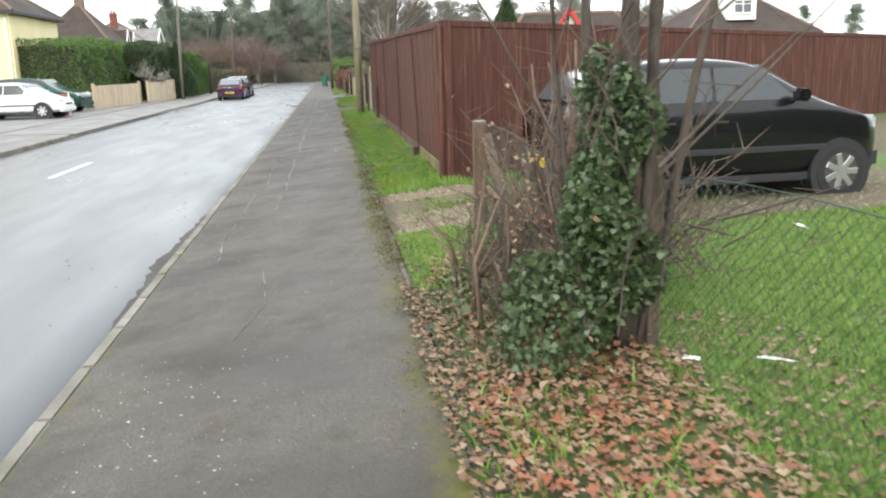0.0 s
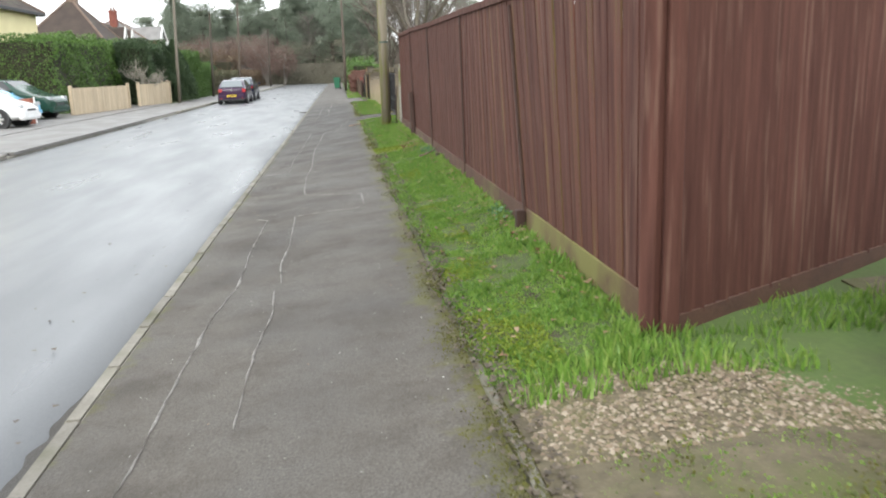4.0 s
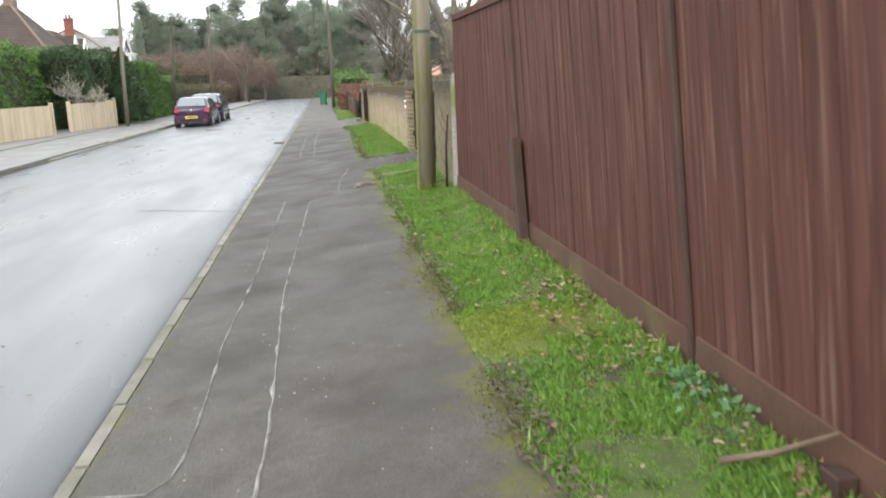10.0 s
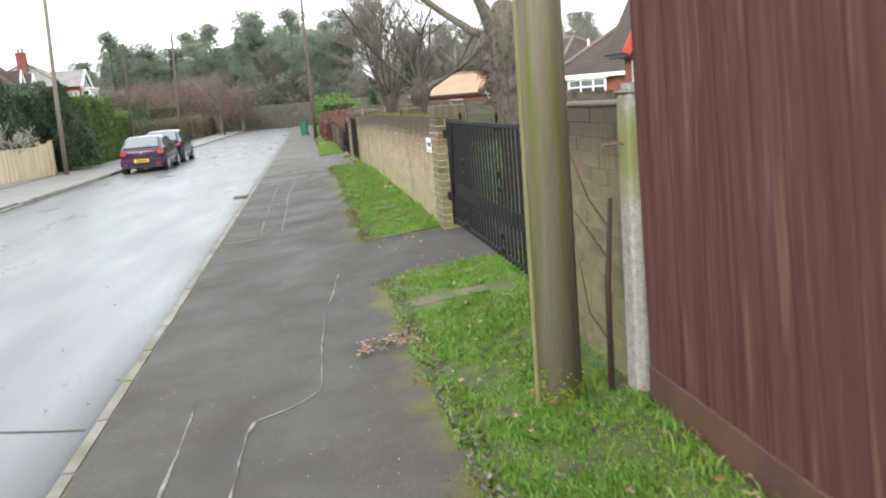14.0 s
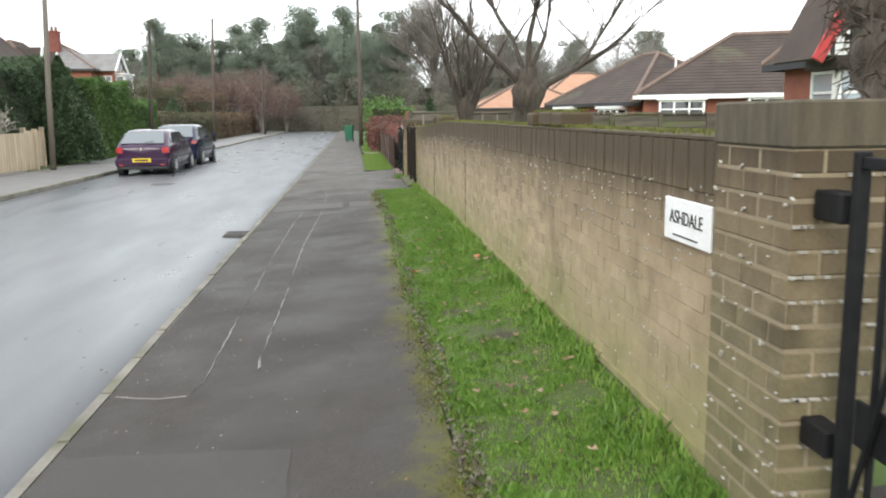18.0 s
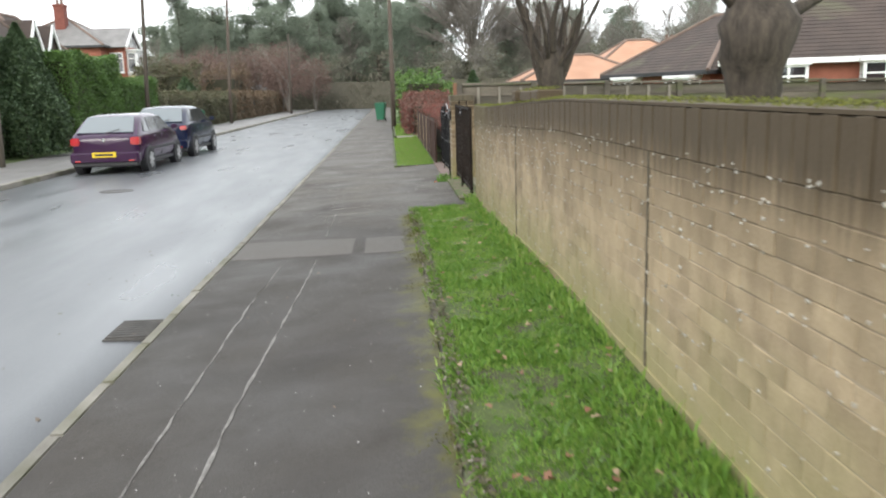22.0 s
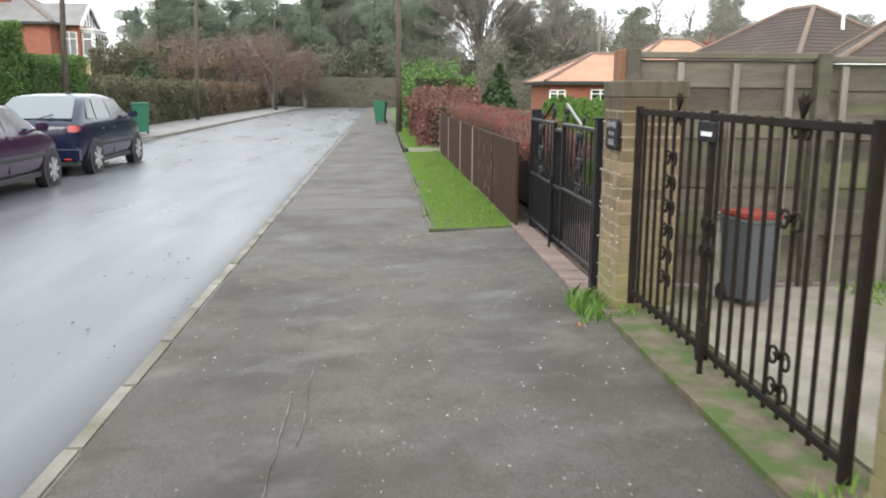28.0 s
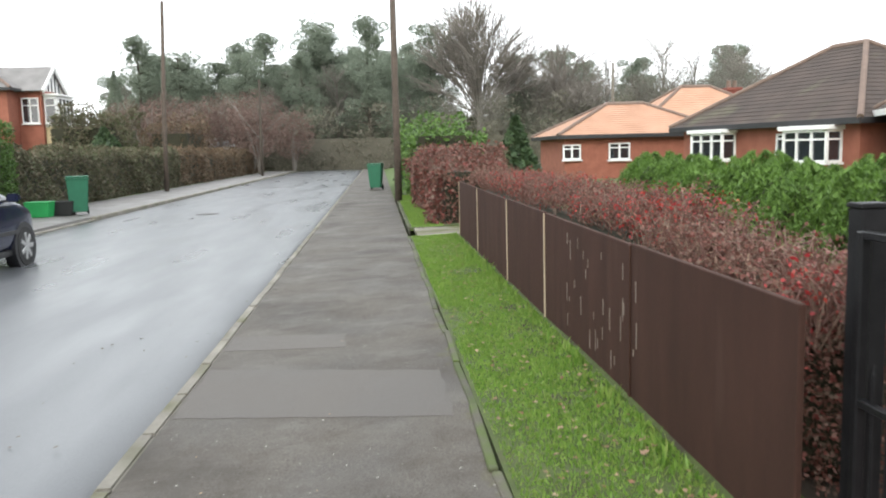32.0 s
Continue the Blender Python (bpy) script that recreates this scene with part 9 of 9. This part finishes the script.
# ---- the ivy-clad multi-stemmed tree ----
tree = thing("ivy_clad_tree", (2.72, 5.5, 0.27), "multi-stemmed bare tree thickly wrapped in dark ivy", "tree")
rdv = random.Random(4)
for k, (bx, by, tx, ty, h, r) in enumerate(((2.66, 5.55, 2.66, 5.6, 3.2, 0.026), (2.8, 5.45, 2.86, 5.5, 3.4, 0.045), (2.82, 5.45, 3.0, 5.5, 3.4, 0.03), (2.86, 5.5, 3.4, 5.4, 2.6, 0.022), (2.84, 5.4, 3.2, 5.9, 2.9, 0.02), (2.7, 5.6, 2.5, 5.9, 2.2, 0.018))):
    pts = [(bx, by, 0.2)]
    for f in (0.25, 0.5, 0.75, 1):
        pts.append((bx + (tx - bx) * f + rdv.gauss(0, 0.03), by + (ty - by) * f + rdv.gauss(0, 0.03), 0.25 + h * f))
    part("stem", tube(None, pts, [r * 1.2, r, r * 0.85, r * 0.7, r * 0.4], 9), M_BARK if k < 3 else M_TWIG, tree, smooth=True)


def twig_fan(name, label, n, region, length, lean, rad, mat, seed, parent=None):
    r = random.Random(seed)
    bm = bmesh.new()
    for k in range(n):
        x, y, z = (r.uniform(*region[j]) for j in range(3))
        a = r.uniform(0, 6.28)
        l = r.uniform(*length)
        d = Vector((math.cos(a) * lean * r.random(), math.sin(a) * lean * r.random(), 1)).normalized()
        p0 = Vector((x, y, z))
        p1 = p0 + d * l * 0.5 + Vector((r.gauss(0, 0.04), r.gauss(0, 0.04), 0)) * l
        p2 = p0 + d * l + Vector((r.gauss(0, 0.1), r.gauss(0, 0.1), r.gauss(0, 0.03))) * l
        q = rad * r.uniform(0.5, 1.3)
        tube(bm, [p0, p1, p2], [q, q * 0.7, q * 0.3], 4, False)
        for j in range(r.randint(1, 4)):
            s = p1.lerp(p2, r.random())
            tube(bm, [s, s + Vector((r.gauss(0, 0.12), r.gauss(0, 0.12), r.uniform(0.02, 0.16)))], [q * 0.5, q * 0.2], 3, False)
    if parent:
        o = part(name, bm, mat, parent, label)
        o["kind"] = "stuff"
        return o
    return solo(name, bm, mat, label, "shrub", kind="stuff")


twig_fan("shoot_mass", "thin bare shoots", 34, ((2.5, 3.0), (5.2, 5.8), (0.4, 1.4)), (0.5, 1.3), 1.1, 0.008, M_TWIG, 6, tree)
shrub = thing("cut_back_shrub", (2.45, 6.3, 0.25), "cut-back shrub of reddish bare stems beside the ivy", "shrub")
M_REDSTEM = shade("reddish_stem_bark", (0.09, 0.06, 0.042), (0.16, 0.11, 0.078), 6, 0.8, 0.4, 40)
for k in range(11):
    x, y = 2.45 + rdv.uniform(-0.25, 0.25), 6.4 + rdv.uniform(-0.7, 0.9)
    h = rdv.uniform(0.4, 0.85)
    part("stem", tube(None, [(x, y, 0.2), (x + rdv.gauss(0, 0.05), y + rdv.gauss(0, 0.05), 0.25 + h * 0.5), (x + rdv.gauss(-0.06, 0.1), y + rdv.gauss(0, 0.12), 0.25 + h)], [rdv.uniform(0.01, 0.022), 0.012, 0.005], 7), M_REDSTEM, shrub, smooth=True)
twig_fan("shoot_mass", "dense thin shoots", 260, ((2.25, 2.85), (5.7, 7.6), (0.25, 0.45)), (0.2, 0.5), 0.7, 0.0045, M_TWIG, 8, shrub)
for k in range(9):
    x, y = 2.75 + rdv.uniform(-0.16, 0.2), 6.5 + rdv.uniform(-0.5, 0.55)
    h = rdv.uniform(0.9, 1.5)
    pts = [(x, y, 0.2)]
    for f in (0.3, 0.6, 0.8, 1):
        pts.append((x + rdv.gauss(0, 0.05) - 0.04 * f, y + rdv.gauss(0, 0.06), 0.25 + h * f))
    r = rdv.uniform(0.009, 0.02)
    part("stem", tube(None, pts, [r * 1.2, r, r * 0.85, r * 0.6, r * 0.3], 7), M_REDSTEM, shrub, smooth=True)
twig_fan("shoot_mass", "tall branching shoots", 90, ((2.5, 3.0), (5.9, 7.1), (0.5, 1.1)), (0.3, 0.7), 1.3, 0.005, M_REDSTEM, 12, shrub)
n = 480
c = np.stack([rng.normal(2.68, 0.17, n), rng.normal(6.5, 0.42, n), 0.28 + np.abs(rng.normal(0, 0.42, n))], 1)
attach("dead_leaf_mass", cards("dead_leaf_mass", c, 0.028, 1.3), M_LEAF, shrub, "curled brown leaves caught in the twigs")["kind"] = "stuff"
heap = thing("brushwood_heap", (3.5, 6.3, 0.3), "heap of cut brown brushwood on the lawn", "brushwood")
twig_fan("twig_mass", "", 110, ((3.1, 3.7), (6.1, 6.9), (0.3, 0.6)), (0.3, 0.7), 3.2, 0.006, M_REDSTEM, 9, heap)
twig_fan("twig_mass", "", 16, ((3.0, 3.6), (5.8, 6.9), (0.32, 0.75)), (0.6, 1.0), 4.5, 0.009, M_TWIG, 10, heap)


def ivy(name, n, centre, radii, size, parent, seed, squash=1.0):
    r = np.random.default_rng(seed)
    u = r.normal(size=(n, 3))
    u /= np.linalg.norm(u, axis=1)[:, None]
    u *= (0.65 + 0.35 * r.random(n))[:, None]
    p = np.asarray(centre) + u * np.asarray(radii)
    p[:, 0] += 0.06 * np.sin(9 * p[:, 2] + 5 * p[:, 1])
    p[:, 1] += 0.06 * np.sin(8 * p[:, 2] + 4 * p[:, 0])
    p = p[p[:, 2] > float(ground_z(centre[0], centre[1])) + 0.02]
    attach(name, cards(name, p, size, 1.0, 0.0, True), M_IVY, parent)["kind"] = "stuff"


ivy("ivy_mass", 5200, (2.74, 5.5, 0.95), (0.2, 0.24, 0.76), 0.031, tree, 1)
ivy("ivy_skirt", 3000, (2.54, 5.6, 0.4), (0.34, 0.42, 0.36), 0.029, tree, 2)
ivy("ivy_ground", 3000, (2.55, 6.2, 0.28), (0.55, 1.2, 0.24), 0.026, tree, 3)
ivy("ivy_dark_core", 900, (2.75, 5.52, 0.8), (0.13, 0.16, 0.68), 0.06, tree, 5)
blades("litter_grass", "wisps of grass in the leaf litter", [(1.95, 2.7, 3.2, 5.2)], 420, 0.12, M_BLADE, width=0.006, lean=0.9)

M_BROWNPOST = shade("brown_sawn_post", (0.06, 0.036, 0.022), (0.14, 0.09, 0.058), 6, 0.85, 0.6, 50, stretch=(4, 4, 0.5))
M_LOG = shade("rough_log_bark", (0.06, 0.042, 0.028), (0.17, 0.125, 0.09), 9, 0.9, 0.8, 40, stretch=(2, 2, 1))
# ---- wire fence at the corner ----
wire = thing("chain_link_fence", (2.75, 8.7, 0.27), "sagging chain-link fence on a mossy timber post with a brace", "fence")
part("post", box(2.67, 2.775, 8.65, 8.755, 0.1, 1.15, 0.012), M_BROWNPOST, wire)
part("post_top", box(2.672, 2.773, 8.652, 8.753, 1.148, 1.172, 0.008), M_PALEPOST, wire, "pale cut end of the post")
part("brace", tube(None, [(2.9, 8.05, 0.2), (2.83, 8.35, 0.62), (2.765, 8.62, 1.05)], [0.05, 0.045, 0.043], 12), M_LOG, wire, "round log brace with rough brown bark", smooth=True)


def fence_pt(s, z):
    y = 8.7 - s
    return (2.74 + 0.055 * s + 0.05 * math.sin(s * 1.9) * z, y, 0.29 + 0.004 * s + z * (0.86 - 0.12 * math.sin(min(s, 4) * 0.75) ** 2))


bm = bmesh.new()
cell = 0.062
for k in range(-16, 150):
    for sg in (1, -1):
        pts = []
        for j in range(15):
            z = j / 14
            s = k * cell + (z if sg > 0 else 1 - z) * 14 * cell
            if 0 <= s <= 8.6:
                pts.append(fence_pt(s, z))
        if len(pts) > 1:
            tube(bm, pts, 0.0016, 3, False)
part("mesh", bm, M_WIRE, wire, "galvanised diamond wire mesh")["kind"] = "stuff"
part("top_wire", tube(None, [fence_pt(s * 0.3, 1.0) for s in range(29)], 0.003, 4, False), M_WIRE, wire)
for y, h in ((5.45, 0.9), (2.0, 0.9)):
    part("stake", box(2.9, 2.96, y - 0.03, y + 0.03, 0.1, 0.3 + h, 0.006), M_POST, wire)

for k, (x, y, s, a) in enumerate(((3.32, 5.02, 0.075, 0.3), (2.98, 5.12, 0.06, 1.1), (4.98, 7.6, 0.06, 0.5))):
    bm = box(-s, s, -s * 0.6, s * 0.6, 0, 0.004, 0, pose(x, y, 0.36, 12 * k - 8, 14, math.degrees(a)))
    bmesh.ops.subdivide_edges(bm, edges=bm.edges[:], cuts=2, use_grid_fill=True)
    for v in bm.verts:
        v.co.z += 0.012 * noise.noise(v.co * 14)
    solo("paper_scrap", bm, M_LITTER, "crumpled scrap of white paper on the grass", "litter", "paper scraps")

branch = tube(None, [(2.5, 20.12, 0.3), (2.64, 20.02, 0.36), (2.79, 19.9, 0.47)], [0.014, 0.012, 0.007], 7)
solo("broken_branch", branch, M_REDSTEM, "short broken red-brown branch leaning on the fence", "branch", smooth=True)
weeds = thing("verge_weed", (2.72, 20.6, 0.28), "low blue-green leafy weed at the fence foot", "plant")
c = np.stack([rng.normal(2.7, 0.07, 160), rng.normal(20.7, 0.22, 160), 0.3 + 0.07 * rng.random(160)], 1)
attach("leaf_mass", cards("leaf_mass", c, 0.03, 1.0, 0.0, True), M_WEED, weeds)["kind"] = "stuff"
weeds2 = thing("verge_weed", (2.74, 14.9, 0.28), "low blue-green leafy weed at the fence foot", "plant")
c = np.stack([rng.normal(2.73, 0.05, 90), rng.normal(14.9, 0.15, 90), 0.3 + 0.06 * rng.random(90)], 1)
attach("leaf_mass", cards("leaf_mass", c, 0.028, 1.0, 0.0, True), M_WEED, weeds2)["kind"] = "stuff"

# ---- pale fences, pillar and bins across the road ----
def pale_fence(x0, y0, x1, y1, h, label):
    t = thing("pale_board_fence", (x0, y0, 0.05), label, "fence", "pale fences")
    d = Vector((x1 - x0, y1 - y0))
    n = int(d.length / 0.15)
    ang = math.atan2(d.y, d.x)
    me = to_mesh("board", box(0.004, 0.146, -0.012, 0.012, 0, h, 0.003))
    me.materials.append(M_PALEFENCE)
    for k in range(n):
        ob = new("board", me)
        ob.parent = t
        ob.matrix_parent_inverse = world_of(t).inverted()
        ob.matrix_basis = Matrix.Translation((x0 + d.x * k / n, y0 + d.y * k / n, 0.05)) @ Matrix.Rotation(ang, 4, "Z")
    for px, py in ((x0, y0), (x1, y1)):
        part("post", box(px - 0.07, px + 0.07, py - 0.07, py + 0.07, 0, h + 0.16, 0.01), M_PALEFENCE, t)
    return t


pale_fence(-10.0, 45.0, -9.15, 51.2, 1.15, "pale weathered close-board garden fence")
pale_fence(-9.2, 53.6, -8.5, 58.2, 1.15, "pale newer close-board fence panel by the pole")
pale_fence(-9.0, 58.6, -9.0, 60.2, 1.2, "pale slatted timber gate fence by the bush")
t = thing("brick_pillar", (-9.7, 39.0, 0.05), "short red brick pillar with a white marker post", "pillar")
part("shaft", box(-9.9, -9.5, 38.8, 39.2, 0, 0.95, 0.01), M_REDBRICK, t)
part("marker", tube(None, [(-9.42, 38.95, 0), (-9.42, 38.95, 1.0)], 0.03, 8), M_WHITE, t)


def wheelie_bin(x, y, z, rz, body, lid, label, h=1.02):
    t = new("wheelie_bin")
    tagged(t, label, "bin", "wheelie bins")
    bm = bmesh.new()
    a = [bm.verts.new(p) for p in ((-0.21, -0.24, 0.08), (0.21, -0.24, 0.08), (0.21, 0.2, 0.08), (-0.21, 0.2, 0.08))]
    b = [bm.verts.new(p) for p in ((-0.27, -0.32, h - 0.07), (0.27, -0.32, h - 0.07), (0.27, 0.3, h - 0.07), (-0.27, 0.3, h - 0.07))]
    bm.faces.new(a[::-1])
    bm.faces.new(b)
    for k in range(4):
        bm.faces.new((a[k - 1], a[k], b[k], b[k - 1]))
    bmesh.ops.bevel(bm, geom=bm.edges[:], offset=0.025, segments=2, affect="EDGES")
    part("body", bm, body, t, local=True)
    part("rim", box(-0.29, 0.29, -0.34, 0.32, h - 0.1, h - 0.06, 0.012), body, t, local=True)
    part("lid", box(-0.285, 0.285, -0.35, 0.31, h - 0.058, h, 0.025, seg=2), lid, t, local=True)
    part("handle", tube(None, [(-0.2, 0.36, h - 0.06), (0.2, 0.36, h - 0.06)], 0.016, 8), body, t, local=True)
    for s in (-0.22, 0.22):
        part("wheel", tube(None, [(s - 0.025, 0.22, 0.1), (s + 0.025, 0.22, 0.1)], 0.1, 14), M_TYRE, t, local=True)
    t.matrix_basis = pose(x, y, z, 0, 0, rz)
    return t


wheelie_bin(-6.6, 73.4, 0.03, 20, M_BINGREEN, M_BINGREEN, "green wheeled bin on the far pavement")
wheelie_bin(1.2, 83.3, 0.02, -10, M_BINGREEN, M_BINGREEN, "green wheeled bin standing on the pavement")
low_bin = wheelie_bin(3.52, 50.45, 0.17, 10, M_BINGREY, M_BINRED, "small grey wheeled bin with a red lid behind the gate", 1.0)
low_bin.matrix_basis = low_bin.matrix_basis @ Matrix.Diagonal((0.42, 0.5, 0.58, 1))
solo("loose_board", box(3.38, 3.54, 50.62, 50.65, 0.16, 0.72, 0.004), M_CONC, "pale grey board leaning by the garden fence", "board")
wheelie_bin(9.75, 45.0, 0.38, 30, M_BRIGHTGREEN, M_BRIGHTGREEN, "bright green wheeled bin beside the brick house", 0.85)


def crate(x, y, z, w, d, h, mat, label):
    t = thing("recycling_box", (x, y, z), label, "box", "recycling boxes")
    bm = bmesh.new()
    a = [bm.verts.new((x + sx * w * 0.42, y + sy * d * 0.42, z)) for sx, sy in ((-1, -1), (1, -1), (1, 1), (-1, 1))]
    b = [bm.verts.new((x + sx * w * 0.5, y + sy * d * 0.5, z + h)) for sx, sy in ((-1, -1), (1, -1), (1, 1), (-1, 1))]
    bm.faces.new(a[::-1])
    for k in range(4):
        bm.faces.new((a[k - 1], a[k], b[k], b[k - 1]))
    bm.faces.new(b)
    part("tub", bm, mat, t)
    part("rim", box(x - w * 0.52, x + w * 0.52, y - d * 0.52, y + d * 0.52, z + h - 0.03, z + h + 0.012, 0.008), mat, t)


crate(-7.35, 72.8, 0.04, 0.6, 0.45, 0.38, M_BRIGHTGREEN, "bright green recycling box on the far pavement")
crate(-6.9, 73.2, 0.04, 0.55, 0.4, 0.36, M_TYRE, "black recycling box beside the green bin")
crate(9.1, 44.3, 0.38, 0.6, 0.45, 0.36, M_BRIGHTGREEN, "bright green recycling box on the drive")

# moss round the foot of the near pole
n = 1500
a, zz = rng.random(n) * 6.283, 0.24 + np.minimum(rng.exponential(0.05, n), 0.2)
c = np.stack([2.46 + np.cos(a) * 0.114, 27.96 + np.sin(a) * 0.114, zz], 1)
attach("foot_moss", cards("foot_moss", c, 0.012), M_MOSSLEAF, near_pole, "bright green moss at the pole foot")["kind"] = "stuff"


# single bright leaves that stand out on the grass and the pavement
M_ORANGELEAF = leafy("orange_fallen_leaf", [(0.45, 0.16, 0.06), (0.5, 0.22, 0.1), (0.4, 0.12, 0.06)], 0.5, 0.2)
for x, y, size in ((2.4, 50.05, 0.1), (2.63, 38.31, 0.09), (2.05, 37.99, 0.08), (2.39, 36.6, 0.08), (1.97, 24.11, 0.1), (2.13, 24.61, 0.08), (2.2, 53.37, 0.06)):
    litter("fallen_leaf", "single curled orange-brown leaf lying on the ground", x, x + 0.004, y, y + 0.004, 1, size, M_ORANGELEAF, 0.5, 0.02 if x > 1.96 and not 47 < y < 53.6 else 0.008, zf=lambda u, v: cross(v) * u)
for x, y, size in ((2.68, 38.17, 0.1), (2.62, 38.24, 0.09), (1.97, 25.05, 0.1), (2.39, 54.43, 0.08), (2.48, 35.71, 0.09), (2.4, 34.41, 0.09)):
    litter("fallen_leaf", "pale brown curled dead leaf lying on the grass", x, x + 0.004, y, y + 0.004, 1, size, M_LEAF, 0.6, 0.022, zf=lambda u, v: cross(v) * u)
for ob in bpy.data.objects:
    if ob.name.startswith("fallen_leaf"):
        del ob["kind"]
        tagged(ob, "", "leaf", "single fallen leaves")
